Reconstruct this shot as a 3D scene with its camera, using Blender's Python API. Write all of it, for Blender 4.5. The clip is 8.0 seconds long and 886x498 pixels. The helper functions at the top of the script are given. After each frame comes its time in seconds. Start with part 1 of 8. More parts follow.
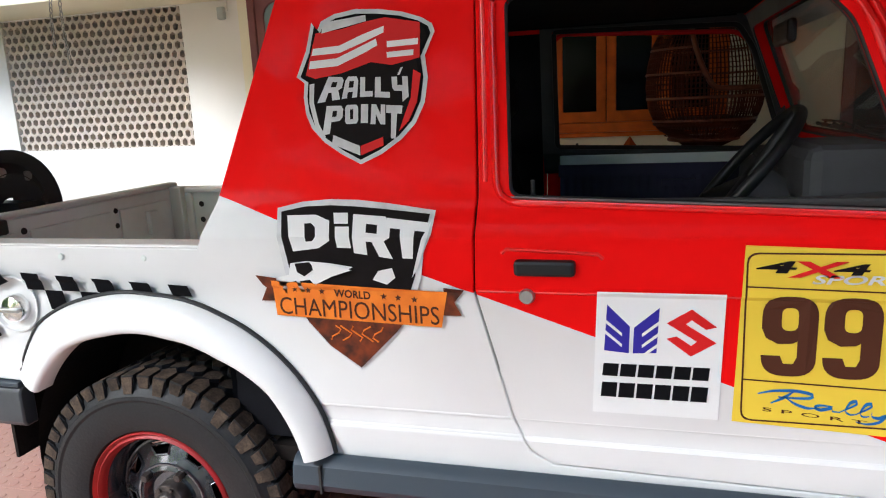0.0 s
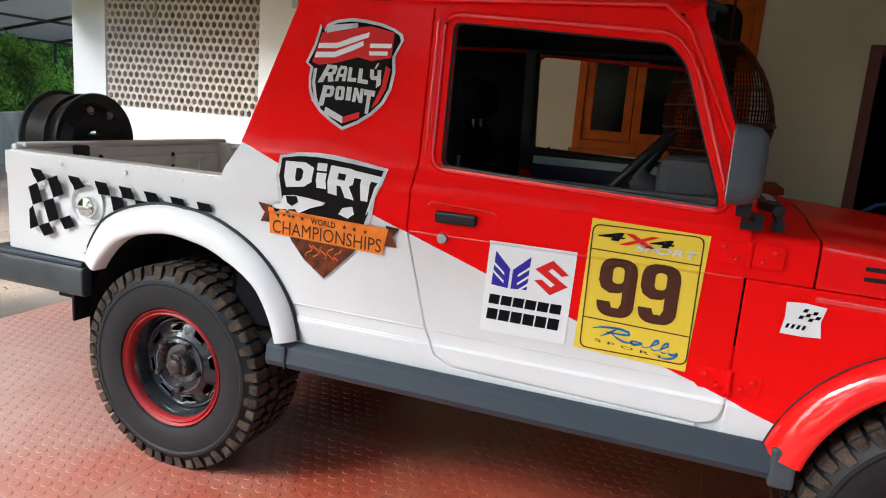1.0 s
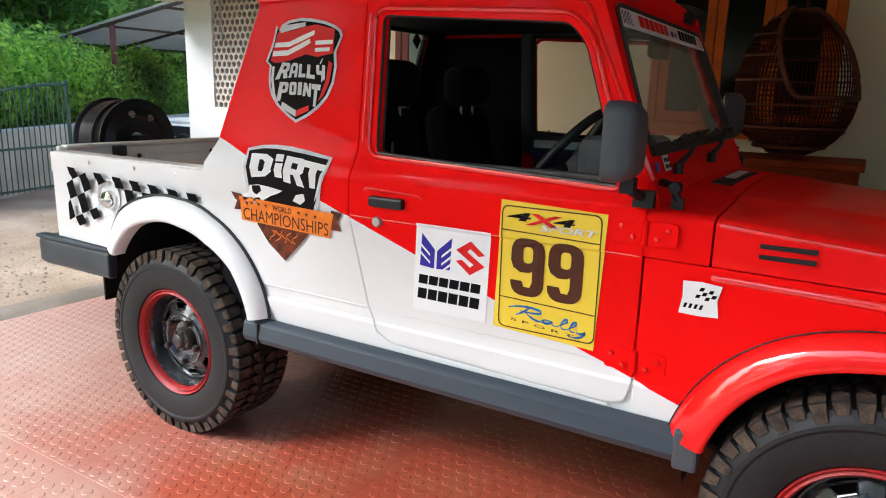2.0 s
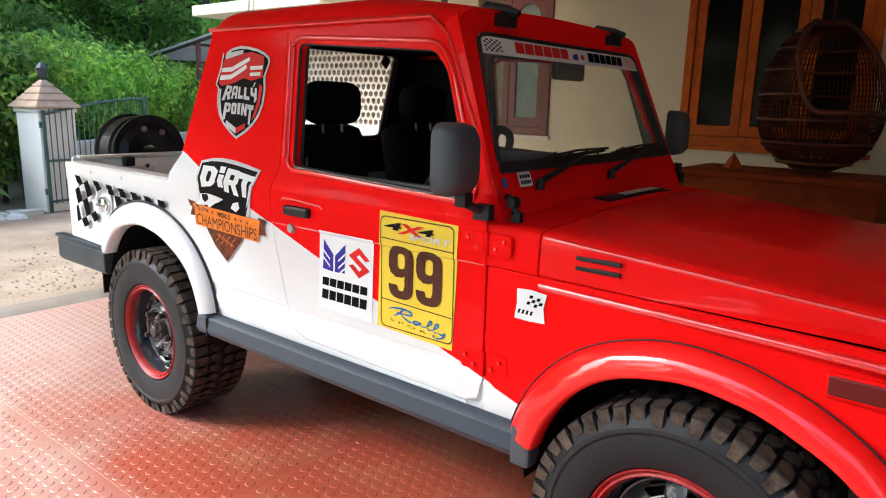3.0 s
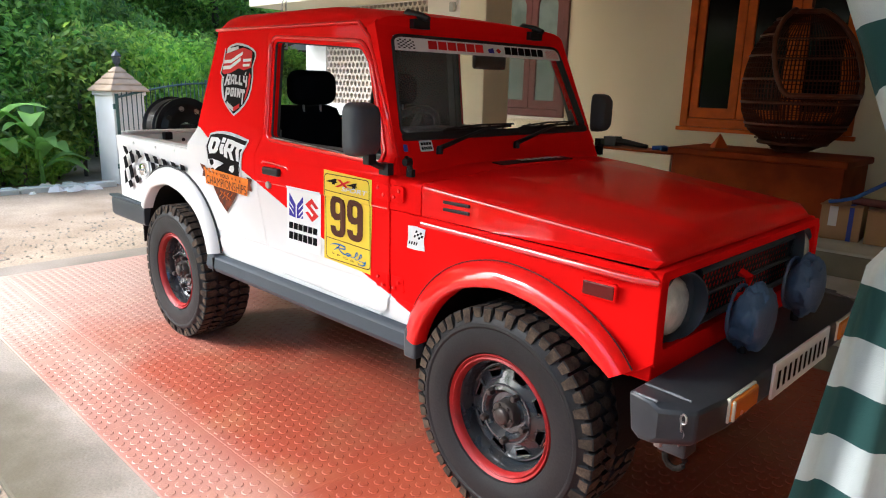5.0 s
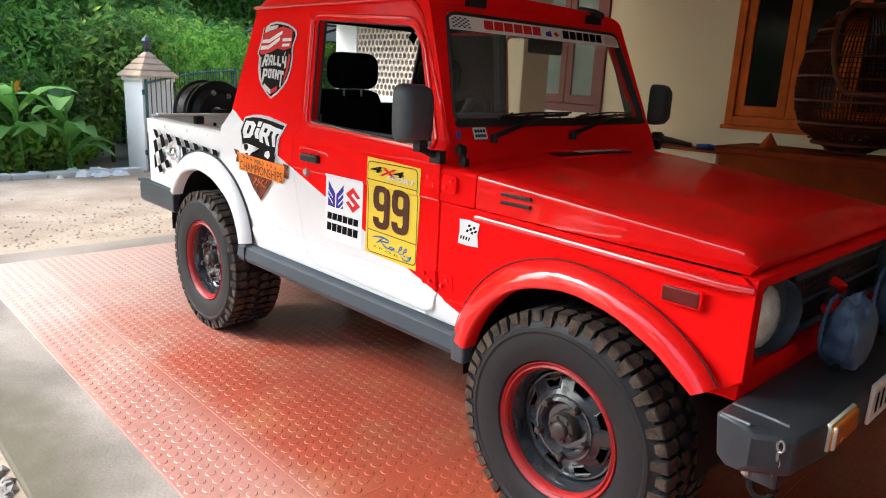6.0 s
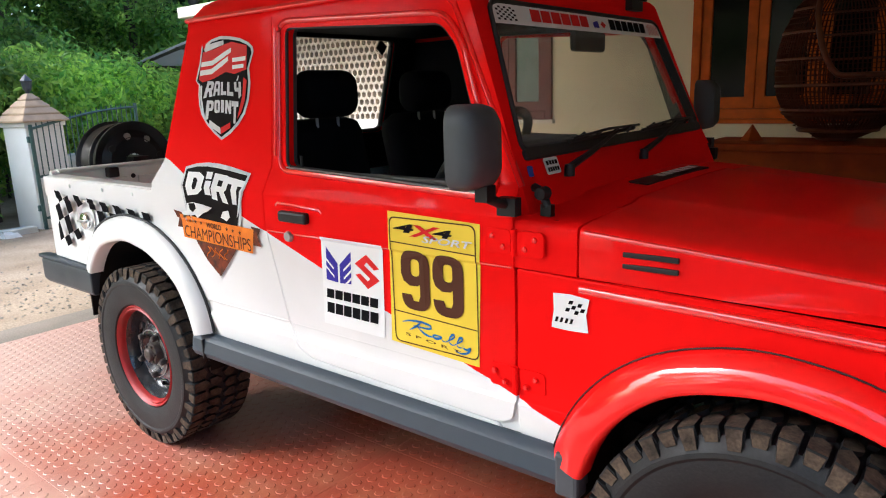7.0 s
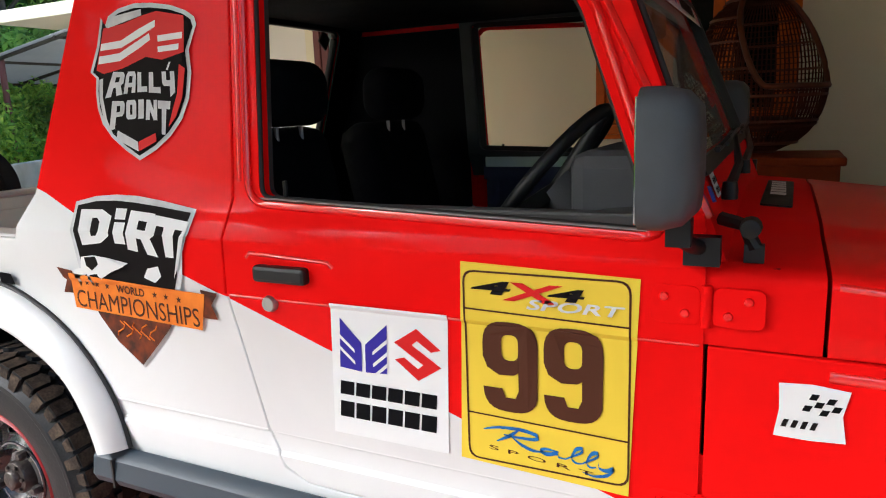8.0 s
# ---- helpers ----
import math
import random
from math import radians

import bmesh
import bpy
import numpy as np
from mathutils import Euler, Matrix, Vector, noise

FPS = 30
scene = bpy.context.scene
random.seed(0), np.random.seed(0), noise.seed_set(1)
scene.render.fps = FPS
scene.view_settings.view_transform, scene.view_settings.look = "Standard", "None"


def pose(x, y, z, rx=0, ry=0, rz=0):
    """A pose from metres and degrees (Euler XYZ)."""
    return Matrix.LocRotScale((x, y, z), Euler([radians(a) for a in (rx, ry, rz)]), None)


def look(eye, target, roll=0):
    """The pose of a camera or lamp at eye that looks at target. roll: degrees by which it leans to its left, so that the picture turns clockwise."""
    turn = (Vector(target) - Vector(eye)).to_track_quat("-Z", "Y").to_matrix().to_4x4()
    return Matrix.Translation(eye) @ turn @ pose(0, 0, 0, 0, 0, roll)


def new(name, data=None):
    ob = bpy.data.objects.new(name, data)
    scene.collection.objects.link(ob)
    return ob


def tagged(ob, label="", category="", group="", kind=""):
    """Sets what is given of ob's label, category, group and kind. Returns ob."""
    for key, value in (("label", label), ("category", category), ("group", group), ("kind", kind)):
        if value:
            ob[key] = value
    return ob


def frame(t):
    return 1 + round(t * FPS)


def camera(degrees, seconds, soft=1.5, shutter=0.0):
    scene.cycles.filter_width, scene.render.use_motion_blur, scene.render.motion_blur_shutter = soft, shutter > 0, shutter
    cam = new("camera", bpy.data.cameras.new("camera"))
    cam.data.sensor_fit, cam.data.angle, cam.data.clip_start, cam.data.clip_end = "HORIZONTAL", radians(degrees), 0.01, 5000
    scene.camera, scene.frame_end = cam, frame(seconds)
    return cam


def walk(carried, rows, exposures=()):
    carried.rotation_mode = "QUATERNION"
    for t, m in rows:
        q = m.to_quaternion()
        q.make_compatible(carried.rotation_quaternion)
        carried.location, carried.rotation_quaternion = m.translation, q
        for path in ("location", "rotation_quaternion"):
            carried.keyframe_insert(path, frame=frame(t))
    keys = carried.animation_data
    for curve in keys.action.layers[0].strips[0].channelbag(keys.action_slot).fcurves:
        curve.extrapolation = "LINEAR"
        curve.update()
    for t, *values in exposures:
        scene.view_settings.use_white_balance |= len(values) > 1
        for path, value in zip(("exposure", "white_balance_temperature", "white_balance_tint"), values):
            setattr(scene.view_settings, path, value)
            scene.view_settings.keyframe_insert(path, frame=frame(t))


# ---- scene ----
cam = camera(65.3, 8.0, soft=1.1)

PATH = [
    (0, (1.197, -2.159, 1.38), (0.669, -0.273, 0.974), -2.7),
    (0.5, (1.445, -2.421, 1.382), (0.647, -0.641, 0.943), 1.7),
    (1, (1.668, -2.62, 1.343), (0.997, -0.777, 0.95), 4.4),
    (1.2, (1.796, -2.629, 1.404), (1.06, -0.814, 1.002), 3.8),
    (2.3, (2.396, -2.353, 1.363), (1.339, -0.711, 0.932), 0.8),
    (2.5, (2.507, -2.304, 1.404), (1.421, -0.677, 0.989), 0.3),
    (3, (2.858, -2.245, 1.417), (1.633, -0.721, 0.999), 1.5),
    (3.5, (3.151, -2.325, 1.428), (1.828, -0.863, 1.094), 2.3),
    (4, (3.399, -2.373, 1.429), (2.077, -0.939, 0.985), 2.2),
    (4.5, (3.617, -2.378, 1.424), (2.23, -1.027, 0.924), 2.5),
    (4.7, (3.699, -2.389, 1.438), (2.352, -0.983, 0.979), 1.4),
    (5.8, (3.613, -2.336, 1.426), (2.17, -1.046, 0.924), 1.7),
    (6, (3.485, -2.329, 1.387), (2.084, -0.986, 0.907), 2.7),
    (6.5, (3.077, -2.257, 1.395), (1.860, -0.818, 0.897), -0.6),
    (6.7, (2.931, -2.189, 1.388), (1.702, -0.728, 0.989), -0.5),
    (7, (2.666, -2.067, 1.391), (1.465, -0.592, 0.960), -2.0),
    (7.3, (2.452, -1.994, 1.396), (1.300, -0.465, 1.024), -2.9),
    (7.5, (2.266, -1.955, 1.366), (1.194, -0.360, 1.035), -2.5),
    (8, (1.894, -1.798, 1.345), (1.025, -0.04, 0.949), -2.2),
]
walk(cam, [(t, look(eye, target, roll)) for t, eye, target, roll in PATH], [(0.0, -0.16, 5550, 8), (1.0, -0.27, 5600, 8), (2.5, 0.05, 5680, 8), (4.5, 0.24, 5680, 8), (6.5, 0.13, 5700, 8), (8.0, -0.01, 5700, 8)])

# ---- world and light ----
world = bpy.data.worlds.new("sky")
scene.world = world
world.use_nodes = True
wn = world.node_tree
bg = wn.nodes["Background"]
sky = wn.nodes.new("ShaderNodeTexSky")
sky.sky_type, sky.sun_disc = "NISHITA", False
SUN_ELEV, SUN_ROT = radians(38), radians(227)
sky.sun_elevation, sky.sun_rotation = SUN_ELEV, SUN_ROT
sky.air_density, sky.dust_density, sky.ozone_density = 1.0, 4.0, 1.0
bg.inputs[1].default_value = 0.46
wn.links.new(sky.outputs[0], bg.inputs[0])
sun_data = bpy.data.lights.new("sun", "SUN")
sun_data.energy, sun_data.angle, sun_data.color = 5.0, radians(24), (1.0, 0.985, 0.96)
sun = new("sun", sun_data)
sun.matrix_world = look((-14 * 0.72, -14 * 0.68, 14 * 0.78), (0, 0, 0))


# ---- materials ----
def mat(name, base, rough=0.5, metal=0.0, coat=0.0, var=0.0, scale=6.0, bump=0.0, bscale=60.0, dark=None, spec=0.5, fine=0.0, tint=None):
    """A surface with stains (var at scale), fine grain (fine) and relief (bump at bscale)."""
    m = bpy.data.materials.new(name)
    m.use_nodes = True
    nt = m.node_tree
    b = nt.nodes["Principled BSDF"]
    b.inputs["Base Color"].default_value = (*base, 1)
    b.inputs["Roughness"].default_value = rough
    b.inputs["Metallic"].default_value = metal
    b.inputs["Coat Weight"].default_value = coat
    b.inputs["Coat Roughness"].default_value = 0.035
    b.inputs["Specular IOR Level"].default_value = spec
    pos = nt.nodes.new("ShaderNodeNewGeometry")
    last = None
    if var:
        n1 = nt.nodes.new("ShaderNodeTexNoise")
        n1.inputs["Scale"].default_value, n1.inputs["Detail"].default_value = scale, 6
        nt.links.new(pos.outputs["Position"], n1.inputs["Vector"])
        ramp = nt.nodes.new("ShaderNodeMapRange")
        ramp.inputs[1].default_value, ramp.inputs[2].default_value = 0.35, 0.68
        nt.links.new(n1.outputs[0], ramp.inputs[0])
        mix = nt.nodes.new("ShaderNodeMix")
        mix.data_type = "RGBA"
        mix.inputs["A"].default_value = (*base, 1)
        d = dark if dark else tuple(c * 0.5 for c in base)
        mix.inputs["B"].default_value = (*d, 1)
        mul = nt.nodes.new("ShaderNodeMath")
        mul.operation = "MULTIPLY"
        mul.inputs[1].default_value = var
        nt.links.new(ramp.outputs[0], mul.inputs[0])
        nt.links.new(mul.outputs[0], mix.inputs["Factor"])
        last = mix.outputs["Result"]
        rr = nt.nodes.new("ShaderNodeMapRange")
        rr.inputs[3].default_value, rr.inputs[4].default_value = rough * 0.85, min(1.0, rough * 1.25)
        nt.links.new(n1.outputs[0], rr.inputs[0])
        nt.links.new(rr.outputs[0], b.inputs["Roughness"])
    if fine:
        n2 = nt.nodes.new("ShaderNodeTexNoise")
        n2.inputs["Scale"].default_value, n2.inputs["Detail"].default_value = bscale * 1.3, 4
        nt.links.new(pos.outputs["Position"], n2.inputs["Vector"])
        r2 = nt.nodes.new("ShaderNodeMapRange")
        r2.inputs[1].default_value, r2.inputs[2].default_value = 0.3, 0.7
        r2.inputs[3].default_value, r2.inputs[4].default_value = 1 - fine, 1 + fine
        nt.links.new(n2.outputs[0], r2.inputs[0])
        mx = nt.nodes.new("ShaderNodeMix")
        mx.data_type, mx.blend_type = "RGBA", "MULTIPLY"
        mx.inputs["Factor"].default_value = 1.0
        if last:
            nt.links.new(last, mx.inputs["A"])
        else:
            mx.inputs["A"].default_value = (*base, 1)
        nt.links.new(r2.outputs[0], mx.inputs["B"])
        last = mx.outputs["Result"]
    if tint:
        info = nt.nodes.new("ShaderNodeObjectInfo")
        hs = nt.nodes.new("ShaderNodeMapRange")
        hs.inputs[3].default_value, hs.inputs[4].default_value = 1 - tint, 1 + tint
        nt.links.new(info.outputs["Random"], hs.inputs[0])
        mt = nt.nodes.new("ShaderNodeMix")
        mt.data_type, mt.blend_type = "RGBA", "MULTIPLY"
        mt.inputs["Factor"].default_value = 1.0
        if last:
            nt.links.new(last, mt.inputs["A"])
        else:
            mt.inputs["A"].default_value = (*base, 1)
        nt.links.new(hs.outputs[0], mt.inputs["B"])
        last = mt.outputs["Result"]
    if last:
        nt.links.new(last, b.inputs["Base Color"])
    if bump:
        n3 = nt.nodes.new("ShaderNodeTexNoise")
        n3.inputs["Scale"].default_value, n3.inputs["Detail"].default_value = bscale, 5
        nt.links.new(pos.outputs["Position"], n3.inputs["Vector"])
        bp = nt.nodes.new("ShaderNodeBump")
        bp.inputs["Strength"].default_value, bp.inputs["Distance"].default_value = bump, 0.01
        nt.links.new(n3.outputs[0], bp.inputs["Height"])
        nt.links.new(bp.outputs[0], b.inputs["Normal"])
    return m


RED = (0.86, 0.004, 0.003)
WHITE = (0.79, 0.79, 0.78)
RED_PAINT = mat("red_paint", RED, 0.5, coat=0.06, spec=0.015, var=0.18, scale=3, dark=(0.76, 0.004, 0.003), bump=0.010, bscale=9)
HOOD_RED = mat("hood_red_paint", RED, 0.42, coat=0.32, spec=0.03, var=0.2, scale=3, dark=(0.76, 0.004, 0.003), bump=0.008, bscale=10)
RED_GLOSS = mat("red_gloss_paint", RED, 0.4, coat=1.0, spec=0.1, var=0.15, scale=3, dark=(0.76, 0.004, 0.003), bump=0.006, bscale=12)
RED_EDGE = mat("red_edge_gloss", RED, 0.3, coat=1.0, spec=0.3, var=0.15, scale=9, dark=(0.76, 0.004, 0.003), bump=0.004, bscale=14)
RED_EDGE.node_tree.nodes["Principled BSDF"].inputs["Coat Roughness"].default_value = 0.02
RED_EDGE.node_tree.nodes["Principled BSDF"].inputs["Coat IOR"].default_value = 2.2
RED_GLOSS.node_tree.nodes["Principled BSDF"].inputs["Coat Roughness"].default_value = 0.015
RED_GLOSS.node_tree.nodes["Principled BSDF"].inputs["Coat IOR"].default_value = 1.6
WHITE_PAINT = mat("white_paint", WHITE, 0.38, coat=0.6, var=0.25, scale=5, dark=(0.62, 0.62, 0.6), bump=0.01, bscale=9)


def two_tone():
    """White below and red above the slanting line of the livery; white on the cargo bed."""
    m = mat("two_tone_paint", RED, 0.5, coat=0.06, spec=0.015, bump=0.010, bscale=9)
    nt = m.node_tree
    b = nt.nodes["Principled BSDF"]
    g = nt.nodes.new("ShaderNodeNewGeometry")
    s = nt.nodes.new("ShaderNodeSeparateXYZ")
    nt.links.new(g.outputs["Position"], s.inputs[0])
    a = nt.nodes.new("ShaderNodeMath")
    a.operation = "MULTIPLY_ADD"
    a.inputs[1].default_value, a.inputs[2].default_value = -0.342, 1.273
    nt.links.new(s.outputs["X"], a.inputs[0])
    less = nt.nodes.new("ShaderNodeMath")
    less.operation = "LESS_THAN"
    nt.links.new(s.outputs["Z"], less.inputs[0])
    nt.links.new(a.outputs[0], less.inputs[1])
    noise_t = nt.nodes.new("ShaderNodeTexNoise")
    noise_t.inputs["Scale"].default_value, noise_t.inputs["Detail"].default_value = 4, 6
    nt.links.new(g.outputs["Position"], noise_t.inputs["Vector"])
    wmix = nt.nodes.new("ShaderNodeMix")
    wmix.data_type = "RGBA"
    wmix.inputs["A"].default_value, wmix.inputs["B"].default_value = (*WHITE, 1), (0.69, 0.69, 0.68, 1)
    nt.links.new(noise_t.outputs[0], wmix.inputs["Factor"])
    mix = nt.nodes.new("ShaderNodeMix")
    mix.data_type = "RGBA"
    mix.inputs["A"].default_value = (*RED, 1)
    nt.links.new(wmix.outputs["Result"], mix.inputs["B"])
    nt.links.new(less.outputs[0], mix.inputs["Factor"])
    nt.links.new(mix.outputs["Result"], b.inputs["Base Color"])
    return m


TWO_TONE = two_tone()
BED_PAINT = mat("bed_paint", (0.74, 0.79, 0.76), 0.5, coat=0.1, var=0.5, scale=7, dark=(0.60, 0.61, 0.57), bump=0.03, bscale=30)
SLATE = mat("slate_plastic", (0.032, 0.046, 0.062), 0.45, var=0.4, scale=12, dark=(0.035, 0.045, 0.055), bump=0.05, bscale=200)
BUMPER_DARK = mat("bumper_black", (0.0245, 0.0280, 0.0336), 0.42, var=0.5, scale=9, dark=(0.07, 0.075, 0.08), bump=0.06, bscale=160)
# paler steel: the highlight along the bumper ridges is put into the colour
EDGE_GLINT = mat("edge_glint", (0.16, 0.17, 0.18), 0.5, metal=0.3, var=0.7, scale=30, dark=(0.03, 0.034, 0.04))
BLACK_PLASTIC = mat("black_plastic", (0.008, 0.0085, 0.010), 0.42, spec=0.35, var=0.3, scale=20, dark=(0.016, 0.016, 0.018))
MIRROR_GREY = mat("mirror_grey", (0.050, 0.058, 0.067), 0.5, bump=0.04, bscale=300, var=0.2, scale=20)
RUBBER = mat("tyre_rubber", (0.008, 0.0088, 0.0105), 0.55, spec=0.35, var=0.6, scale=14, dark=(0.016, 0.014, 0.013), bump=0.12, bscale=120, fine=0.25)
TREAD = mat("dusty_tread", (0.085, 0.060, 0.042), 0.85, spec=0.2, var=0.8, scale=25, dark=(0.012, 0.010, 0.009), bump=0.2, bscale=120, fine=0.3)
REFLECTOR = mat("lamp_reflector", (0.80, 0.83, 0.80), 0.22, metal=0.8, bump=0.15, bscale=60, var=0.4, scale=25, dark=(0.5, 0.53, 0.5))
SEAL = mat("rubber_seal", (0.012, 0.012, 0.012), 0.6)
RIM_DARK = mat("rim_steel", (0.014, 0.022, 0.030), 0.24, metal=0.2, coat=0.65, var=0.5, scale=18, dark=(0.07, 0.055, 0.045), bump=0.05, bscale=90)
RIM_RED = mat("rim_red", (0.36, 0.008, 0.008), 0.5, var=0.5, scale=14, dark=(0.16, 0.02, 0.016), bump=0.03)
HUB_RUST = mat("hub_rust", (0.075, 0.065, 0.06), 0.4, metal=0.6, var=0.7, scale=40, dark=(0.04, 0.03, 0.025), bump=0.2, bscale=150)
BLACK_GLOSS = mat("black_gloss", (0.006, 0.007, 0.010), 0.42, spec=0.3, coat=0.06, var=0.2, scale=10, dark=(0.02, 0.02, 0.02))
LAMP_GLASS = mat("lamp_glass", (0.86, 0.89, 0.84), 0.15, metal=0.3, coat=1.0, bump=0.25, bscale=45, var=0.6, scale=22, dark=(0.42, 0.45, 0.41))
CHROME = mat("chrome", (0.75, 0.75, 0.76), 0.18, metal=1.0)
MIRROR_GLASS = mat("mirror_glass", (0.42, 0.43, 0.45), 0.06, metal=1.0)
STEEL = mat("dull_steel", (0.45, 0.45, 0.44), 0.4, metal=0.9, var=0.4, scale=30)
AMBER = mat("amber_lens", (0.75, 0.23, 0.02), 0.25, coat=0.5, var=0.3, scale=20, dark=(0.6, 0.16, 0.02))
CLEAR_LENS = mat("clear_lens", (0.75, 0.72, 0.55), 0.25, coat=0.5)
RED_LENS = mat("red_lens", (0.13, 0.010, 0.008), 0.4, spec=0.25, bump=0.1, bscale=120)
UNDER = mat("underbody", (0.008, 0.007, 0.0065), 0.8, spec=0.15, var=0.6, scale=8, dark=(0.022, 0.015, 0.011), bump=0.2)
SEAT_CLOTH = mat("seat_cloth", (0.007, 0.007, 0.009), 0.9, spec=0.1, bump=0.2, bscale=300, var=0.3, scale=14)
DASH = mat("dash_grey", (0.075, 0.078, 0.086), 0.55, spec=0.2, bump=0.06, bscale=260, var=0.2, scale=12)
DOOR_CARD = mat("door_card_navy", (0.055, 0.050, 0.095), 0.6, spec=0.2, bump=0.06, bscale=200, var=0.25, scale=8)
COVER_BLUE = mat("lamp_cover_blue", (0.065, 0.115, 0.20), 0.5, bump=0.9, bscale=16, var=0.4, scale=14, dark=(0.03, 0.05, 0.09))
FLOOR_RED = mat("floor_red", (0.37, 0.066, 0.027), 0.38, var=0.75, scale=1.6, dark=(0.25, 0.038, 0.017), bump=0.04, bscale=120, fine=0.12, spec=0.65, tint=0.025)
dn = FLOOR_RED.node_tree
d_base = dn.nodes["Principled BSDF"].inputs["Base Color"].links[0].from_socket
d_pos = dn.nodes.new("ShaderNodeNewGeometry")
d_xyz = dn.nodes.new("ShaderNodeSeparateXYZ")
dn.links.new(d_pos.outputs["Position"], d_xyz.inputs[0])
d_noise = dn.nodes.new("ShaderNodeTexNoise")
d_noise.inputs["Scale"].default_value, d_noise.inputs["Detail"].default_value = 1.7, 8
dn.links.new(d_pos.outputs["Position"], d_noise.inputs["Vector"])
d_sum = dn.nodes.new("ShaderNodeMath")
d_sum.operation = "MULTIPLY_ADD"
d_sum.inputs[1].default_value = 2.0
dn.links.new(d_noise.outputs[0], d_sum.inputs[0])
d_neg = dn.nodes.new("ShaderNodeMath")
d_neg.operation = "MULTIPLY"
d_neg.inputs[1].default_value = -1.0
dn.links.new(d_xyz.outputs["X"], d_neg.inputs[0])
dn.links.new(d_neg.outputs[0], d_sum.inputs[2])
# paler towards -x: dust, plus the bright yard's sheen put into the colour
d_ramp = dn.nodes.new("ShaderNodeMapRange")
d_ramp.inputs[1].default_value, d_ramp.inputs[2].default_value, d_ramp.inputs[3].default_value, d_ramp.inputs[4].default_value = 0.45, 2.25, 0.0, 0.78
dn.links.new(d_sum.outputs[0], d_ramp.inputs[0])
d_mix = dn.nodes.new("ShaderNodeMix")
d_mix.data_type = "RGBA"
d_mix.inputs["B"].default_value = (0.56, 0.42, 0.355, 1)
# a paler dusty row along the open edge, ochre scuffs further in
d_edge = dn.nodes.new("ShaderNodeMapRange")
d_edge.inputs[1].default_value, d_edge.inputs[2].default_value, d_edge.inputs[3].default_value, d_edge.inputs[4].default_value = -1.10, -1.30, 0.0, 0.34
dn.links.new(d_xyz.outputs["Y"], d_edge.inputs[0])
d_all = dn.nodes.new("ShaderNodeMath")
d_all.operation, d_all.use_clamp = "ADD", True
d_out = dn.nodes.new("ShaderNodeMapRange")
d_out.inputs[1].default_value, d_out.inputs[2].default_value, d_out.inputs[3].default_value, d_out.inputs[4].default_value = 0.9, -0.7, 0.35, 1.0
dn.links.new(d_xyz.outputs["Y"], d_out.inputs[0])
d_far = dn.nodes.new("ShaderNodeMath")
d_far.operation = "MULTIPLY"
dn.links.new(d_ramp.outputs[0], d_far.inputs[0])
dn.links.new(d_out.outputs[0], d_far.inputs[1])
dn.links.new(d_far.outputs[0], d_all.inputs[0])
dn.links.new(d_edge.outputs[0], d_all.inputs[1])
dn.links.new(d_all.outputs[0], d_mix.inputs["Factor"])
d_scuff = dn.nodes.new("ShaderNodeTexNoise")
d_scuff.inputs["Scale"].default_value, d_scuff.inputs["Detail"].default_value = 3.3, 7
dn.links.new(d_pos.outputs["Position"], d_scuff.inputs["Vector"])
d_sr = dn.nodes.new("ShaderNodeMapRange")
d_sr.inputs[1].default_value, d_sr.inputs[2].default_value, d_sr.inputs[3].default_value, d_sr.inputs[4].default_value = 0.5, 0.72, 0.0, 0.38
dn.links.new(d_scuff.outputs[0], d_sr.inputs[0])
d_och = dn.nodes.new("ShaderNodeMix")
d_och.data_type = "RGBA"
d_och.inputs["B"].default_value = (0.46, 0.20, 0.09, 1)
dn.links.new(d_base, d_och.inputs["A"])
dn.links.new(d_sr.outputs[0], d_och.inputs["Factor"])
d_base = d_och.outputs["Result"]
dn.nodes["Principled BSDF"].inputs["Sheen Weight"].default_value = 0.06
dn.nodes["Principled BSDF"].inputs["Sheen Roughness"].default_value = 0.45
dn.links.new(d_base, d_mix.inputs["A"])
dn.links.new(d_mix.outputs["Result"], dn.nodes["Principled BSDF"].inputs["Base Color"])
CONCRETE = mat("concrete", (0.33, 0.285, 0.24), 0.8, var=0.9, scale=1.2, dark=(0.12, 0.105, 0.08), bump=0.18, bscale=70, fine=0.15)
# a mossy damp patch on the apron
cn = CONCRETE.node_tree
c_base = cn.nodes["Principled BSDF"].inputs["Base Color"].links[0].from_socket
c_pos = cn.nodes.new("ShaderNodeNewGeometry")
c_map = cn.nodes.new("ShaderNodeMapping")
c_map.vector_type = "TEXTURE"
c_map.inputs["Location"].default_value, c_map.inputs["Scale"].default_value = (0.75, -1.92, -0.03), (1.15, 0.30, 1.0)
cn.links.new(c_pos.outputs["Position"], c_map.inputs["Vector"])
c_len = cn.nodes.new("ShaderNodeVectorMath")
c_len.operation = "LENGTH"
cn.links.new(c_map.outputs[0], c_len.inputs[0])
c_noise = cn.nodes.new("ShaderNodeTexNoise")
c_noise.inputs["Scale"].default_value, c_noise.inputs["Detail"].default_value = 4.5, 7
cn.links.new(c_pos.outputs["Position"], c_noise.inputs["Vector"])
c_add = cn.nodes.new("ShaderNodeMath")
c_add.operation = "MULTIPLY_ADD"
c_add.inputs[1].default_value = 1.3
cn.links.new(c_noise.outputs[0], c_add.inputs[0])
cn.links.new(c_len.outputs["Value"], c_add.inputs[2])
c_ramp = cn.nodes.new("ShaderNodeMapRange")
c_ramp.inputs[1].default_value, c_ramp.inputs[2].default_value, c_ramp.inputs[3].default_value, c_ramp.inputs[4].default_value = 1.85, 1.05, 0.0, 0.85
cn.links.new(c_add.outputs[0], c_ramp.inputs[0])
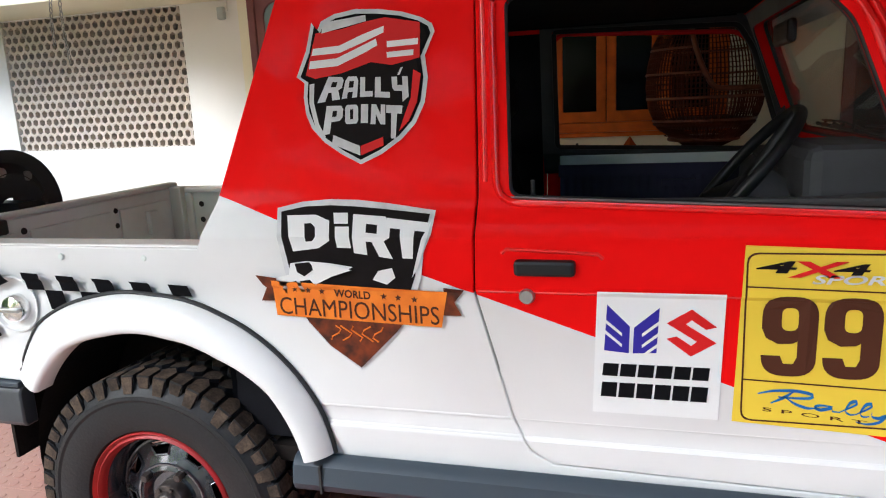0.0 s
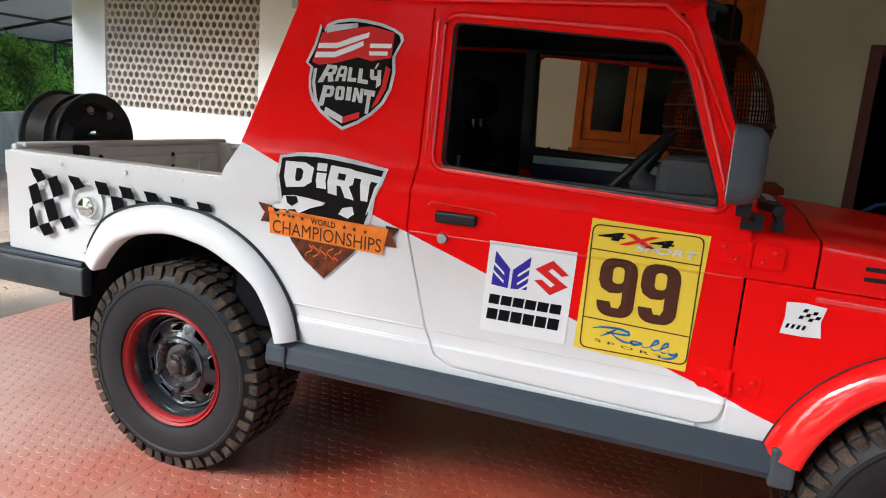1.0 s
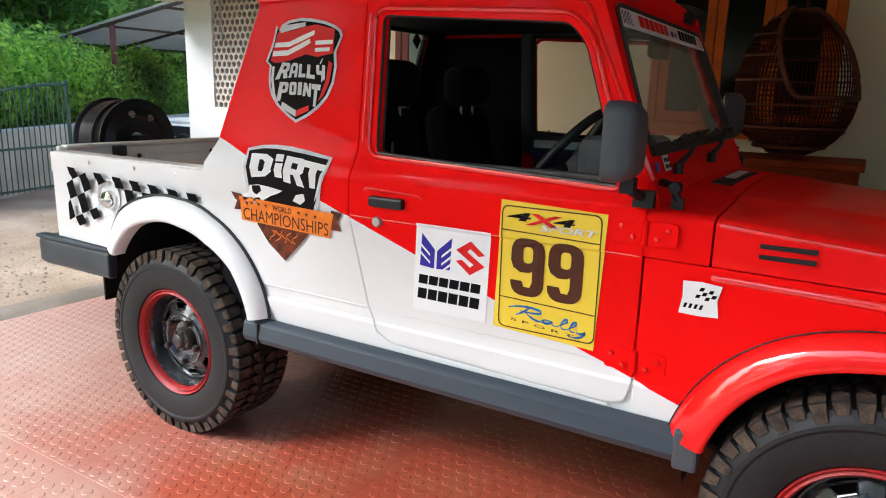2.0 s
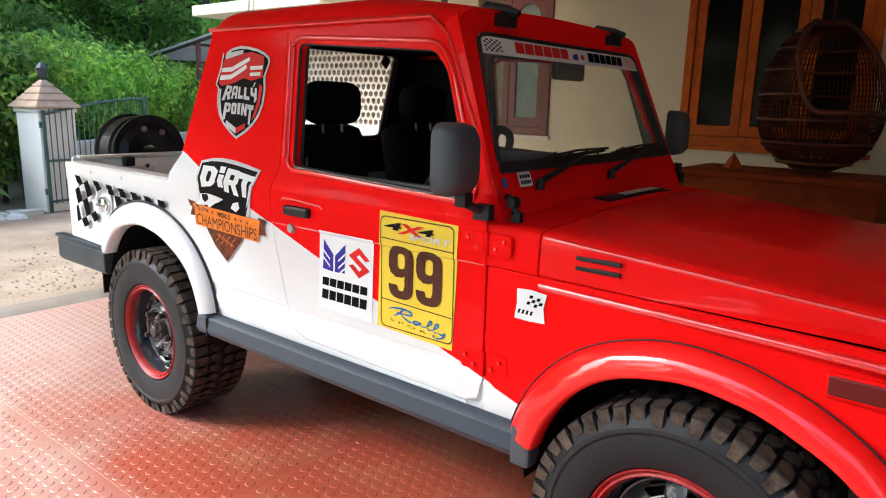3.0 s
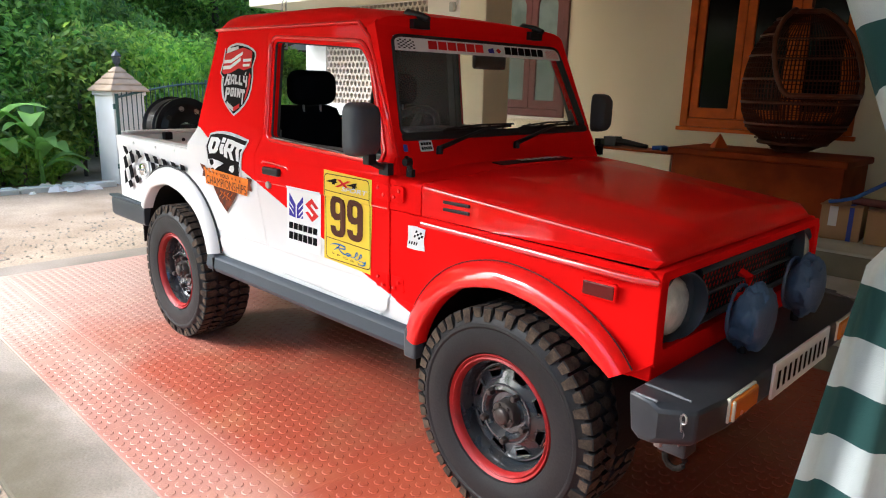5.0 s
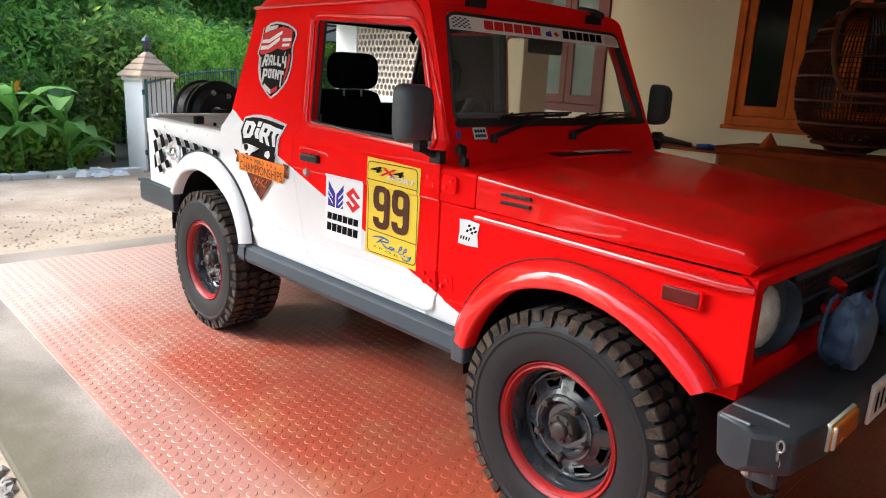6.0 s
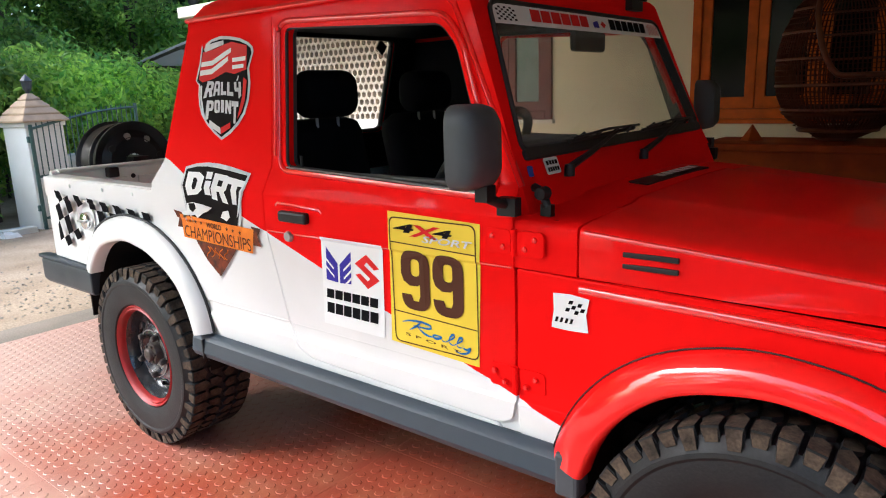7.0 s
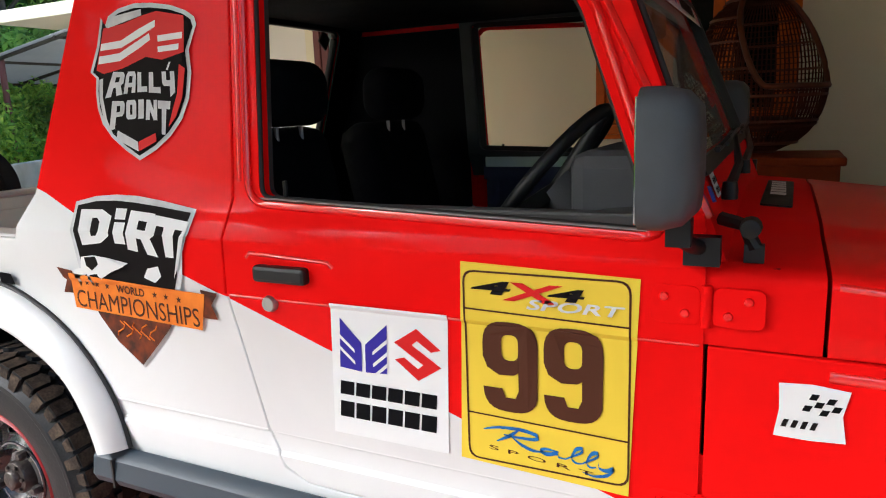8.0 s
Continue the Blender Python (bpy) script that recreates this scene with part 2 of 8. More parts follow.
c_mix = cn.nodes.new("ShaderNodeMix")
c_mix.data_type = "RGBA"
c_mix.inputs["B"].default_value = (0.105, 0.090, 0.052, 1)
cn.links.new(c_base, c_mix.inputs["A"])
cn.links.new(c_ramp.outputs[0], c_mix.inputs["Factor"])
cn.links.new(c_mix.outputs["Result"], cn.nodes["Principled BSDF"].inputs["Base Color"])
DIRT = mat("dirt", (0.45, 0.36, 0.27), 0.95, var=0.8, scale=1.1, dark=(0.19, 0.135, 0.085), bump=0.35, bscale=50, fine=0.25)
GRAVEL = mat("gravel", (0.36, 0.33, 0.29), 0.9, var=0.8, scale=30, dark=(0.17, 0.155, 0.135), tint=0.2, bump=0.2)
WALL_CREAM = mat("wall_cream", (0.80, 0.76, 0.58), 0.8, var=0.3, scale=1.3, dark=(0.72, 0.67, 0.49), bump=0.06, bscale=90)
WALL_WHITE = mat("wall_white", (0.80, 0.79, 0.75), 0.8, var=0.25, scale=1.5, dark=(0.68, 0.66, 0.60), bump=0.06, bscale=90)
JALI = mat("jali_block", (0.56, 0.50, 0.45), 0.85, var=0.5, scale=6, dark=(0.56, 0.48, 0.37), bump=0.1, bscale=90)
WOOD_ORANGE = mat("varnished_wood", (0.62, 0.125, 0.010), 0.5, spec=0.15, var=0.6, scale=9, dark=(0.33, 0.075, 0.012), bump=0.05, bscale=50)
WOOD_MAROON = mat("maroon_wood", (0.17, 0.055, 0.055), 0.5, var=0.5, scale=7, dark=(0.11, 0.035, 0.035), bump=0.05, bscale=60)
WOOD_BROWN = mat("brown_wood", (0.30, 0.058, 0.010), 0.5, var=0.8, scale=3, dark=(0.13, 0.020, 0.006), bump=0.05, bscale=40, spec=0.06)
CANE = mat("cane", (0.065, 0.015, 0.005), 0.6, spec=0.12, var=0.6, scale=20, dark=(0.04, 0.012, 0.005), bump=0.1, bscale=100)


# paler cane: the highlights on hoops and rails are put into the colour
CANE_LIT = mat("cane_lit", (0.12, 0.030, 0.010), 0.45, spec=0.3, var=0.6, scale=20, dark=(0.05, 0.02, 0.01))
CARDBOARD = mat("cardboard", (0.42, 0.26, 0.13), 0.85, var=0.4, scale=6, dark=(0.33, 0.20, 0.10), bump=0.05)
BLUE_TAPE = mat("blue_tape", (0.03, 0.06, 0.36), 0.45)
BLUE_ROPE = mat("blue_rope", (0.03, 0.10, 0.42), 0.7, bump=0.3, bscale=200)
POST_WHITE = mat("post_white", (0.84, 0.84, 0.82), 0.85, var=0.5, scale=2.5, dark=(0.70, 0.69, 0.64), bump=0.1, bscale=60)
POST_TILE = mat("post_cap_tan", (0.52, 0.38, 0.25), 0.8, var=0.6, scale=8, dark=(0.38, 0.27, 0.17), bump=0.1)
GATE_GREEN = mat("gate_green", (0.055, 0.115, 0.105), 0.5, var=0.5, scale=12, dark=(0.02, 0.05, 0.045))
LOW_WALL = mat("low_wall_grey", (0.62, 0.64, 0.60), 0.9, var=0.8, scale=2.2, dark=(0.36, 0.38, 0.34), bump=0.15)
STEP_GREY = mat("step_cement", (0.26, 0.25, 0.19), 0.9, var=0.7, scale=3, dark=(0.14, 0.13, 0.09), bump=0.12)
AWNING = mat("awning_sheet", (0.36, 0.34, 0.30), 0.7, var=0.6, scale=2.0, dark=(0.15, 0.14, 0.12), bump=0.05)
SHEET = mat("roof_sheet", (0.50, 0.47, 0.42), 0.55, metal=0.2, var=0.6, scale=2.5, dark=(0.35, 0.31, 0.27), bump=0.04)
tr_n = SHEET.node_tree
tr_t = tr_n.nodes.new("ShaderNodeBsdfTranslucent")
tr_t.inputs[0].default_value = (0.78, 0.70, 0.58, 1)
tr_m = tr_n.nodes.new("ShaderNodeMixShader")
tr_m.inputs[0].default_value = 0.74
tr_n.links.new(tr_n.nodes["Principled BSDF"].outputs[0], tr_m.inputs[1])
tr_n.links.new(tr_t.outputs[0], tr_m.inputs[2])
tr_n.links.new(tr_m.outputs[0], tr_n.nodes["Material Output"].inputs["Surface"])
aw_n = AWNING.node_tree
aw_t = aw_n.nodes.new("ShaderNodeBsdfTranslucent")
aw_t.inputs[0].default_value = (0.62, 0.60, 0.54, 1)
aw_m = aw_n.nodes.new("ShaderNodeMixShader")
aw_m.inputs[0].default_value = 0.6
aw_n.links.new(aw_n.nodes["Principled BSDF"].outputs[0], aw_m.inputs[1])
aw_n.links.new(aw_t.outputs[0], aw_m.inputs[2])
aw_n.links.new(aw_m.outputs[0], aw_n.nodes["Material Output"].inputs["Surface"])
ROOF_SLAB = mat("ceiling_paint", (0.52, 0.48, 0.40), 0.85, var=0.4, scale=1.5, bump=0.06, bscale=60)
BARK = mat("bark", (0.10, 0.08, 0.06), 0.95, var=0.7, scale=12, dark=(0.05, 0.04, 0.03), bump=0.6, bscale=40)
# near-black colour stands in for the shade inside the rooms
ROOM_SHADE = mat("room_shade", (0.03, 0.026, 0.022), 0.9, var=0.3, scale=3)
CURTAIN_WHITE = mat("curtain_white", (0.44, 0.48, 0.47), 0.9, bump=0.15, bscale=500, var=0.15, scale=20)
CURTAIN_GREEN = mat("curtain_green", (0.012, 0.055, 0.05), 0.9, bump=0.15, bscale=500)
D_WHITE = mat("decal_white", (0.78, 0.78, 0.77), 0.5, spec=0.18)
D_SILVER = mat("decal_silver", (0.66, 0.66, 0.67), 0.5, spec=0.18, var=0.4, scale=30)
D_GREY = mat("decal_grey", (0.012, 0.010, 0.010), 0.5, coat=0.0, spec=0.025, var=0.3, scale=25, dark=(0.020, 0.017, 0.017))
D_BLACK = mat("decal_black", (0.008, 0.008, 0.009), 0.5, spec=0.01)
D_RED = mat("decal_red", (0.62, 0.012, 0.012), 0.5, spec=0.18)
D_ORANGE = mat("decal_orange", (0.86, 0.24, 0.02), 0.5, spec=0.18, var=0.5, scale=20, dark=(0.55, 0.09, 0.012))
D_EMBER = mat("decal_ember", (0.05, 0.018, 0.012), 0.5, spec=0.18, var=0.8, scale=28, dark=(0.26, 0.05, 0.012))
D_BROWN = mat("decal_brown", (0.075, 0.024, 0.012), 0.5, spec=0.18)
D_YELLOW = mat("decal_yellow", (0.80, 0.58, 0.045), 0.45, spec=0.2, var=0.15, scale=12, dark=(0.72, 0.50, 0.04))
D_BLUE = mat("decal_blue", (0.035, 0.025, 0.30), 0.5, spec=0.18)
D_SKY = mat("decal_light_blue", (0.03, 0.22, 0.52), 0.5, spec=0.18, var=0.8, scale=18, dark=(0.02, 0.05, 0.30))


def leaf_mat(name, col, dark):
    m = bpy.data.materials.new(name)
    m.use_nodes = True
    nt = m.node_tree
    b = nt.nodes["Principled BSDF"]
    g = nt.nodes.new("ShaderNodeNewGeometry")
    mix = nt.nodes.new("ShaderNodeMix")
    mix.data_type = "RGBA"
    mix.inputs["A"].default_value, mix.inputs["B"].default_value = (*col, 1), (*dark, 1)
    nt.links.new(g.outputs["Random Per Island"], mix.inputs["Factor"])
    n = nt.nodes.new("ShaderNodeTexNoise")
    n.inputs["Scale"].default_value = 0.9
    nt.links.new(g.outputs["Position"], n.inputs["Vector"])
    r = nt.nodes.new("ShaderNodeMapRange")
    r.inputs[1].default_value, r.inputs[2].default_value, r.inputs[3].default_value, r.inputs[4].default_value = 0.36, 0.64, 0.5, 1.65
    nt.links.new(n.outputs[0], r.inputs[0])
    mul = nt.nodes.new("ShaderNodeMix")
    mul.data_type, mul.blend_type = "RGBA", "MULTIPLY"
    mul.inputs["Factor"].default_value = 1.0
    nt.links.new(mix.outputs["Result"], mul.inputs["A"])
    nt.links.new(r.outputs[0], mul.inputs["B"])
    nt.links.new(mul.outputs["Result"], b.inputs["Base Color"])
    b.inputs["Roughness"].default_value = 0.42
    tr = nt.nodes.new("ShaderNodeBsdfTranslucent")
    nt.links.new(mul.outputs["Result"], tr.inputs["Color"])
    mx = nt.nodes.new("ShaderNodeMixShader")
    mx.inputs[0].default_value = 0.6
    nt.links.new(b.outputs[0], mx.inputs[1])
    nt.links.new(tr.outputs[0], mx.inputs[2])
    nt.links.new(mx.outputs[0], nt.nodes["Material Output"].inputs["Surface"])
    return m


LEAF = leaf_mat("leaf", (0.38, 0.54, 0.10), (0.10, 0.25, 0.045))
LEAF_HEDGE = leaf_mat("leaf_hedge", (0.40, 0.56, 0.09), (0.10, 0.26, 0.045))
LEAF_BIG = leaf_mat("leaf_broad", (0.30, 0.50, 0.13), (0.12, 0.32, 0.07))
FLOWER = mat("flower_orange", (0.80, 0.36, 0.03), 0.6)
FAR_GREEN = leaf_mat("far_green", (0.06, 0.14, 0.03), (0.02, 0.06, 0.015))


def glass(name, tint=(0.9, 0.95, 0.93), haze=0.0):
    m = bpy.data.materials.new(name)
    m.use_nodes = True
    nt = m.node_tree
    t = nt.nodes.new("ShaderNodeBsdfTransparent")
    t.inputs[0].default_value = (*tint, 1)
    gl = nt.nodes.new("ShaderNodeBsdfGlossy")
    gl.inputs["Roughness"].default_value = 0.02
    lw = nt.nodes.new("ShaderNodeLayerWeight")
    lw.inputs[0].default_value = 0.5
    pw = nt.nodes.new("ShaderNodeMath")
    pw.operation = "POWER"
    pw.inputs[1].default_value = 4.0
    nt.links.new(lw.outputs["Facing"], pw.inputs[0])
    fr = nt.nodes.new("ShaderNodeMath")
    fr.operation = "MULTIPLY_ADD"
    fr.inputs[1].default_value, fr.inputs[2].default_value = 0.5, 0.03
    nt.links.new(pw.outputs[0], fr.inputs[0])
    mx = nt.nodes.new("ShaderNodeMixShader")
    nt.links.new(fr.outputs[0], mx.inputs[0])
    nt.links.new(t.outputs[0], mx.inputs[1])
    nt.links.new(gl.outputs[0], mx.inputs[2])
    last = mx
    # white diffuse haze stands in for the sky's reflection in the glass
    if haze:
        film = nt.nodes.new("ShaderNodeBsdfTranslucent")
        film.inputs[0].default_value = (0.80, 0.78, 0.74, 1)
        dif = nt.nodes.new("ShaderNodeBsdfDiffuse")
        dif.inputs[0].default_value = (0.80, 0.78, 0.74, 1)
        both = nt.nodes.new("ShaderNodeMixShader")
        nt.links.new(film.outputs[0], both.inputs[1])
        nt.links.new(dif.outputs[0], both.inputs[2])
        haze_noise = nt.nodes.new("ShaderNodeTexNoise")
        haze_noise.inputs["Scale"].default_value, haze_noise.inputs["Detail"].default_value = 3.0, 5
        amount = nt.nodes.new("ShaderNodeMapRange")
        amount.inputs[1].default_value, amount.inputs[2].default_value, amount.inputs[3].default_value, amount.inputs[4].default_value = 0.3, 0.7, haze * 0.6, haze * 1.4
        nt.links.new(haze_noise.outputs[0], amount.inputs[0])
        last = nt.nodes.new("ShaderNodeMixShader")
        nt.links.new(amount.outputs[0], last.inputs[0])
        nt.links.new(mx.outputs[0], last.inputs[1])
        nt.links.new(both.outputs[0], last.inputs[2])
    nt.links.new(last.outputs[0], nt.nodes["Material Output"].inputs["Surface"])
    return m


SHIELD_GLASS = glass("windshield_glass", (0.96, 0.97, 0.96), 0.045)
TRIM_GREY = mat("trim_grey", (0.05, 0.05, 0.05), 0.55, bump=0.04, bscale=200, var=0.3, scale=10)
PANE_DARK = mat("window_glass_dark", (0.004, 0.005, 0.005), 0.10, spec=0.08, var=0.3, scale=5)
PANE_FROST = mat("window_glass_pale", (0.20, 0.27, 0.27), 0.3, var=0.8, scale=5, dark=(0.10, 0.15, 0.15), bump=0.1, bscale=40)


# ---- mesh helpers ----
def thing(name, label, category, place=(0, 0, 0), rz=0.0, group="", kind=""):
    ob = new(name)
    ob.empty_display_size = 0.1
    ob.matrix_world = pose(*place, 0, 0, rz)
    return tagged(ob, label, category, group, kind)


def finish(me, smooth=None):
    if smooth is not None:
        me.polygons.foreach_set("use_smooth", [True] * len(me.polygons))
        me.set_sharp_from_angle(angle=radians(smooth))


def mesh_of(name, bm, material, smooth=None):
    me = bpy.data.meshes.new(name)
    bmesh.ops.recalc_face_normals(bm, faces=bm.faces)
    bm.to_mesh(me)
    bm.free()
    for m in material if isinstance(material, (list, tuple)) else [material]:
        me.materials.append(m)
    finish(me, smooth)
    return me


def part(name, bm, material, parent, label="", smooth=None, bevel=0.0):
    """One mesh object under a thing or a part."""
    me = bm if isinstance(bm, bpy.types.Mesh) else mesh_of(name, bm, material, smooth)
    ob = new(name, me)
    ob.parent = parent
    if bevel:
        bv = ob.modifiers.new("edge", "BEVEL")
        bv.width, bv.segments, bv.limit_method, bv.angle_limit = bevel, 2, "ANGLE", radians(40)
    return tagged(ob, label) if label else ob


def solo(name, bm, material, label, category, smooth=None, bevel=0.0, kind="", group=""):
    ob = part(name, bm, material, None, "", smooth, bevel)
    return tagged(ob, label, category, group, kind)


def box(bm, x0, x1, y0, y1, z0, z1, m=None):
    vs = [bm.verts.new(((x0, x1)[i & 1], (y0, y1)[i >> 1 & 1], (z0, z1)[i >> 2])) for i in range(8)]
    if m:
        for v in vs:
            v.co = m @ v.co
    return [bm.faces.new([vs[i] for i in q]) for q in ((0, 2, 3, 1), (4, 5, 7, 6), (0, 1, 5, 4), (2, 6, 7, 3), (0, 4, 6, 2), (1, 3, 7, 5))]


def boxed(*args, m=None):
    bm = bmesh.new()
    box(bm, *args, m=m)
    return bm


def tube(bm, pts, r, n=8, closed=False, cap=True):
    """A round bar along the points."""
    pts = [Vector(p) for p in pts]
    rings, count = [], len(pts)
    for i, p in enumerate(pts):
        a = pts[(i - 1) % count] if closed or i else p
        b = pts[(i + 1) % count] if closed or i < count - 1 else p
        d = (b - a).normalized()
        up = Vector((0, 0, 1)) if abs(d.z) < 0.9 else Vector((1, 0, 0))
        u = d.cross(up).normalized()
        v = d.cross(u)
        rr = r[i] if isinstance(r, (list, tuple)) else r
        rings.append([bm.verts.new(p + rr * (math.cos(2 * math.pi * k / n) * u + math.sin(2 * math.pi * k / n) * v)) for k in range(n)])
    for i in range(count if closed else count - 1):
        a, b = rings[i], rings[(i + 1) % count]
        for k in range(n):
            bm.faces.new((a[k], a[(k + 1) % n], b[(k + 1) % n], b[k]))
    if cap and not closed:
        bm.faces.new(rings[0]), bm.faces.new(rings[-1])
    return rings


def bar(pts, r, n=8, closed=False):
    bm = bmesh.new()
    tube(bm, pts, r, n, closed)
    return bm


def lathe(bm, prof, n=48, axis="y", at=(0, 0, 0), closed=False):
    """Turn a profile of (radius, along) round an axis."""
    at = Vector(at)
    rings = []
    for r, h in prof:
        ring = []
        for k in range(n):
            a = 2 * math.pi * k / n
            c, s = r * math.cos(a), r * math.sin(a)
            co = {"y": (c, h, s), "z": (c, s, h), "x": (h, c / 0.912, s)}[axis]
            ring.append(bm.verts.new(at + Vector(co)))
        rings.append(ring)
    pairs = list(zip(rings, rings[1:])) + ([(rings[-1], rings[0])] if closed else [])
    for a, b in pairs:
        for k in range(n):
            bm.faces.new((a[k], a[(k + 1) % n], b[(k + 1) % n], b[k]))
    return rings


def lathed(prof, n=48, axis="y", at=(0, 0, 0), closed=False):
    bm = bmesh.new()
    lathe(bm, prof, n, axis, at, closed)
    return bm


def sheet(outer, holes=(), cuts=(), place=None, thick=0.0, inward=None):
    """A flat outline (a, b) with holes, cut at lines of b, laid into space by place(a, b), with a thickness along inward."""
    from mathutils.geometry import tessellate_polygon
    loops = [[Vector((a, b, 0)) for a, b in lp] for lp in (outer, *holes)]
    flat = [v for lp in loops for v in lp]
    bm = bmesh.new()
    vs = [bm.verts.new(v) for v in flat]
    for tri in tessellate_polygon(loops):
        try:
            bm.faces.new([vs[i] for i in tri])
        except ValueError:
            pass
    for b in cuts:
        bmesh.ops.bisect_plane(bm, geom=bm.verts[:] + bm.edges[:] + bm.faces[:], plane_co=(0, b, 0), plane_no=(0, 1, 0))
    bmesh.ops.dissolve_limit(bm, angle_limit=0.001, verts=bm.verts[:], edges=[e for e in bm.edges if not any(abs(e.verts[0].co.y - b) < 1e-5 and abs(e.verts[1].co.y - b) < 1e-5 for b in cuts)], delimit=set())
    if thick:
        back = Vector(inward)
        front = {v: Vector(place(v.co.x, v.co.y)) for v in bm.verts}
        edges = [e for e in bm.edges if len(e.link_faces) == 1]
        faces = bm.faces[:]
        twin = {v: bm.verts.new(front[v] + back * thick) for v in list(front)}
        for f in faces:
            bm.faces.new([twin[v] for v in reversed(f.verts)])
        for e in edges:
            a, b = e.verts
            bm.faces.new((a, b, twin[b], twin[a]))
        for v, co in front.items():
            v.co = co
    else:
        for v in bm.verts:
            v.co = Vector(place(v.co.x, v.co.y))
    return bm


def round_poly(pts, r, n=4):
    """Round the corners of a polygon."""
    out = []
    for i, p in enumerate(pts):
        p = Vector(p)
        a, b = Vector(pts[i - 1]) - p, Vector(pts[(i + 1) % len(pts)]) - p
        rr = min(r, a.length * 0.45, b.length * 0.45)
        s, e = p + a.normalized() * rr, p + b.normalized() * rr
        for k in range(n + 1):
            t = k / n
            out.append(tuple((1 - t) ** 2 * s + 2 * t * (1 - t) * p + t * t * e))
    return out


def text_mesh(words, x0, x1, z0, z1, place, shear=0.0, slope=0.0, weight=0.0):
    """Letters of the built-in font fitted into a box (a from x0 to x1, b from z0 to z1) and laid on a surface by place(a, b)."""
    cu = bpy.data.curves.new("letters", "FONT")
    cu.body, cu.resolution_u, cu.offset = words, 3, weight
    ob = bpy.data.objects.new("letters", cu)
    me = bpy.data.meshes.new_from_object(ob)
    bpy.data.objects.remove(ob)
    bpy.data.curves.remove(cu)
    co = np.array([v.co for v in me.vertices])
    lo, hi = co.min(0), co.max(0)
    for v in me.vertices:
        u, w = (v.co.x - lo[0]) / (hi[0] - lo[0]), (v.co.y - lo[1]) / (hi[1] - lo[1])
        a = x0 + (x1 - x0) * u
        b = z0 + (z1 - z0) * w + slope * (a - x0)
        v.co = (a + shear * (w - 0.5) * (z1 - z0), b, 0)
    bm = bmesh.new()
    bm.from_mesh(me)
    for b in (0.978, 0.986, 1.094, 1.102, 1.14, 1.18):
        bmesh.ops.bisect_plane(bm, geom=bm.verts[:] + bm.edges[:] + bm.faces[:], plane_co=(0, b, 0), plane_no=(0, 1, 0))
    for v in bm.verts:
        v.co = place(v.co.x, v.co.y)
    bm.to_mesh(me)
    bm.free()
    return me


def lay(outlines, place):
    """Flat outlines (a, b) laid on a surface and folded where the flank folds, in one mesh."""
    from mathutils.geometry import tessellate_polygon
    bm = bmesh.new()
    for poly in outlines:
        vs = [bm.verts.new((a, b, 0)) for a, b in poly]
        for tri in tessellate_polygon([[Vector((a, b, 0)) for a, b in poly]]):
            try:
                bm.faces.new([vs[i] for i in tri])
            except ValueError:
                pass
    for b in (0.688, 0.696, 0.978, 0.986, 1.094, 1.102, 1.14, 1.18, 1.35, 1.5):
        bmesh.ops.bisect_plane(bm, geom=bm.verts[:] + bm.edges[:] + bm.faces[:], plane_co=(0, b, 0), plane_no=(0, 1, 0))
    for v in bm.verts:
        v.co = place(v.co.x, v.co.y)
    return bm


# ---- the pickup: x forward from the rear axle, right side at -y ----
truck = thing("pickup_truck", "red and white rally pickup with stickers, parked on red tiles", "car")
YK, YC = 0.912, -0.065  # the body is this much narrower, about this middle line
truck.matrix_world = Matrix.Translation((0, YC, 0)) @ Matrix.Diagonal((1, YK, 1, 1))
CUTS = (0.60, 0.640, 0.648, 0.688, 0.696, 0.978, 0.986, 1.094, 1.102, 1.14, 1.18, 1.35, 1.5, 1.6)


def flank(x, z):
    """Half width of the body at x and z."""
    y = 0.742
    if z > 1.102:
        y = 0.747 - 0.047 * min(1, (z - 1.102) / 0.078) - max(0, z - 1.18) * 0.12
    elif z > 0.982:
        y = 0.747
    elif z < 0.644:
        y = 0.746 - max(0, 0.62 - z) * 0.25
    elif z < 0.692:
        y = 0.738
    if x > 2.8:
        y -= 0.9 * max(0, x - 2.8) ** 1.0 * 0.6
    if x < -0.78:
        y -= 0.5 * (-0.78 - x)
    return y


def side(s, off=0.0):
    return lambda a, b: Vector((a, s * (flank(a, b) + off), b))


def arc(cx, cz, r, a0, a1, n=16):
    return [(cx + r * math.cos(radians(a0 + (a1 - a0) * k / n)), cz + r * math.sin(radians(a0 + (a1 - a0) * k / n))) for k in range(n + 1)]


DOOR = [(0.873, 1.645), (0.876, 1.21), (0.870, 0.98), (0.953, 0.682), (0.985, 0.620), (1.035, 0.588), (1.74, 0.572), (1.788, 0.590), (1.802, 0.64), (1.802, 1.10), (1.796, 1.17), (1.60, 1.585), (1.555, 1.635), (1.50, 1.645)]
WINDOW = round_poly([(0.942, 1.182), (1.722, 1.150), (1.592, 1.505), (1.54, 1.560), (0.934, 1.597)], 0.025)
QUARTER = [(-0.83, 0.69), (-0.83, 1.07), (0.188, 1.07), (0.415, 1.66), (0.868, 1.66), (0.868, 1.645), (0.870, 1.21), (0.864, 0.98), (0.947, 0.682), (0.980, 0.615), (1.03, 0.582), (1.74, 0.566), (1.75, 0.55), (0.432, 0.55)] + arc(0.02, 0.49, 0.415, 9, 150, 20) + [(-0.375, 0.69)]
FENDER = [(1.808, 0.982), (2.84, 0.960), (2.87, 0.93), (2.87, 0.70), (2.81, 0.655)] + arc(2.375, 0.45, 0.415, 29, 166, 20) + [(1.808, 0.55)]

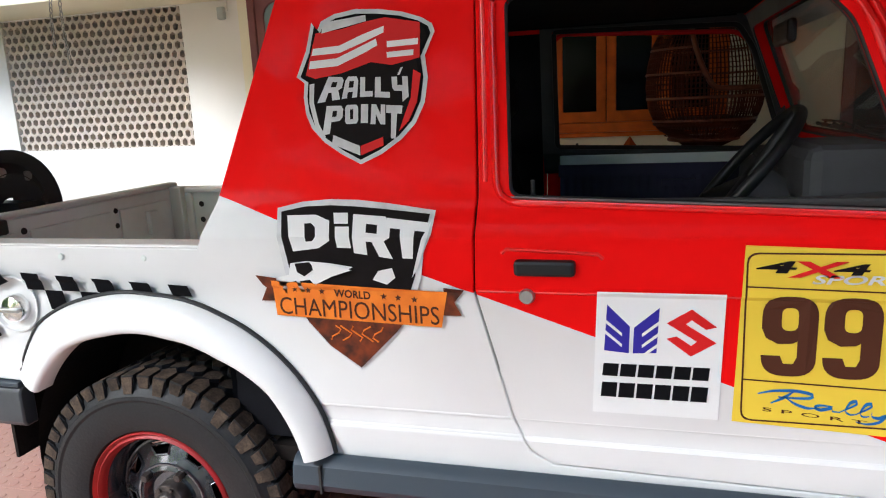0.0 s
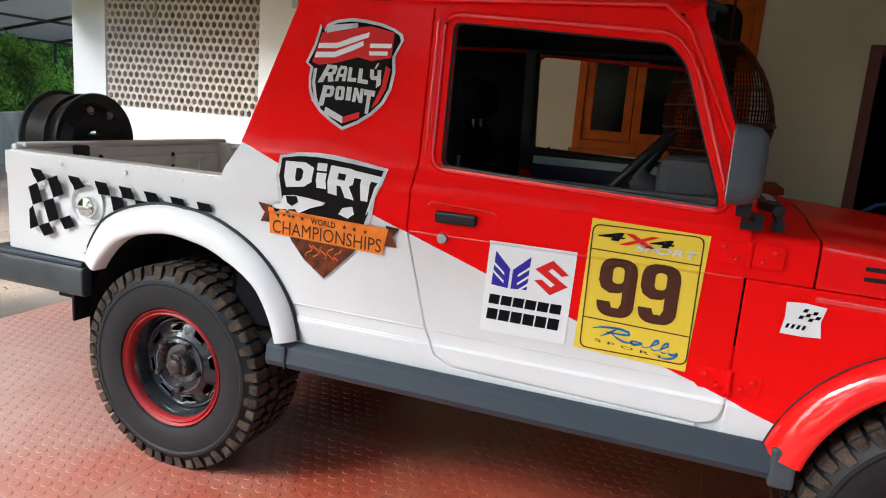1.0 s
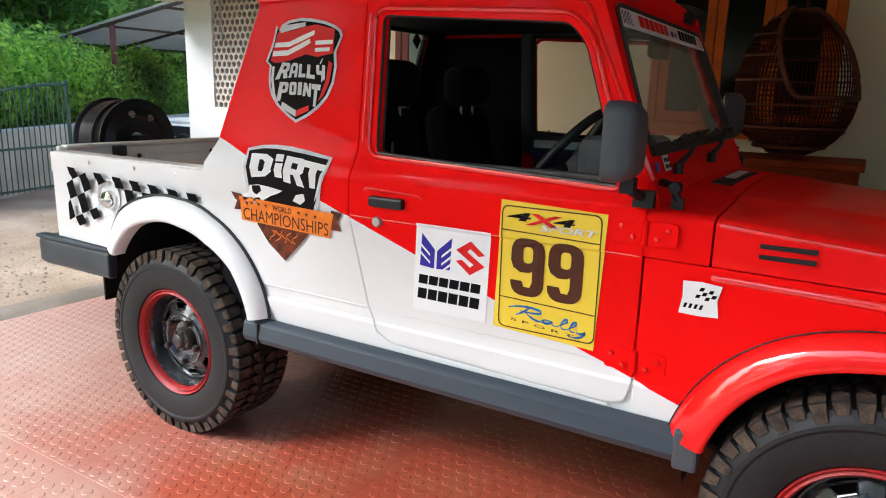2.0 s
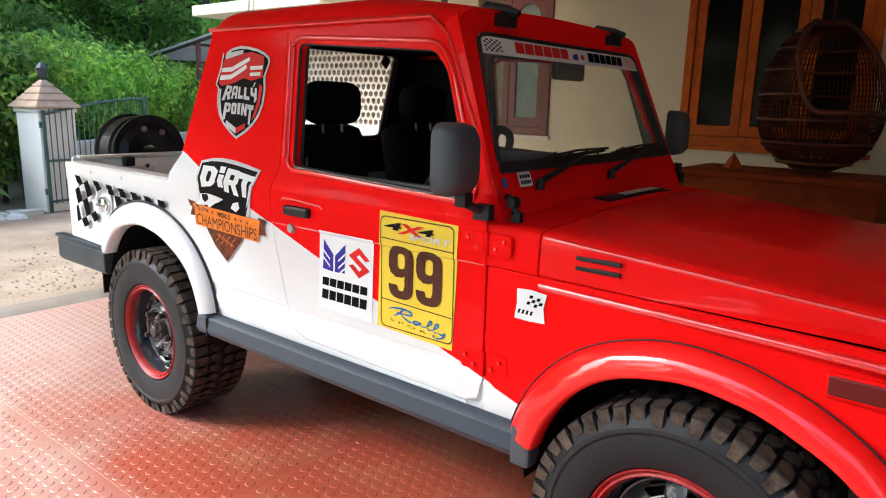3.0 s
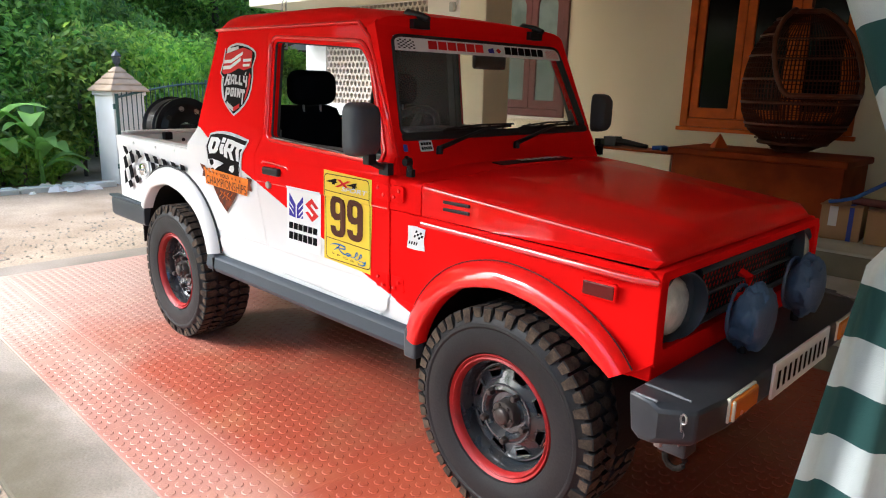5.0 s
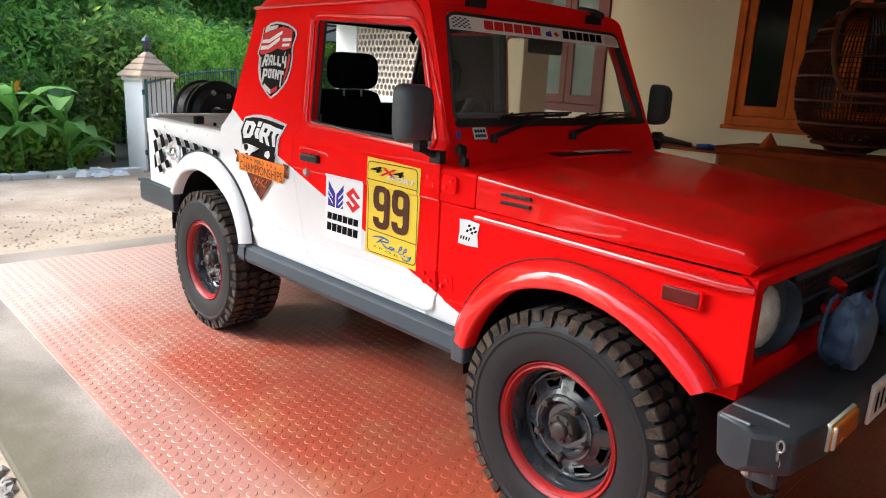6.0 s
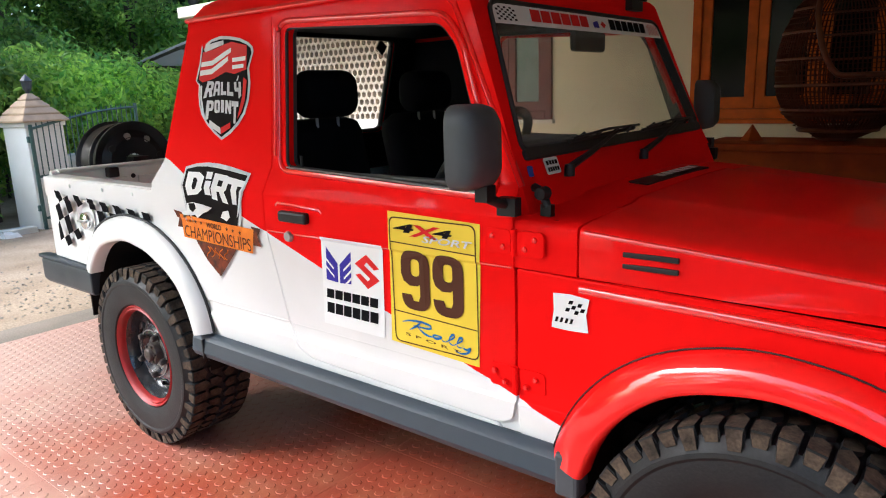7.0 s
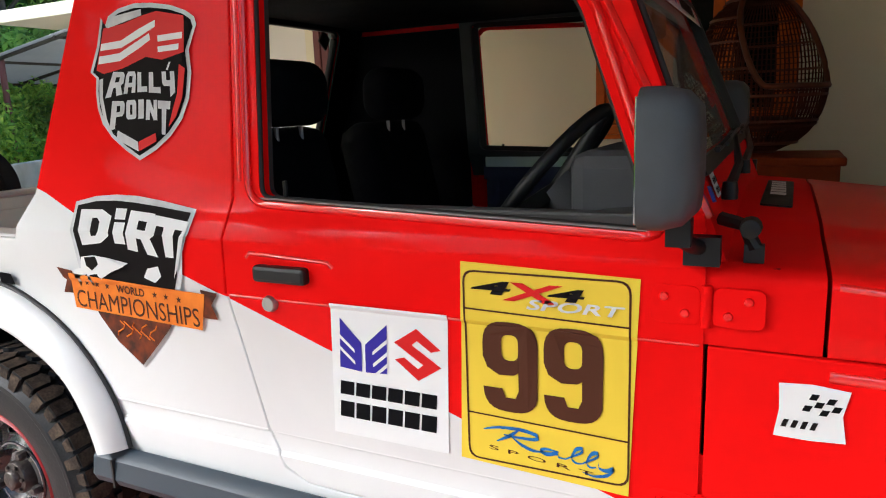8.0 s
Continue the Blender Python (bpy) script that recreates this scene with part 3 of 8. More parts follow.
WIN_NEAR = WINDOW
for s in (-1, 1):
    inward = (0, -s, 0)
    WINDOW = WIN_NEAR if s < 0 else round_poly([(0.908, 1.196), (1.722, 1.168), (1.600, 1.530), (1.545, 1.615), (0.904, 1.632)], 0.025)
    quarter = part("quarter_panel", sheet(QUARTER, (), CUTS, side(s), 0.02, inward), TWO_TONE, truck, smooth=35, bevel=0.003)
    door = part("door", sheet(round_poly(DOOR, 0.012, 2), [WINDOW], CUTS, side(s, 0.002), 0.035, inward), TWO_TONE, truck, smooth=35, bevel=0.003)
    fender = part("front_fender", sheet(FENDER, (), CUTS, side(s), 0.02, inward), TWO_TONE, truck, smooth=35, bevel=0.004)
    part("door_jamb", sheet([(0.86, 0.552), (1.90, 0.552), (1.90, 0.80), (0.86, 0.80)], (), CUTS, side(s, -0.009), 0.006, inward), TWO_TONE, truck, smooth=35)
    # raised frame round the door window, and its dark rubber
    frame_pts = round_poly([(0.915, 1.172), (1.748, 1.140), (1.612, 1.515), (1.552, 1.585), (0.908, 1.618)], 0.05, 5)
    part("window_frame", bar([side(s, 0.004)(a, b) for a, b in frame_pts], 0.009, 6, True), RED_GLOSS, door, smooth=60)
    part("window_seal", bar([side(s, -0.006 if s < 0 else -0.018)(a, b) for a, b in WINDOW], 0.006 if s < 0 else 0.017, 6, True), SEAL, door, smooth=60)
    part("pillar_bead", bar([side(s, 0.000)(0.890, 1.215), side(s, 0.000)(0.889, 1.40), side(s, 0.000)(0.887, 1.60)], 0.0065, 8), RED_GLOSS, door, smooth=60)
    part("sill_strip", bar([side(s, 0.001)(0.945, 1.181), side(s, 0.001)(1.715, 1.150)], 0.0035, 6), STEEL, door, smooth=60)
    for zc, x0c, x1c in ((1.099, 0.885, 1.792), (0.984, 0.876, 1.796), (0.690, 0.962, 1.796), (0.645, 0.985, 1.798)):
        part("crease", bar([side(s, -0.0022)(x0c, zc), side(s, -0.0022)((x0c + x1c) / 2, zc), side(s, -0.0022)(x1c, zc)], 0.0042 if zc > 0.9 else 0.0062, 8), RED_EDGE if zc > 0.9 else TWO_TONE, door, smooth=60)
    for zc, x0c in ((0.690, 0.475), (0.645, 0.48)):
        part("crease", bar([side(s, -0.0022)(x0c, zc), side(s, -0.0022)(0.94 if zc > 0.66 else 0.96, zc)], 0.0062, 8), TWO_TONE, quarter, smooth=60)
    # pressed bead over the handle
    part("bead", bar([side(s, 0.0)(a, b) for a, b in ((0.93, 1.067), (0.94, 1.077), (1.13, 1.068), (1.14, 1.058))], 0.005, 6), RED_EDGE, door, smooth=60)
    handle = part("door_handle", boxed(0.957, 1.085, s * 0.742, s * 0.770, 1.022, 1.056), BLACK_PLASTIC, door, "black door handle", bevel=0.008)
    part("recess", boxed(0.950, 1.092, s * 0.740, s * 0.7485, 1.015, 1.063), BLACK_PLASTIC, handle, bevel=0.002)
    lock = part("lock", lathed([(0.0, s * 0.758), (0.014, s * 0.758), (0.017, s * 0.752), (0.018, s * 0.742)], 20, at=(0.982, 0, 0.975)), STEEL, door, "round metal key lock", smooth=40)
    # hinges
    for zz in (0.705, 1.045):
        hbm = bmesh.new()
        for x0, x1 in ((1.725, 1.796), (1.814, 1.885)):
            outline = round_poly([(x0, zz - 0.030), (x1, zz - 0.030), (x1, zz + 0.030), (x0, zz + 0.030)], 0.014, 4)
            plate = sheet(outline, (), (), side(s, 0.0045), 0.010, inward)
            me = bpy.data.meshes.new("tmp")
            plate.to_mesh(me)
            plate.free()
            hbm.from_mesh(me)
            bpy.data.meshes.remove(me)
        tube(hbm, [(1.805, s * 0.749, zz - 0.032), (1.805, s * 0.749, zz + 0.032)], 0.008, 10)
        hinge = part("hinge", hbm, RED_PAINT, door, "red painted door hinge", smooth=40, bevel=0.004)
        for xx in (1.745, 1.775, 1.835, 1.862):
            part("screw", lathed([(0, s * 0.757), (0.006, s * 0.756), (0.008, s * 0.748)], 10, at=(xx, 0, zz + (0.012 if xx in (1.745, 1.862) else -0.012))), RED_GLOSS, hinge, smooth=40)
    # door card inside
    card = bmesh.new()
    pleat = [[card.verts.new((0.925 + k * 0.008, s * (0.676 + 0.006 * abs(math.sin(k * math.pi / 4)) - 0.006), z)) for k in range(106)] for z in (0.70, 1.09)]
    for k in range(105):
        card.faces.new((pleat[0][k], pleat[0][k + 1], pleat[1][k + 1], pleat[1][k]))
    box(card, 0.92, 1.77, s * 0.700, s * 0.655, 1.09, 1.135)
    box(card, 1.30, 1.42, s * 0.66, s * 0.640, 1.05, 1.075)
    part("door_card", card, DOOR_CARD, door, "navy pleated door lining", smooth=60)
    part("inner_sill", boxed(0.925, 1.745, s * 0.655, s * 0.690, 1.130, 1.172), TRIM_GREY if s < 0 else BED_PAINT, door, "grey inner window sill", bevel=0.006)
    part("inner_frame", sheet([(0.862, 1.10), (1.785, 1.10), (1.610, 1.58), (1.550, 1.642), (0.862, 1.648)], [WINDOW], (1.18, 1.35, 1.5), side(s, -0.034), 0.014, (0, -s, 0)), TRIM_GREY, door, "grey inner window frame")
    part("lock_pin", bar([(0.99, s * 0.675, 1.17), (0.99, s * 0.675, 1.215)], 0.005), BLACK_PLASTIC, door)
    # sill step
    stp = bmesh.new()
    prof = [(0.735, 0.562), (0.758, 0.556), (0.776, 0.540), (0.784, 0.495), (0.772, 0.472), (0.715, 0.472)]
    xs = [(0.40, 0.0), (0.47, 0.0), (1.93, 0.0), (1.985, 0.01)]
    rings = [[stp.verts.new((x, s * (y - d), z)) for y, z in prof] for x, d in xs]
    for a, b in zip(rings, rings[1:]):
        for k in range(len(prof)):
            stp.faces.new((a[k], a[(k + 1) % len(prof)], b[(k + 1) % len(prof)], b[k]))
    stp.faces.new(rings[0]), stp.faces.new(rings[-1])
    step = part("side_step", stp, SLATE, truck, "slate grey side sill step", smooth=30, bevel=0.006)
    part("end_cap", boxed(1.93, 1.992, s * 0.73, s * 0.788, 0.458, 0.568), MIRROR_GREY, step, "worn grey end cap", bevel=0.01)
    part("joint", boxed(0.474, 0.480, s * 0.74, s * 0.7865, 0.474, 0.545), SEAL, step)
    # rubber line along the flares is under the flare below


def flare(cx, cz, outer_c, inner_c, s, material, label, seal):
    """A wheel-arch flare between an outer and an inner edge (radius by angle), with a lip bulging out from the body."""
    bm, edge = bmesh.new(), []
    a0, a1, n, prev = outer_c[0][0], outer_c[-1][0], 40, None

    def radius(ctrl, a):
        return float(np.interp(-a, [-q for q, _ in ctrl], [r for _, r in ctrl]))

    for k in range(n + 1):
        a = a0 + (a1 - a0) * k / n
        ro, ri = radius(outer_c, a), radius(inner_c, a)
        w = ro - ri
        c, sn = math.cos(radians(a)), math.sin(radians(a))
        prof = [(0.0, 0.738), (0.03, 0.752), (0.14, 0.768), (0.34, 0.784), (0.60, 0.795), (0.84, 0.800), (0.95, 0.797), (1.0, 0.788), (1.0, 0.735)]
        ring = [bm.verts.new((cx + (ro - f * w) * c, s * y, cz + (ro - f * w) * sn)) for f, y in prof]
        edge.append((cx + (ro + 0.001) * c, s * 0.747, cz + (ro + 0.001) * sn))
        if prev:
            for i in range(len(prof) - 1):
                bm.faces.new((prev[i], prev[i + 1], ring[i + 1], ring[i]))
        else:
            bm.faces.new(ring)
        prev = ring
    bm.faces.new(prev)
    ob = part("wheel_arch_flare", bm, material, truck, label, smooth=50)
    part("rubber_seal", bar(edge, seal, 6), SEAL, ob, "black rubber edging", smooth=60)


REAR_OUT = [(152, 0.482), (133, 0.498), (110, 0.468), (87, 0.452), (62, 0.458), (41, 0.474), (21, 0.490), (11, 0.491), (8, 0.491)]
REAR_IN = [(152, 0.390), (126, 0.384), (107, 0.364), (78, 0.358), (55, 0.374), (34, 0.410), (8, 0.424)]
FRONT_OUT = [(169, 0.478), (154, 0.472), (127, 0.458), (106, 0.446), (82, 0.444), (64, 0.453), (50, 0.472), (35, 0.497), (27, 0.508)]
FRONT_IN = [(169, 0.380), (143, 0.372), (121, 0.370), (101, 0.362), (75, 0.368), (53, 0.390), (34, 0.428), (27, 0.455)]
for s in (-1, 1):
    flare(0.02, 0.50, REAR_OUT, REAR_IN, s, WHITE_PAINT, "white rear wheel-arch flare", 0.0065)
    flare(2.375, 0.45, FRONT_OUT, FRONT_IN, s, RED_GLOSS, "glossy red front wheel-arch flare", 0.002)
    # wheel house liners
    for cx in (0.0, 2.375):
        bm = bmesh.new()
        ringo = [[bm.verts.new((x, s * y, z)) for x, z in arc(cx + (0.02 if cx < 1 else 0), 0.46, 0.425, -8, 188, 24)] for y in (0.738, 0.40)]
        for i in range(24):
            bm.faces.new((ringo[0][i], ringo[0][i + 1], ringo[1][i + 1], ringo[1][i]))
        bm.faces.new(ringo[1])
        part("wheel_house", bm, UNDER, truck, "dark inside of the wheel arch", smooth=40)

# roof
bm = bmesh.new()
rows = []
YS = [-1, -0.995, -0.975, -0.94, -0.88, -0.75, -0.5, -0.25, 0, 0.25, 0.5, 0.75, 0.88, 0.94, 0.975, 0.995, 1]
for i in range(21):
    x = 0.405 + (1.615 - 0.405) * i / 20
    crown = 1.752 - 0.055 * max(0, (x - 1.15) / 0.46) ** 1.6 - 0.05 * max(0, (0.50 - x) / 0.10) ** 2
    row = []
    for u in YS:
        edge = 1 - abs(u) ** 14
        z = 1.652 + (crown - 1.652) * max(0.0, edge) ** 0.45 - 0.018 * u * u
        row.append(bm.verts.new((x, u * 0.646, z)))
    rows.append(row)
for a, b in zip(rows, rows[1:]):
    for k in range(len(YS) - 1):
        bm.faces.new((a[k], a[k + 1], b[k + 1], b[k]))
bm.faces.new(rows[0]), bm.faces.new(rows[-1])
roof = part("roof", bm, RED_PAINT, truck, "glossy red hard-top roof", smooth=40)
part("gutter", bar([(0.41, -0.652, 1.66), (1.52, -0.652, 1.655), (1.585, -0.652, 1.60), (1.80, -0.700, 1.17)], 0.009, 6), RED_GLOSS, roof, smooth=60)
part("gutter", bar([(0.41, 0.652, 1.66), (1.52, 0.652, 1.655), (1.585, 0.652, 1.60), (1.80, 0.700, 1.17)], 0.009, 6), RED_PAINT, roof, smooth=60)
for yy in (-0.41, 0.39):
    cb = bmesh.new()
    tube(cb, [(1.515, yy - 0.012, 1.672), (1.560, yy - 0.006, 1.700), (1.625, yy + 0.004, 1.690), (1.668, yy + 0.008, 1.676)], [0.010, 0.019, 0.015, 0.011], 8)
    box(cb, 1.575, 1.640, yy - 0.05, yy + 0.045, 1.640, 1.676)
    part("roof_clamp", cb, BLACK_PLASTIC, roof, "black roof clamp", smooth=50)

# windshield frame and glass
WS0, WS1 = Vector((1.805, 0, 1.165)), Vector((1.607, 0, 1.665))


def shield(a, b):
    """a across, b from 0 at the foot to 1 at the top of the windshield plane."""
    p = WS0.lerp(WS1, b)
    return Vector((p.x, a, p.z))


NRM = Vector((0.93, 0, 0.37))
ws_outer = round_poly([(-0.712, -0.13), (0.712, -0.13), (0.648, 1.0), (-0.648, 1.0)], 0.03)
ws_hole = round_poly([(-0.656, 0.155), (0.656, 0.155), (0.575, 0.89), (-0.575, 0.89)], 0.06, 6)
wframe = part("windshield_frame", sheet(ws_outer, [ws_hole], (), shield, 0.05, -NRM), RED_PAINT, truck, smooth=30, bevel=0.008)
part("windshield_seal", bar([shield(a, b) + NRM * 0.003 for a, b in ws_hole], 0.007, 6, True), SEAL, wframe, "black rubber glass seal", smooth=60)
wglass = part("windshield", sheet(ws_hole, (), (), lambda a, b: shield(a, b) - NRM * 0.012, 0.004, -NRM), SHIELD_GLASS, wframe, "windshield glass with a pale reflection haze in its colour")
wglass.visible_shadow = False
lining = bmesh.new()
loops = [[lining.verts.new(shield(a * 0.994, 0.52 + (b - 0.52) * 0.994) - NRM * d) for a, b in ws_hole] for d in (0.0, 0.022)]
for k in range(len(ws_hole)):
    j = (k + 1) % len(ws_hole)
    lining.faces.new((loops[0][k], loops[0][j], loops[1][j], loops[1][k]))
part("seal_lining", lining, SEAL, wframe, smooth=40)
part("pillar_trim", sheet(round_poly([(-0.68, 0.02), (0.68, 0.02), (0.632, 0.98), (-0.632, 0.98)], 0.03), [ws_hole], (), lambda a, b: shield(a, b) - NRM * 0.051, 0.004, -NRM), TRIM_GREY, wframe, "grey inner trim of the windshield frame")
band = part("sun_strip", lay([[(-0.584, 0.775), (0.584, 0.775), (0.573, 0.884), (-0.573, 0.884)]], lambda a, b: shield(a, b) + NRM * 0.004), D_WHITE, wframe, "white windshield banner with red and black bars")


def bars(x0, x1, z0, z1, count, gap=0.18, lean=0.0):
    """Plain bars, one for each letter of a word."""
    w = (x1 - x0) / count
    return [[(x0 + w * k, z0), (x0 + w * (k + 1 - gap), z0), (x0 + w * (k + 1 - gap) + lean, z1), (x0 + w * k + lean, z1)] for k in range(count)]


on_glass = lambda a, b: shield(a, b) + NRM * 0.007
for b4 in bars(-0.385, -0.02, 0.797, 0.862, 6, 0.12, 0.006):
    part("red_bar", lay([b4], on_glass), D_RED, band)
for b4 in bars(0.13, 0.44, 0.797, 0.862, 6, 0.12, 0.006):
    part("dark_bar", lay([b4], on_glass), D_BLACK, band)
part("blue_mark", lay([[(0.01, 0.80), (0.05, 0.80), (0.05, 0.845), (0.01, 0.83)]], on_glass), D_BLUE, band)
part("red_mark", lay([[(0.065, 0.822), (0.085, 0.80), (0.105, 0.822), (0.085, 0.845)]], on_glass), D_RED, band)
for x0 in (-0.56, 0.462):
    part("checks", lay([[(x0 + 0.014 * i, 0.79 + 0.012 * j), (x0 + 0.014 * i + 0.012, 0.79 + 0.012 * j), (x0 + 0.014 * i + 0.012, 0.80 + 0.012 * j), (x0 + 0.014 * i, 0.80 + 0.012 * j)] for i in range(7) for j in range(6) if (i + j) % 2 == 0], on_glass), D_GREY if x0 < 0 else D_RED, band)
part("blue_tag", sheet(round_poly([(-0.668, 0.045), (-0.650, 0.040), (-0.645, 0.088), (-0.664, 0.094)], 0.006), (), (), lambda a, b: shield(a, b) + NRM * 0.010, 0.004, -NRM), BLUE_TAPE, wframe, "blue rag tied at the windshield foot")
# wipers: a pivot, an arm and a double blade lying along the foot of the glass
part("lower_rubber", sheet(round_poly([(-0.655, 0.118), (0.655, 0.118), (0.655, 0.172), (-0.655, 0.172)], 0.02), (), (), lambda a, b: shield(a, b) + NRM * 0.012, 0.012, -NRM), SEAL, wframe, "black rubber along the foot of the glass", bevel=0.003)
for y0, y1 in ((0.06, 0.52), (-0.45, 0.02)):
    wb = bmesh.new()
    foot, elbow = shield(y0 - 0.03, 0.045) + NRM * 0.020, shield(y0 + 0.30, 0.178) + NRM * 0.036
    tube(wb, [foot, foot.lerp(elbow, 0.35) + NRM * 0.012, elbow], [0.010, 0.008, 0.005], 6)
    for off, rr in ((0.0, 0.006), (0.018, 0.004)):
        tube(wb, [shield(y0 + 0.02, 0.168 + off * 0.3) + NRM * (0.018 + off), shield((y0 + y1) / 2, 0.176 + off) + NRM * (0.022 + off), shield(y1, 0.190 + off * 0.3) + NRM * (0.018 + off)], rr, 6)
    for k in range(4):
        tube(wb, [shield(y0 + 0.06 + k * 0.115, 0.172) + NRM * 0.018, shield(y0 + 0.085 + k * 0.11, 0.192) + NRM * 0.038], 0.0045, 5)
    lathe(wb, [(0, 0.010), (0.012, 0.008), (0.014, -0.004), (0.014, -0.022)], 12, "z", foot)
    part("wiper", wb, BLACK_PLASTIC, wframe, "black windshield wiper", smooth=50)
part("interior_mirror", boxed(1.585, 1.610, -0.03, 0.20, 1.50, 1.565), BLACK_PLASTIC, wframe, "dark interior mirror", bevel=0.012)

# cab back wall with its window
BK0, BK1 = Vector((0.190, 0, 1.04)), Vector((0.428, 0, 1.665))


def back(a, b):
    p = BK0.lerp(BK1, b)
    return Vector((p.x, a, p.z))


bk_hole = round_poly([(-0.535, 0.30), (0.522, 0.30), (0.470, 0.962), (-0.475, 0.962)], 0.05, 6)
bwall = part("cab_back_wall", sheet([(-0.715, 0), (0.715, 0), (0.640, 1.0), (-0.640, 1.0)], [bk_hole], (), back, 0.025, (0.93, 0, -0.37)), RED_PAINT, truck, bevel=0.004)
part("back_window_seal", bar([back(a, b) + Vector((0.012, 0, -0.005)) for a, b in bk_hole], 0.013, 6, True), SEAL, bwall, smooth=60)
bk = bmesh.new()
box(bk, 0.19, 0.215, -0.39, 0.39, 0.56, 1.045)
for s in (-1, 1):
    box(bk, 0.19, 0.215, s * 0.39, s * 0.715, 0.875, 1.045)
part("bulkhead", bk, BED_PAINT, truck)
part("window_sign", boxed(-0.004, 0.004, -0.026, 0.026, -0.026, 0.026, m=pose(0.425, 0.395, 1.598, 52, 0, 0)), BLACK_PLASTIC, bwall, "small black square sign set on its corner", bevel=0.002)

# hood and cowl
def hood_section(x):
    t = (x - 1.8) / 1.03
    w = float(np.interp(x, [1.80, 2.08, 2.45, 2.80, 2.84], [0.742, 0.728, 0.694, 0.652, 0.636]))
    zl = float(np.interp(x, [1.80, 2.84], [0.9845, 0.9622]))
    ze = float(np.interp(x, [1.80, 1.96, 2.30, 2.80, 2.825, 2.84], [1.103, 1.092, 1.062, 1.012, 1.003, 0.980]))
    zc = float(np.interp(x, [1.80, 1.96, 2.30, 2.60, 2.79, 2.825, 2.84], [1.128, 1.118, 1.096, 1.066, 1.038, 1.020, 0.985]))
    flare_low = float(np.interp(x, [1.80, 2.84], [0.742, 0.690]))
    half = [(max(flare_low, w), zl), (w + 0.002, zl + 0.012), (w, ze - 0.016), (w - 0.003, ze - 0.006), (w - 0.010, ze + 0.001), (w - 0.05, ze + 0.006)]
    for u in (0.86, 0.74, 0.62, 0.56, 0.5, 0.35, 0.18, 0.0):
        y = u * (w - 0.05)
        ridge = 0.010 if u < 0.58 else 0.0
        half.append((y, ze + 0.006 + (zc - ze - 0.006) * (1 - u * u) * 0.85 + ridge * (0.15 * (zc - ze) / 0.05 + 0.6)))
    return half


def hood_mesh(xs):
    bm, prev, first = bmesh.new(), None, None
    for x in xs:
        half = hood_section(x)
        full = [(-y, z) for y, z in half] + [(y, z) for y, z in reversed(half[:-1])]
        ring = [bm.verts.new((x, y, z)) for y, z in full]
        if prev:
            for k in range(len(ring) - 1):
                bm.faces.new((prev[k], prev[k + 1], ring[k + 1], ring[k]))
        else:
            bm.faces.new(ring)
        prev = ring
    bm.faces.new(prev)
    return bm


hood = part("hood", hood_mesh([1.966 + (2.84 - 1.966) * (k / 24) for k in range(25)]), HOOD_RED, truck, "glossy red bonnet", smooth=50)
for s in (-1, 1):
    part("fender_shoulder", bar([(x, s * (flank(x, 0.96) - 0.0065), z) for x, z in ((1.97, 0.955), (2.3, 0.9475), (2.6, 0.9395), (2.8, 0.9345), (2.86, 0.931))], 0.0115, 10), RED_EDGE, truck, "rounded red fender edge", smooth=60)
def hood_lip(x, s):
    """The rounded edge between the top and the side of the bonnet."""
    half = hood_section(x)
    return (x, s * (half[3][0] - 0.003), half[3][1] - 0.003)


for s in (-1, 1):
    part("hood_lip", bar([hood_lip(1.975 + 0.83 * k / 12, s) for k in range(13)], 0.0065, 8), RED_EDGE, hood, "shiny rolled bonnet edge", smooth=60)
cowl = part("cowl", hood_mesh([1.800, 1.82, 1.88, 1.94, 1.960]), RED_PAINT, truck, "red cowl below the windshield", smooth=42)
for zz in (1.046, 1.021):
    part("side_vent", boxed(2.065, 2.185, -0.731, -0.722, zz - 0.007, zz + 0.004), BLACK_PLASTIC, hood, "black louvre slot", bevel=0.002)
    part("side_vent", boxed(2.065, 2.185, 0.722, 0.731, zz - 0.007, zz + 0.004), BLACK_PLASTIC, hood, bevel=0.002)

def hood_z(x, y):
    half = sorted(hood_section(x))
    return float(np.interp(abs(y), [p[0] for p in half], [p[1] for p in half]))


on_cowl = lambda a, b: Vector((b, a, hood_z(b, a) + 0.004))
vent = part("cowl_vent", sheet(round_poly([(-0.20, 1.857), (0.33, 1.864), (0.33, 1.925), (-0.20, 1.918)], 0.012), (), (), on_cowl, 0.006, (0, 0, -1)), BLACK_PLASTIC, cowl, "black cowl air grille")
for b4 in bars(-0.05, 0.28, 1.874, 1.906, 6):
    part("letter_bar", lay([b4], lambda a, b: on_cowl(a, b) + Vector((0, 0, 0.003))), D_WHITE, vent)
part("hood_sticker", boxed(2.745, 2.785, 0.50, 0.60, 1.008, 1.019), D_WHITE, hood, "small white sticker")
part("sticker_print", boxed(2.755, 2.775, 0.52, 0.58, 1.0195, 1.0205), D_GREY, hood)
latch = bmesh.new()
tube(latch, [(1.815, -0.665, 1.165), (1.85, -0.69, 1.160), (1.865, -0.695, 1.125)], 0.011, 8)
box(latch, 1.850, 1.878, -0.702, -0.682, 1.105, 1.132)
lathe(latch, [(0, -0.722), (0.014, -0.720), (0.016, -0.69)], 12, at=(1.858, 0, 1.158))
part("windshield_latch", latch, BLACK_PLASTIC, cowl, "black windshield hinge knob", smooth=40)
part("tag_sticker", lay([round_poly([(-0.575, 0.035), (-0.500, 0.035), (-0.500, 0.115), (-0.575, 0.115)], 0.01)], lambda a, b: shield(a, b) + NRM * 0.005), D_WHITE, wframe, "small white sticker below the glass")
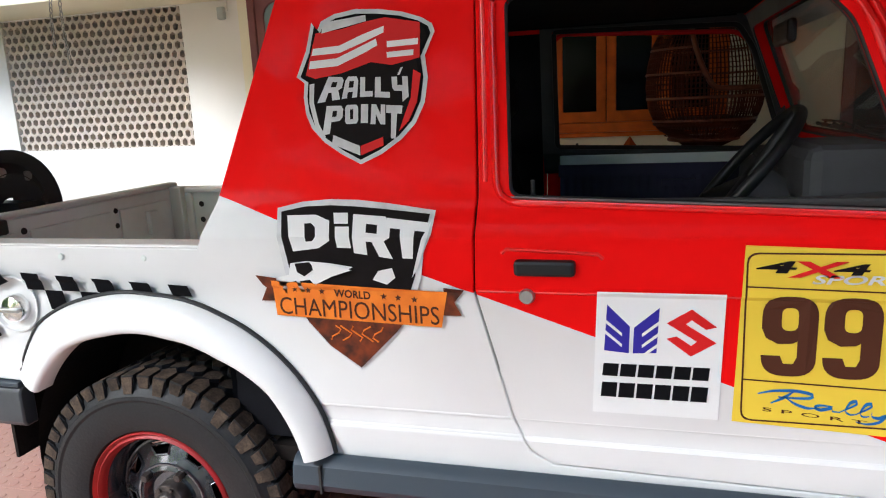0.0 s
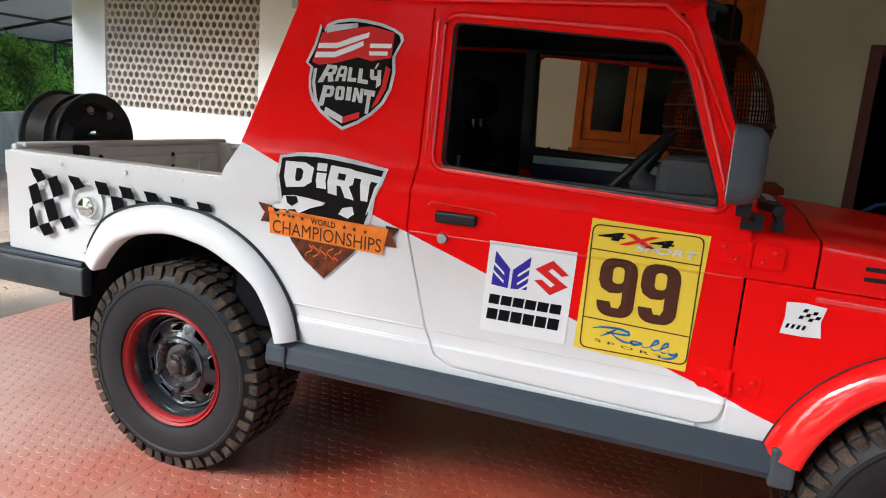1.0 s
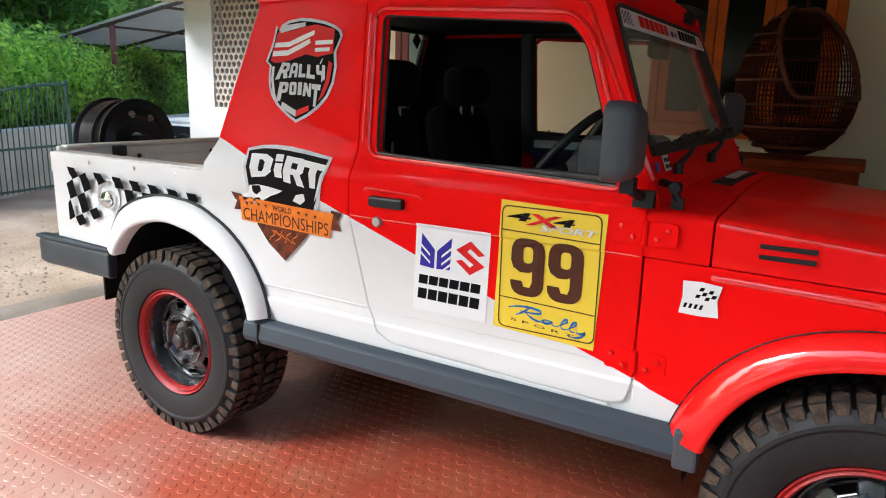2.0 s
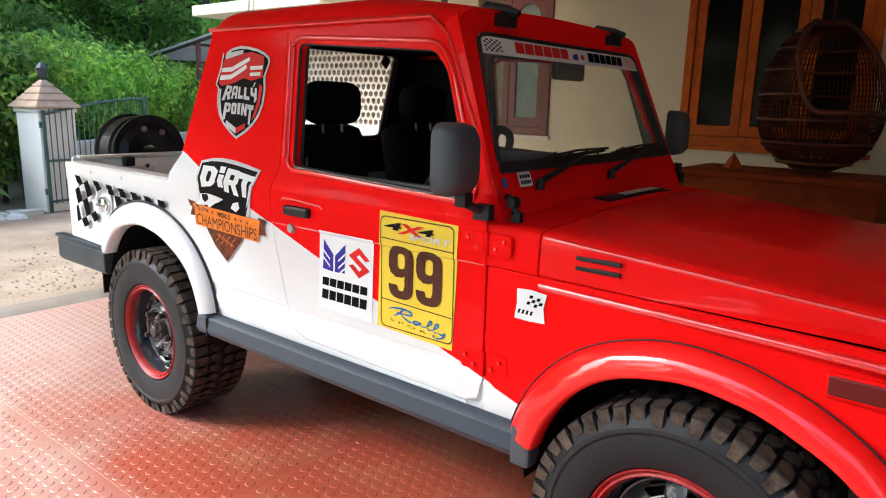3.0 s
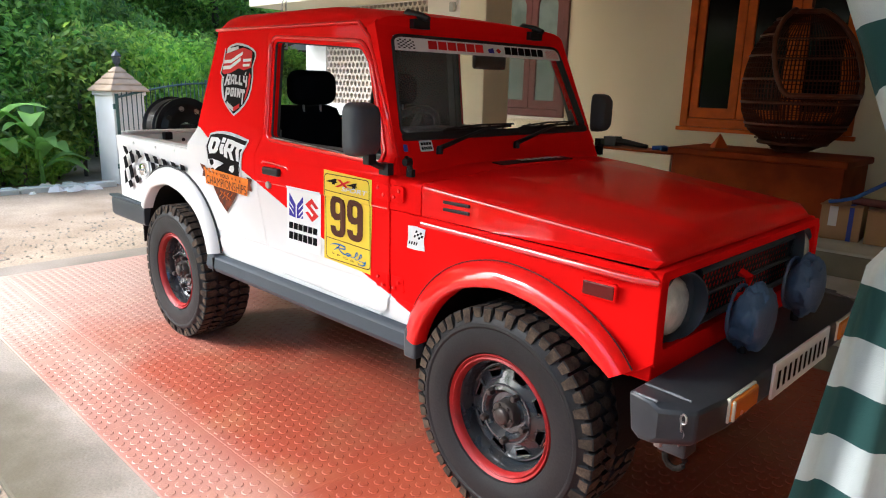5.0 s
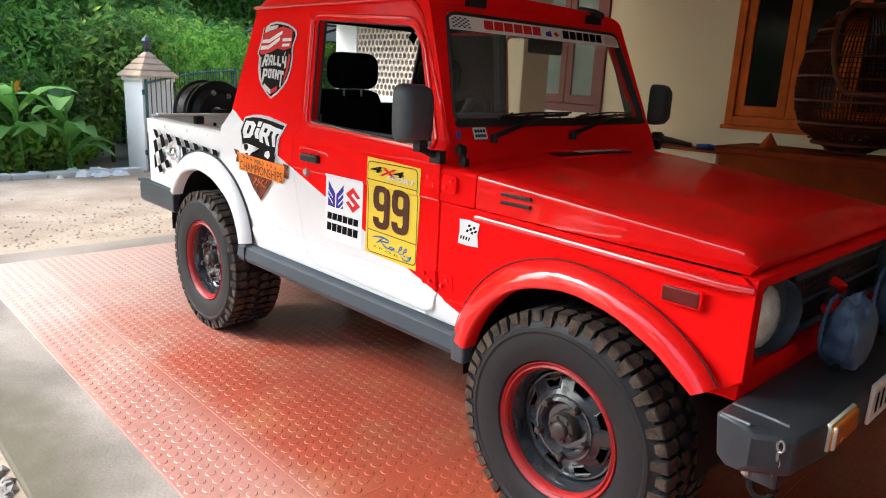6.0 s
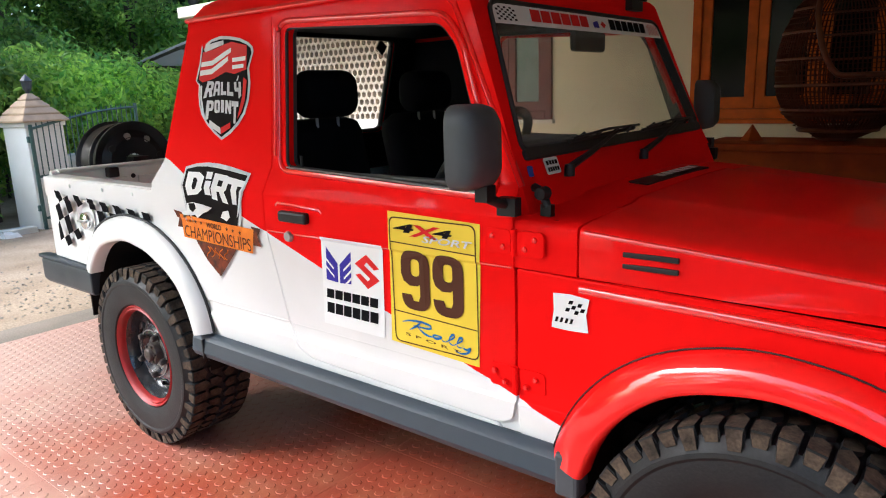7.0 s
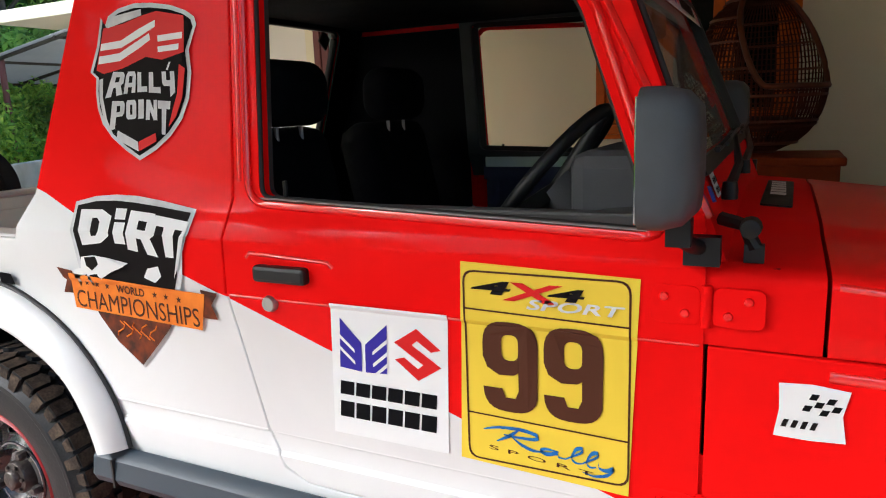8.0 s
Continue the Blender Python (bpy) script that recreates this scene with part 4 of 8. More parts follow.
part("tag_print", lay(bars(-0.568, -0.507, 0.080, 0.100, 4) + bars(-0.568, -0.507, 0.048, 0.068, 5), lambda a, b: shield(a, b) + NRM * 0.007), D_GREY, wframe)

# front face
face_outer = [(-0.70, 0.685), (0.70, 0.685), (0.70, 0.958), (-0.70, 0.958)]
face_hole = round_poly([(-0.655, 0.728), (0.655, 0.728), (0.655, 0.932), (-0.655, 0.932)], 0.02)
nose = part("front_panel", sheet(round_poly(face_outer, 0.02), [face_hole], (), lambda a, b: Vector((2.868, a, b)), 0.05, (-1, 0, 0)), RED_PAINT, truck, "red nose panel", bevel=0.006)
part("valance", boxed(2.78, 2.86, -0.70, 0.70, 0.64, 0.69), RED_PAINT, nose, bevel=0.01)
gr = part("grille", boxed(2.825, 2.842, -0.452, 0.452, 0.728, 0.932), SLATE, truck, "dark grey radiator grille with red mesh", bevel=0.003)
part("mesh_backing", boxed(2.8425, 2.850, -0.40, 0.40, 0.765, 0.905), RED_PAINT, gr, "red backing behind the mesh")
mesh_bm = bmesh.new()
for k in range(34):
    for lean in (0.11, -0.11):
        a0, a1 = -0.46 + k * 0.0286 - lean / 2, -0.46 + k * 0.0286 + lean / 2
        z_at = lambda y: 0.76 + 0.15 * (y - a0) / (a1 - a0)
        lo, hi = max(-0.40, min(a0, a1)), min(0.40, max(a0, a1))
        if hi - lo > 0.01:
            tube(mesh_bm, [(2.852, lo, z_at(lo)), (2.852, hi, z_at(hi))], 0.0034, 4)
part("grille_mesh", mesh_bm, BLACK_PLASTIC, gr)
gf = bmesh.new()
tube(gf, [(2.855, -0.42, 0.755), (2.855, 0.42, 0.755), (2.855, 0.42, 0.915), (2.855, -0.42, 0.915)], 0.012, 6, True)
tube(gf, [(2.856, -0.42, 0.835), (2.856, 0.42, 0.835)], 0.007, 6)
part("grille_frame", gf, SLATE, gr, smooth=50)
part("tow_hook", bar([(2.86, -0.12, 0.78), (2.90, -0.12, 0.80), (2.90, -0.12, 0.86), (2.87, -0.12, 0.87)], 0.016), RED_PAINT, truck, "red tow hook", smooth=50)
for s in (-1, 1):
    ring = [(s * 0.560 + 0.106 / YK * math.cos(q * math.pi / 16), 0.834 + 0.095 * math.sin(q * math.pi / 16)) for q in range(32)]
    part("lamp_surround", sheet([(s * 0.4525, 0.728), (s * 0.655, 0.728), (s * 0.655, 0.932), (s * 0.4525, 0.932)][::int(s)], [ring], (), lambda a, b: Vector((2.842, a, b)), 0.017, (-1, 0, 0)), SLATE, gr, "dark grey plate round the headlight", bevel=0.002)
    hl = part("headlight", lathed([(0.100, 2.843), (0.103, 2.854), (0.100, 2.860), (0.095, 2.855), (0.091, 2.835), (0.089, 2.790)], 40, "x", (0, s * 0.560, 0.834)), SLATE, truck, "round headlight deep in a dark bezel", smooth=40)
    part("reflector", lathed([(0.098, 2.792), (0.08, 2.776), (0.05, 2.764), (0.02, 2.758), (0.0, 2.757)], 40, "x", (0, s * 0.560, 0.834)), REFLECTOR, hl, smooth=60)
    lens = part("lens", lathed([(0.090, 2.832), (0.086, 2.844), (0.074, 2.858), (0.055, 2.868), (0.028, 2.874), (0.0, 2.876)], 40, "x", (0, s * 0.560, 0.834)), LAMP_GLASS, hl, "ribbed pale headlight glass", smooth=60)
    hood_bm = bmesh.new()
    wing = []
    for k in range(25):
        q = math.radians(-78 + 156 * k / 24)
        out = 2.846 + 0.052 * math.cos(q * 90 / 78) ** 0.6 if abs(k - 12) < 12 else 2.846
        wing.append([hood_bm.verts.new((x, s * (0.560 - r * math.cos(q) / YK), 0.834 + 0.95 * r * math.sin(q))) for x, r in ((2.842, 0.104), (out, 0.108), (out, 0.114), (2.842, 0.116))])
    for a, b in zip(wing, wing[1:]):
        for k in range(3):
            hood_bm.faces.new((a[k], a[k + 1], b[k + 1], b[k]))
    part("lamp_cowl", hood_bm, SLATE, hl, "dark blue-grey half collar", smooth=40)
    ind = part("side_marker", boxed(2.648, 2.752, s * 0.735, s * 0.7475, 0.860, 0.904), RED_LENS, truck, "dark red side marker lamp", bevel=0.006)
    part("bezel", boxed(2.643, 2.757, s * 0.73, s * 0.7450, 0.855, 0.909), RED_PAINT, ind, bevel=0.005)

# bumpers
fb = bmesh.new()
prof = [(2.862, 0.655), (3.02, 0.648), (3.05, 0.630), (3.05, 0.545), (3.03, 0.530), (2.90, 0.530), (2.875, 0.55)]
stations = [(-0.825, -0.10), (-0.76, -0.02), (-0.60, 0.0), (0.60, 0.0), (0.76, -0.02), (0.825, -0.10)]
rings = [[fb.verts.new((x + (d if x > 2.95 else 0), y, z)) for x, z in prof] for y, d in stations]
for a, b in zip(rings, rings[1:]):
    for k in range(len(prof)):
        fb.faces.new((a[k], a[(k + 1) % len(prof)], b[(k + 1) % len(prof)], b[k]))
fb.faces.new(rings[0]), fb.faces.new(rings[-1])
bumper = part("front_bumper", fb, BUMPER_DARK, truck, "worn black steel front bumper", smooth=30, bevel=0.008)
for s in (-1, 1):
    for yr, zr in ((0.815, 0.652), (0.745, 0.656)):
        part("glint_ridge", bar([(2.872, s * yr, zr), (2.94, s * yr, zr - 0.002), (3.015 - (0.085 if yr > 0.8 else 0.012), s * yr, zr - 0.006)], 0.0045, 6), EDGE_GLINT, bumper, "steel ridge with its edge highlight in the colour", smooth=50)
    lampb = part("turn_signal", boxed(3.045, 3.066, s * 0.605, s * 0.415, 0.566, 0.630), AMBER, bumper, "amber and clear bumper lamp", bevel=0.008)
    part("clear_half", boxed(3.046, 3.0675, s * 0.604, s * 0.590, 0.567, 0.629), CLEAR_LENS, lampb, bevel=0.006)
    part("lamp_frame", boxed(3.044, 3.056, s * 0.609, s * 0.411, 0.562, 0.634), CLEAR_LENS, lampb, bevel=0.004)
    shk = part("shackle_bracket", boxed(2.90, 2.985, s * 0.70, s * 0.62, 0.455, 0.535), BUMPER_DARK, bumper, "dark steel bracket under the bumper", bevel=0.008)
    part("shackle", bar([(2.94 + 0.03 * math.cos(q), s * 0.66, 0.435 + 0.035 * math.sin(q)) for q in [j * math.pi / 6 for j in range(12)]], 0.009, 6, True), UNDER, shk)
    for j in range(4):
        part("chain_link", bar([(3.005 - 0.004 * j, s * (0.79 - 0.006 * j) + 0.006 * math.cos(q) * (j % 2), 0.615 - 0.024 * j + 0.014 * math.sin(q)) if j % 2 else (3.005 - 0.004 * j + 0.008 * math.cos(q), s * (0.79 - 0.006 * j), 0.615 - 0.024 * j + 0.014 * math.sin(q)) for q in [i * math.pi / 5 for i in range(10)]], 0.0032, 5, True), STEEL, bumper)
    part("bracket", boxed(2.55, 2.90, s * 0.40, s * 0.36, 0.44, 0.56), UNDER, bumper)
    part("bolt", bar([(2.93, s * 0.76, 0.50), (2.93, s * 0.76, 0.545)], 0.012), STEEL, bumper)
plate = part("registration_plate", boxed(3.052, 3.062, -0.280, 0.280, 0.536, 0.652), D_WHITE, bumper, "white number plate", bevel=0.004)
part("plate_bars", lay(bars(-0.252, 0.252, 0.564, 0.624, 10, 0.52), lambda a, b: Vector((3.0645, a, b))), D_BLACK, plate)
for yy, zz in ((-0.255, 0.772), (0.245, 0.785)):
    cv = bmesh.new()
    bmesh.ops.create_uvsphere(cv, u_segments=48, v_segments=28, radius=1.0)
    for v in cv.verts:
        p = v.co.copy()
        wr = 1 + 0.22 * noise.noise(p * 2.3 + Vector((yy * 9, 0, 0))) - 0.20 * abs(noise.noise(p * 4.2 + Vector((0, yy * 5, 2)))) + 0.05 * math.sin(9 * math.atan2(p.z, p.y) + 3 * p.x) * (1 - p.x) * 0.5
        neck = 0.5 if p.x < -0.4 else 1.0
        flat_r = math.hypot(p.y, p.z)
        gain = (1 - (1 - min(1, flat_r)) ** 1.5) / max(flat_r, 1e-4)
        px = math.copysign(abs(p.x) ** 0.8, p.x)
        v.co = Vector((2.965 + px * 0.062, yy + p.y * gain * 0.098 * wr * (1 - 0.45 * max(0, -p.x)), zz + p.z * gain * 0.104 * wr * (1 - 0.40 * max(0, -p.x)) - 0.03 * max(0, -p.x)))
    fog = part("spot_lamp", cv, COVER_BLUE, bumper, "spot lamp in a wrinkled blue cover", smooth=60)
    part("lamp_stalk", bar([(2.95, yy, 0.64), (2.95, yy, 0.70)], 0.015), BLACK_PLASTIC, fog)
    part("drawstring", bar([(2.925, yy + 0.09 * math.cos(a), zz + 0.09 * math.sin(a)) for a in [k * math.pi / 8 for k in range(16)]], 0.006, 6, True), COVER_BLUE, fog)

rb = bmesh.new()
prof = [(0.735, 0.672), (0.745, 0.668), (0.752, 0.655), (0.752, 0.572), (0.742, 0.556), (0.70, 0.556), (0.70, 0.672)]
for s in (-1, 1):
    rings = [[rb.verts.new((x, s * (y - d), z)) for y, z in prof] for x, d in ((-0.425, 0.0), (-0.90, 0.0), (-0.955, 0.012), (-0.985, 0.045))]
    for a, b in zip(rings, rings[1:]):
        for k in range(len(prof)):
            rb.faces.new((a[k], a[(k + 1) % len(prof)], b[(k + 1) % len(prof)], b[k]))
    rb.faces.new(rings[0]), rb.faces.new(rings[-1])
box(rb, -0.99, -0.93, -0.70, 0.70, 0.556, 0.672)
rbump = part("rear_bumper", rb, BUMPER_DARK, truck, "dark grey wrap-around rear bumper", smooth=30, bevel=0.006)
for s in (-1, 1):
    part("top_plate", boxed(-0.97, -0.43, s * 0.69, s * 0.748, 0.672, 0.688), SLATE, rbump, bevel=0.004)

# cargo bed
fb = bmesh.new()
box(fb, -0.82, 0.20, -0.395, 0.395, 0.69, 0.715)
for s in (-1, 1):
    box(fb, -0.82, -0.36, s * 0.395, s * 0.70, 0.69, 0.715)
part("bed_floor", fb, BED_PAINT, truck, bevel=0.003)
for s in (-1, 1):
    wall_in = bmesh.new()
    box(wall_in, -0.80, -0.372, s * 0.655, s * 0.675, 0.715, 1.055)
    box(wall_in, -0.372, 0.20, s * 0.655, s * 0.675, 0.895, 1.055)
    for x, zb in ((-0.74, 0.72), (-0.42, 0.72), (0.02, 0.90)):
        box(wall_in, x - 0.03, x + 0.03, s * 0.635, s * 0.656, zb, 1.05)
    tub = bmesh.new()
    rows_t = [[tub.verts.new((x, s * y, z)) for x, z in arc(0.02, 0.46, 0.432, 60, 146, 14)] for y in (0.66, 0.392)]
    for k in range(14):
        tub.faces.new((rows_t[0][k], rows_t[0][k + 1], rows_t[1][k + 1], rows_t[1][k]))
    tub.faces.new(rows_t[1])
    part("wheel_tub", tub, BED_PAINT, truck, "grey wheel tub in the cargo bed", smooth=40)
    inner = part("bed_side_lining", wall_in, BED_PAINT, truck, "grey inner side of the cargo bed", bevel=0.005)
    for x in (-0.66, -0.42, 0.02):
        for z in (0.93, 1.00):
            part("bolt_hole", lathed([(0, s * 0.6335), (0.012, s * 0.6335), (0.013, s * 0.6345)], 10, at=(x, 0, z)), SEAL, inner)
    part("bed_rail", boxed(-0.815, 0.20, s * 0.632, s * 0.722, 1.052, 1.074), WHITE_PAINT, truck, "white top rail of the bed", bevel=0.008)
    for x in (-0.52, -0.22, 0.03):
        part("rivet", lathed([(0, s * 0.746), (0.007, s * 0.745), (0.009, s * 0.740)], 10, at=(x, 0, 1.045)), BED_PAINT, truck)
    part("catch", boxed(0.06, 0.09, s * 0.62, s * 0.64, 0.86, 0.98), BED_PAINT, inner, bevel=0.004)
fb = bmesh.new()
box(fb, 0.165, 0.19, -0.39, 0.39, 0.715, 1.055)
for s in (-1, 1):
    box(fb, 0.165, 0.19, s * 0.39, s * 0.68, 0.885, 1.055)
part("bed_front", fb, BED_PAINT, truck)
gate_t = part("tailgate", boxed(-0.834, -0.806, -0.69, 0.69, 0.69, 1.094), WHITE_PAINT, truck, "white tailgate", bevel=0.008)
part("tailgate_lining", boxed(-0.806, -0.796, -0.65, 0.65, 0.715, 1.075), BED_PAINT, gate_t, "grey pressed inner face", bevel=0.004)
for y0, y1 in ((-0.60, -0.30), (-0.24, 0.18), (0.24, 0.58)):
    part("pressed_panel", boxed(-0.797, -0.786, y0, y1, 0.78, 1.03), BED_PAINT, gate_t, bevel=0.004)
part("top_edge", boxed(-0.838, -0.790, -0.66, 0.66, 1.082, 1.098), BED_PAINT, gate_t, bevel=0.005)
for y0, z0, r0 in ((-0.50, 1.00, 0.016), (-0.27, 1.03, 0.011), (-0.27, 0.97, 0.011), (0.21, 1.03, 0.010), (0.21, 0.97, 0.010)):
    part("drain_hole", lathed([(0.0, -0.7835), (r0, -0.7835), (r0 + 0.001, -0.787)], 14, "x", (0, y0, z0)), SEAL, gate_t)
part("corner_post", boxed(-0.80, -0.74, 0.60, 0.66, 0.715, 1.08), BED_PAINT, gate_t, bevel=0.006)
part("hinge_bracket", boxed(-0.79, -0.765, 0.40, 0.46, 0.90, 1.00), BED_PAINT, gate_t, bevel=0.005)
part("tail_latch", boxed(-0.80, -0.755, -0.42, -0.36, 1.035, 1.085), BLACK_PLASTIC, gate_t, "black tailgate catch", bevel=0.008)
cap = part("fuel_door", lathed([(0.078, -0.7425), (0.074, -0.7425), (0.066, -0.720), (0.0, -0.716)], 36, at=(-0.400, 0, 0.912)), WHITE_PAINT, truck, "round recessed fuel filler", smooth=40)
part("fuel_cap", lathed([(0.0, -0.768), (0.018, -0.766), (0.034, -0.760), (0.038, -0.748), (0.038, -0.72)], 28, at=(-0.392, 0, 0.902)), CHROME, cap, "silver fuel cap", smooth=35)
part("cap_grip", boxed(-0.425, -0.359, -0.775, -0.762, 0.896, 0.908), STEEL, cap, bevel=0.003)

# spare rims carried on the tailgate
x = -0.892
bm = lathed([(0.045, x - 0.012), (0.10, x - 0.012), (0.13, x + 0.004), (0.168, x - 0.02), (0.188, x - 0.008), (0.204, x - 0.004), (0.212, x + 0.004), (0.212, x - 0.010), (0.196, x - 0.022), (0.190, x - 0.05), (0.176, x - 0.07), (0.174, x - 0.12), (0.188, x - 0.15), (0.196, x - 0.195), (0.212, x - 0.205), (0.212, x - 0.216), (0.200, x - 0.216)], 56, "x", (0, -0.186, 1.088))
for h in (-0.085,):
    lathe(bm, [(0.188, x + h + 0.012), (0.203, x + h + 0.006), (0.205, x + h), (0.203, x + h - 0.006), (0.188, x + h - 0.012)], 56, "x", (0, -0.186, 1.088))
rimob = part("spare_rim", bm, BLACK_GLOSS, truck, "spare black steel wheel rim on the tailgate", smooth=40)
for j in range(8):
    a = 2 * math.pi * j / 8 + 0.2
    part("rim_hole", lathed([(0.0, x + 0.003), (0.017, x + 0.003), (0.018, x - 0.006)], 12, "x", (0, -0.186 + 0.138 * math.cos(a) / YK, 1.088 + 0.138 * math.sin(a))), STEEL if j in (1, 2) else SEAL, rimob)
part("spare_carrier", boxed(-1.06, -0.83, -0.23, -0.14, 1.04, 1.12), BLACK_PLASTIC, truck)

# cabin
for s in (-1, 1):
    seat = part("seat", boxed(0.62, 1.12, s * 0.12, s * 0.60, 0.76, 0.90), SEAT_CLOTH, truck, "dark cloth front seat", bevel=0.04)
    part("seat_base", boxed(0.66, 1.08, s * 0.16, s * 0.56, 0.55, 0.76), UNDER, seat)
    tilt = pose(0.775, 0, 0.86, 0, -12, 0)
    part("backrest", boxed(-0.07, 0.07, s * 0.10, s * 0.55, 0.0, 0.462, m=tilt), SEAT_CLOTH, seat, smooth=70, bevel=0.06)
    rest = part("headrest", boxed(0.680, 0.810, s * 0.165, s * 0.445, 1.316, 1.482), SEAT_CLOTH, seat, "padded black headrest", smooth=70, bevel=0.058)
    rest.modifiers[0].segments = 5
    for yp in (0.25, 0.36):
        part("headrest_post", bar([(0.745, s * yp, 1.28), (0.745, s * yp, 1.35)], 0.006, 8), STEEL, seat, "thin steel post", smooth=50)
part("cab_floor", boxed(0.20, 1.90, -0.72, 0.72, 0.52, 0.56), UNDER, truck)
part("firewall", boxed(1.86, 1.90, -0.71, 0.71, 0.55, 1.10), UNDER, truck)
part("headliner", boxed(0.44, 1.57, -0.62, 0.62, 1.640, 1.648), SEAT_CLOTH, truck)
for s in (-1, 1):
    part("headliner_edge", sheet([(0.44, 1.602 if s < 0 else 1.634), (1.53, 1.602 if s < 0 else 1.634), (1.53, 1.650), (0.44, 1.650)], (), (), side(s, -0.052), 0.006, (0, -s, 0)), SEAT_CLOTH, truck)
for s in (-1, 1):
    part("side_trim", sheet([(0.22, 0.58), (0.86, 0.58), (0.86, 1.62), (0.42, 1.62), (0.22, 1.08)], (), (1.18, 1.6), side(s, -0.028), 0.01, (0, -s, 0)), SEAT_CLOTH, truck)
back_trim = part("back_trim", sheet([(-0.69, 0.02), (0.69, 0.02), (0.615, 0.99), (-0.615, 0.99)], [bk_hole], (), lambda a, b: back(a, b) + Vector((0.03, 0, -0.012)), 0.006, (0.93, 0, -0.37)), SEAT_CLOTH, truck)
dsh = bmesh.new()
prof = [(1.79, 1.05), (1.765, 1.145), (1.70, 1.17), (1.60, 1.16), (1.565, 1.12), (1.57, 1.00), (1.62, 0.93), (1.79, 0.90)]
rings = [[dsh.verts.new((x, y, z)) for x, z in prof] for y in (-0.69, 0.69)]
for k in range(len(prof)):
    dsh.faces.new((rings[0][k], rings[0][(k + 1) % len(prof)], rings[1][(k + 1) % len(prof)], rings[1][k]))
dsh.faces.new(rings[0]), dsh.faces.new(rings[1])
dash = part("dashboard", dsh, DASH, truck, "grey plastic dashboard", smooth=30, bevel=0.015)
part("instrument_hood", boxed(1.545, 1.74, -0.56, -0.20, 1.12, 1.262), DASH, dash, bevel=0.03)
part("dash_top_pad", boxed(1.60, 1.745, 0.05, 0.62, 1.15, 1.195), BLACK_PLASTIC, dash, bevel=0.02)
# steering wheel
swc, axis_u, axis_v = Vector((1.445, -0.33, 1.185)), Vector((0.64, 0, 0.768)), Vector((0, 1, 0))
ring_pts = [swc + 0.19 * (math.cos(2 * math.pi * k / 40) * axis_u + math.sin(2 * math.pi * k / 40) * axis_v) for k in range(40)]
swheel = part("steering_wheel", bar(ring_pts, 0.0145, 10, True), BLACK_PLASTIC, truck, "black steering wheel", smooth=60)
nrm = axis_u.cross(axis_v).normalized()
sp = bmesh.new()
hub_c = swc - nrm * (0.03 if nrm.x < 0 else -0.03)
for a in (0.0, 2.1, -2.1):
    tip = swc + 0.185 * (math.cos(a) * axis_u + math.sin(a) * axis_v)
    tube(sp, [hub_c, tip], [0.024, 0.013], 8)
part("spoke", sp, BLACK_PLASTIC, swheel, smooth=60)
col = Vector((0.768, 0, -0.64))
part("steering_column", bar([swc + col * 0.02, swc + col * 0.24], [0.055, 0.06], 14), DASH, swheel, "grey column shroud", smooth=50)

# side mirrors
for s in (-1, 1):
    mb = bmesh.new()
    prof = round_poly([(0.0, 0.0), (0.145, 0.0), (0.145, 0.188), (0.0, 0.188)], 0.045, 5)
    rings = []
    for dx, k in ((0.0, 1.0), (0.03, 1.0), (0.055, 0.93), (0.072, 0.74), (0.076, 0.4)):
        rings.append([mb.verts.new((1.742 + dx - (0.03 if s > 0 else 0.016), s * ((0.768 if s < 0 else 0.79) + 0.0725 + (a - 0.0725) * k * (1.0 if s < 0 else 0.75)), (1.176 if s < 0 else 1.215) + 0.094 + (b - 0.094) * k)) for a, b in prof])
    for a, b in zip(rings, rings[1:]):
        for k in range(len(prof)):
            mb.faces.new((a[k], a[(k + 1) % len(prof)], b[(k + 1) % len(prof)], b[k]))
    mb.faces.new(rings[0]), mb.faces.new(rings[-1])
    mir = part("side_mirror", mb, MIRROR_GREY, truck, "dark grey plastic side mirror", smooth=45)
    gl = part("mirror_glass", boxed(1.722, 1.727, s * 0.780, s * 0.902, 1.187, 1.352) if s < 0 else boxed(1.708, 1.713, 0.822, 0.905, 1.226, 1.391), MIRROR_GLASS, mir, "mirror glass", bevel=0.002)
    am = bmesh.new()
    box(am, 1.755, 1.788, s * 0.800, s * 0.838, 1.148, 1.185)
    tube(am, [(1.772, s * 0.82, 1.160), (1.785, s * 0.785, 1.142), (1.80, s * 0.745, 1.132)], [0.013, 0.012, 0.014], 10)
    box(am, 1.772, 1.822, s * 0.742, s * 0.772, 1.110, 1.152)
    part("mirror_arm", am, BLACK_PLASTIC, mir, smooth=40)

# chassis, axles, springs
for s in (-1, 1):
    part("chassis_rail", boxed(-0.90, 2.85, s * 0.42, s * 0.34, 0.42, 0.52), UNDER, truck)
    for cx in (0.0, 2.375):
        part("leaf_spring", bar([(cx - 0.48, s * 0.46, 0.46), (cx - 0.2, s * 0.46, 0.335), (cx, s * 0.46, 0.315), (cx + 0.2, s * 0.46, 0.335), (cx + 0.48, s * 0.46, 0.46)], 0.024, 6), UNDER, truck, smooth=60)
        part("shock_absorber", bar([(cx + 0.08, s * 0.48, 0.34), (cx + 0.12, s * 0.42, 0.72)], 0.028, 10), UNDER, truck, smooth=60)
for cx in (0.0, 2.375):
    ax = bmesh.new()
    lathe(ax, [(0.0, -0.66), (0.045, -0.66), (0.045, -0.12), (0.12, -0.04), (0.12, 0.10), (0.045, 0.18), (0.045, 0.66), (0, 0.66)], 20, at=(cx, 0, 0.36))
    part("axle", ax, UNDER, truck, smooth=50)
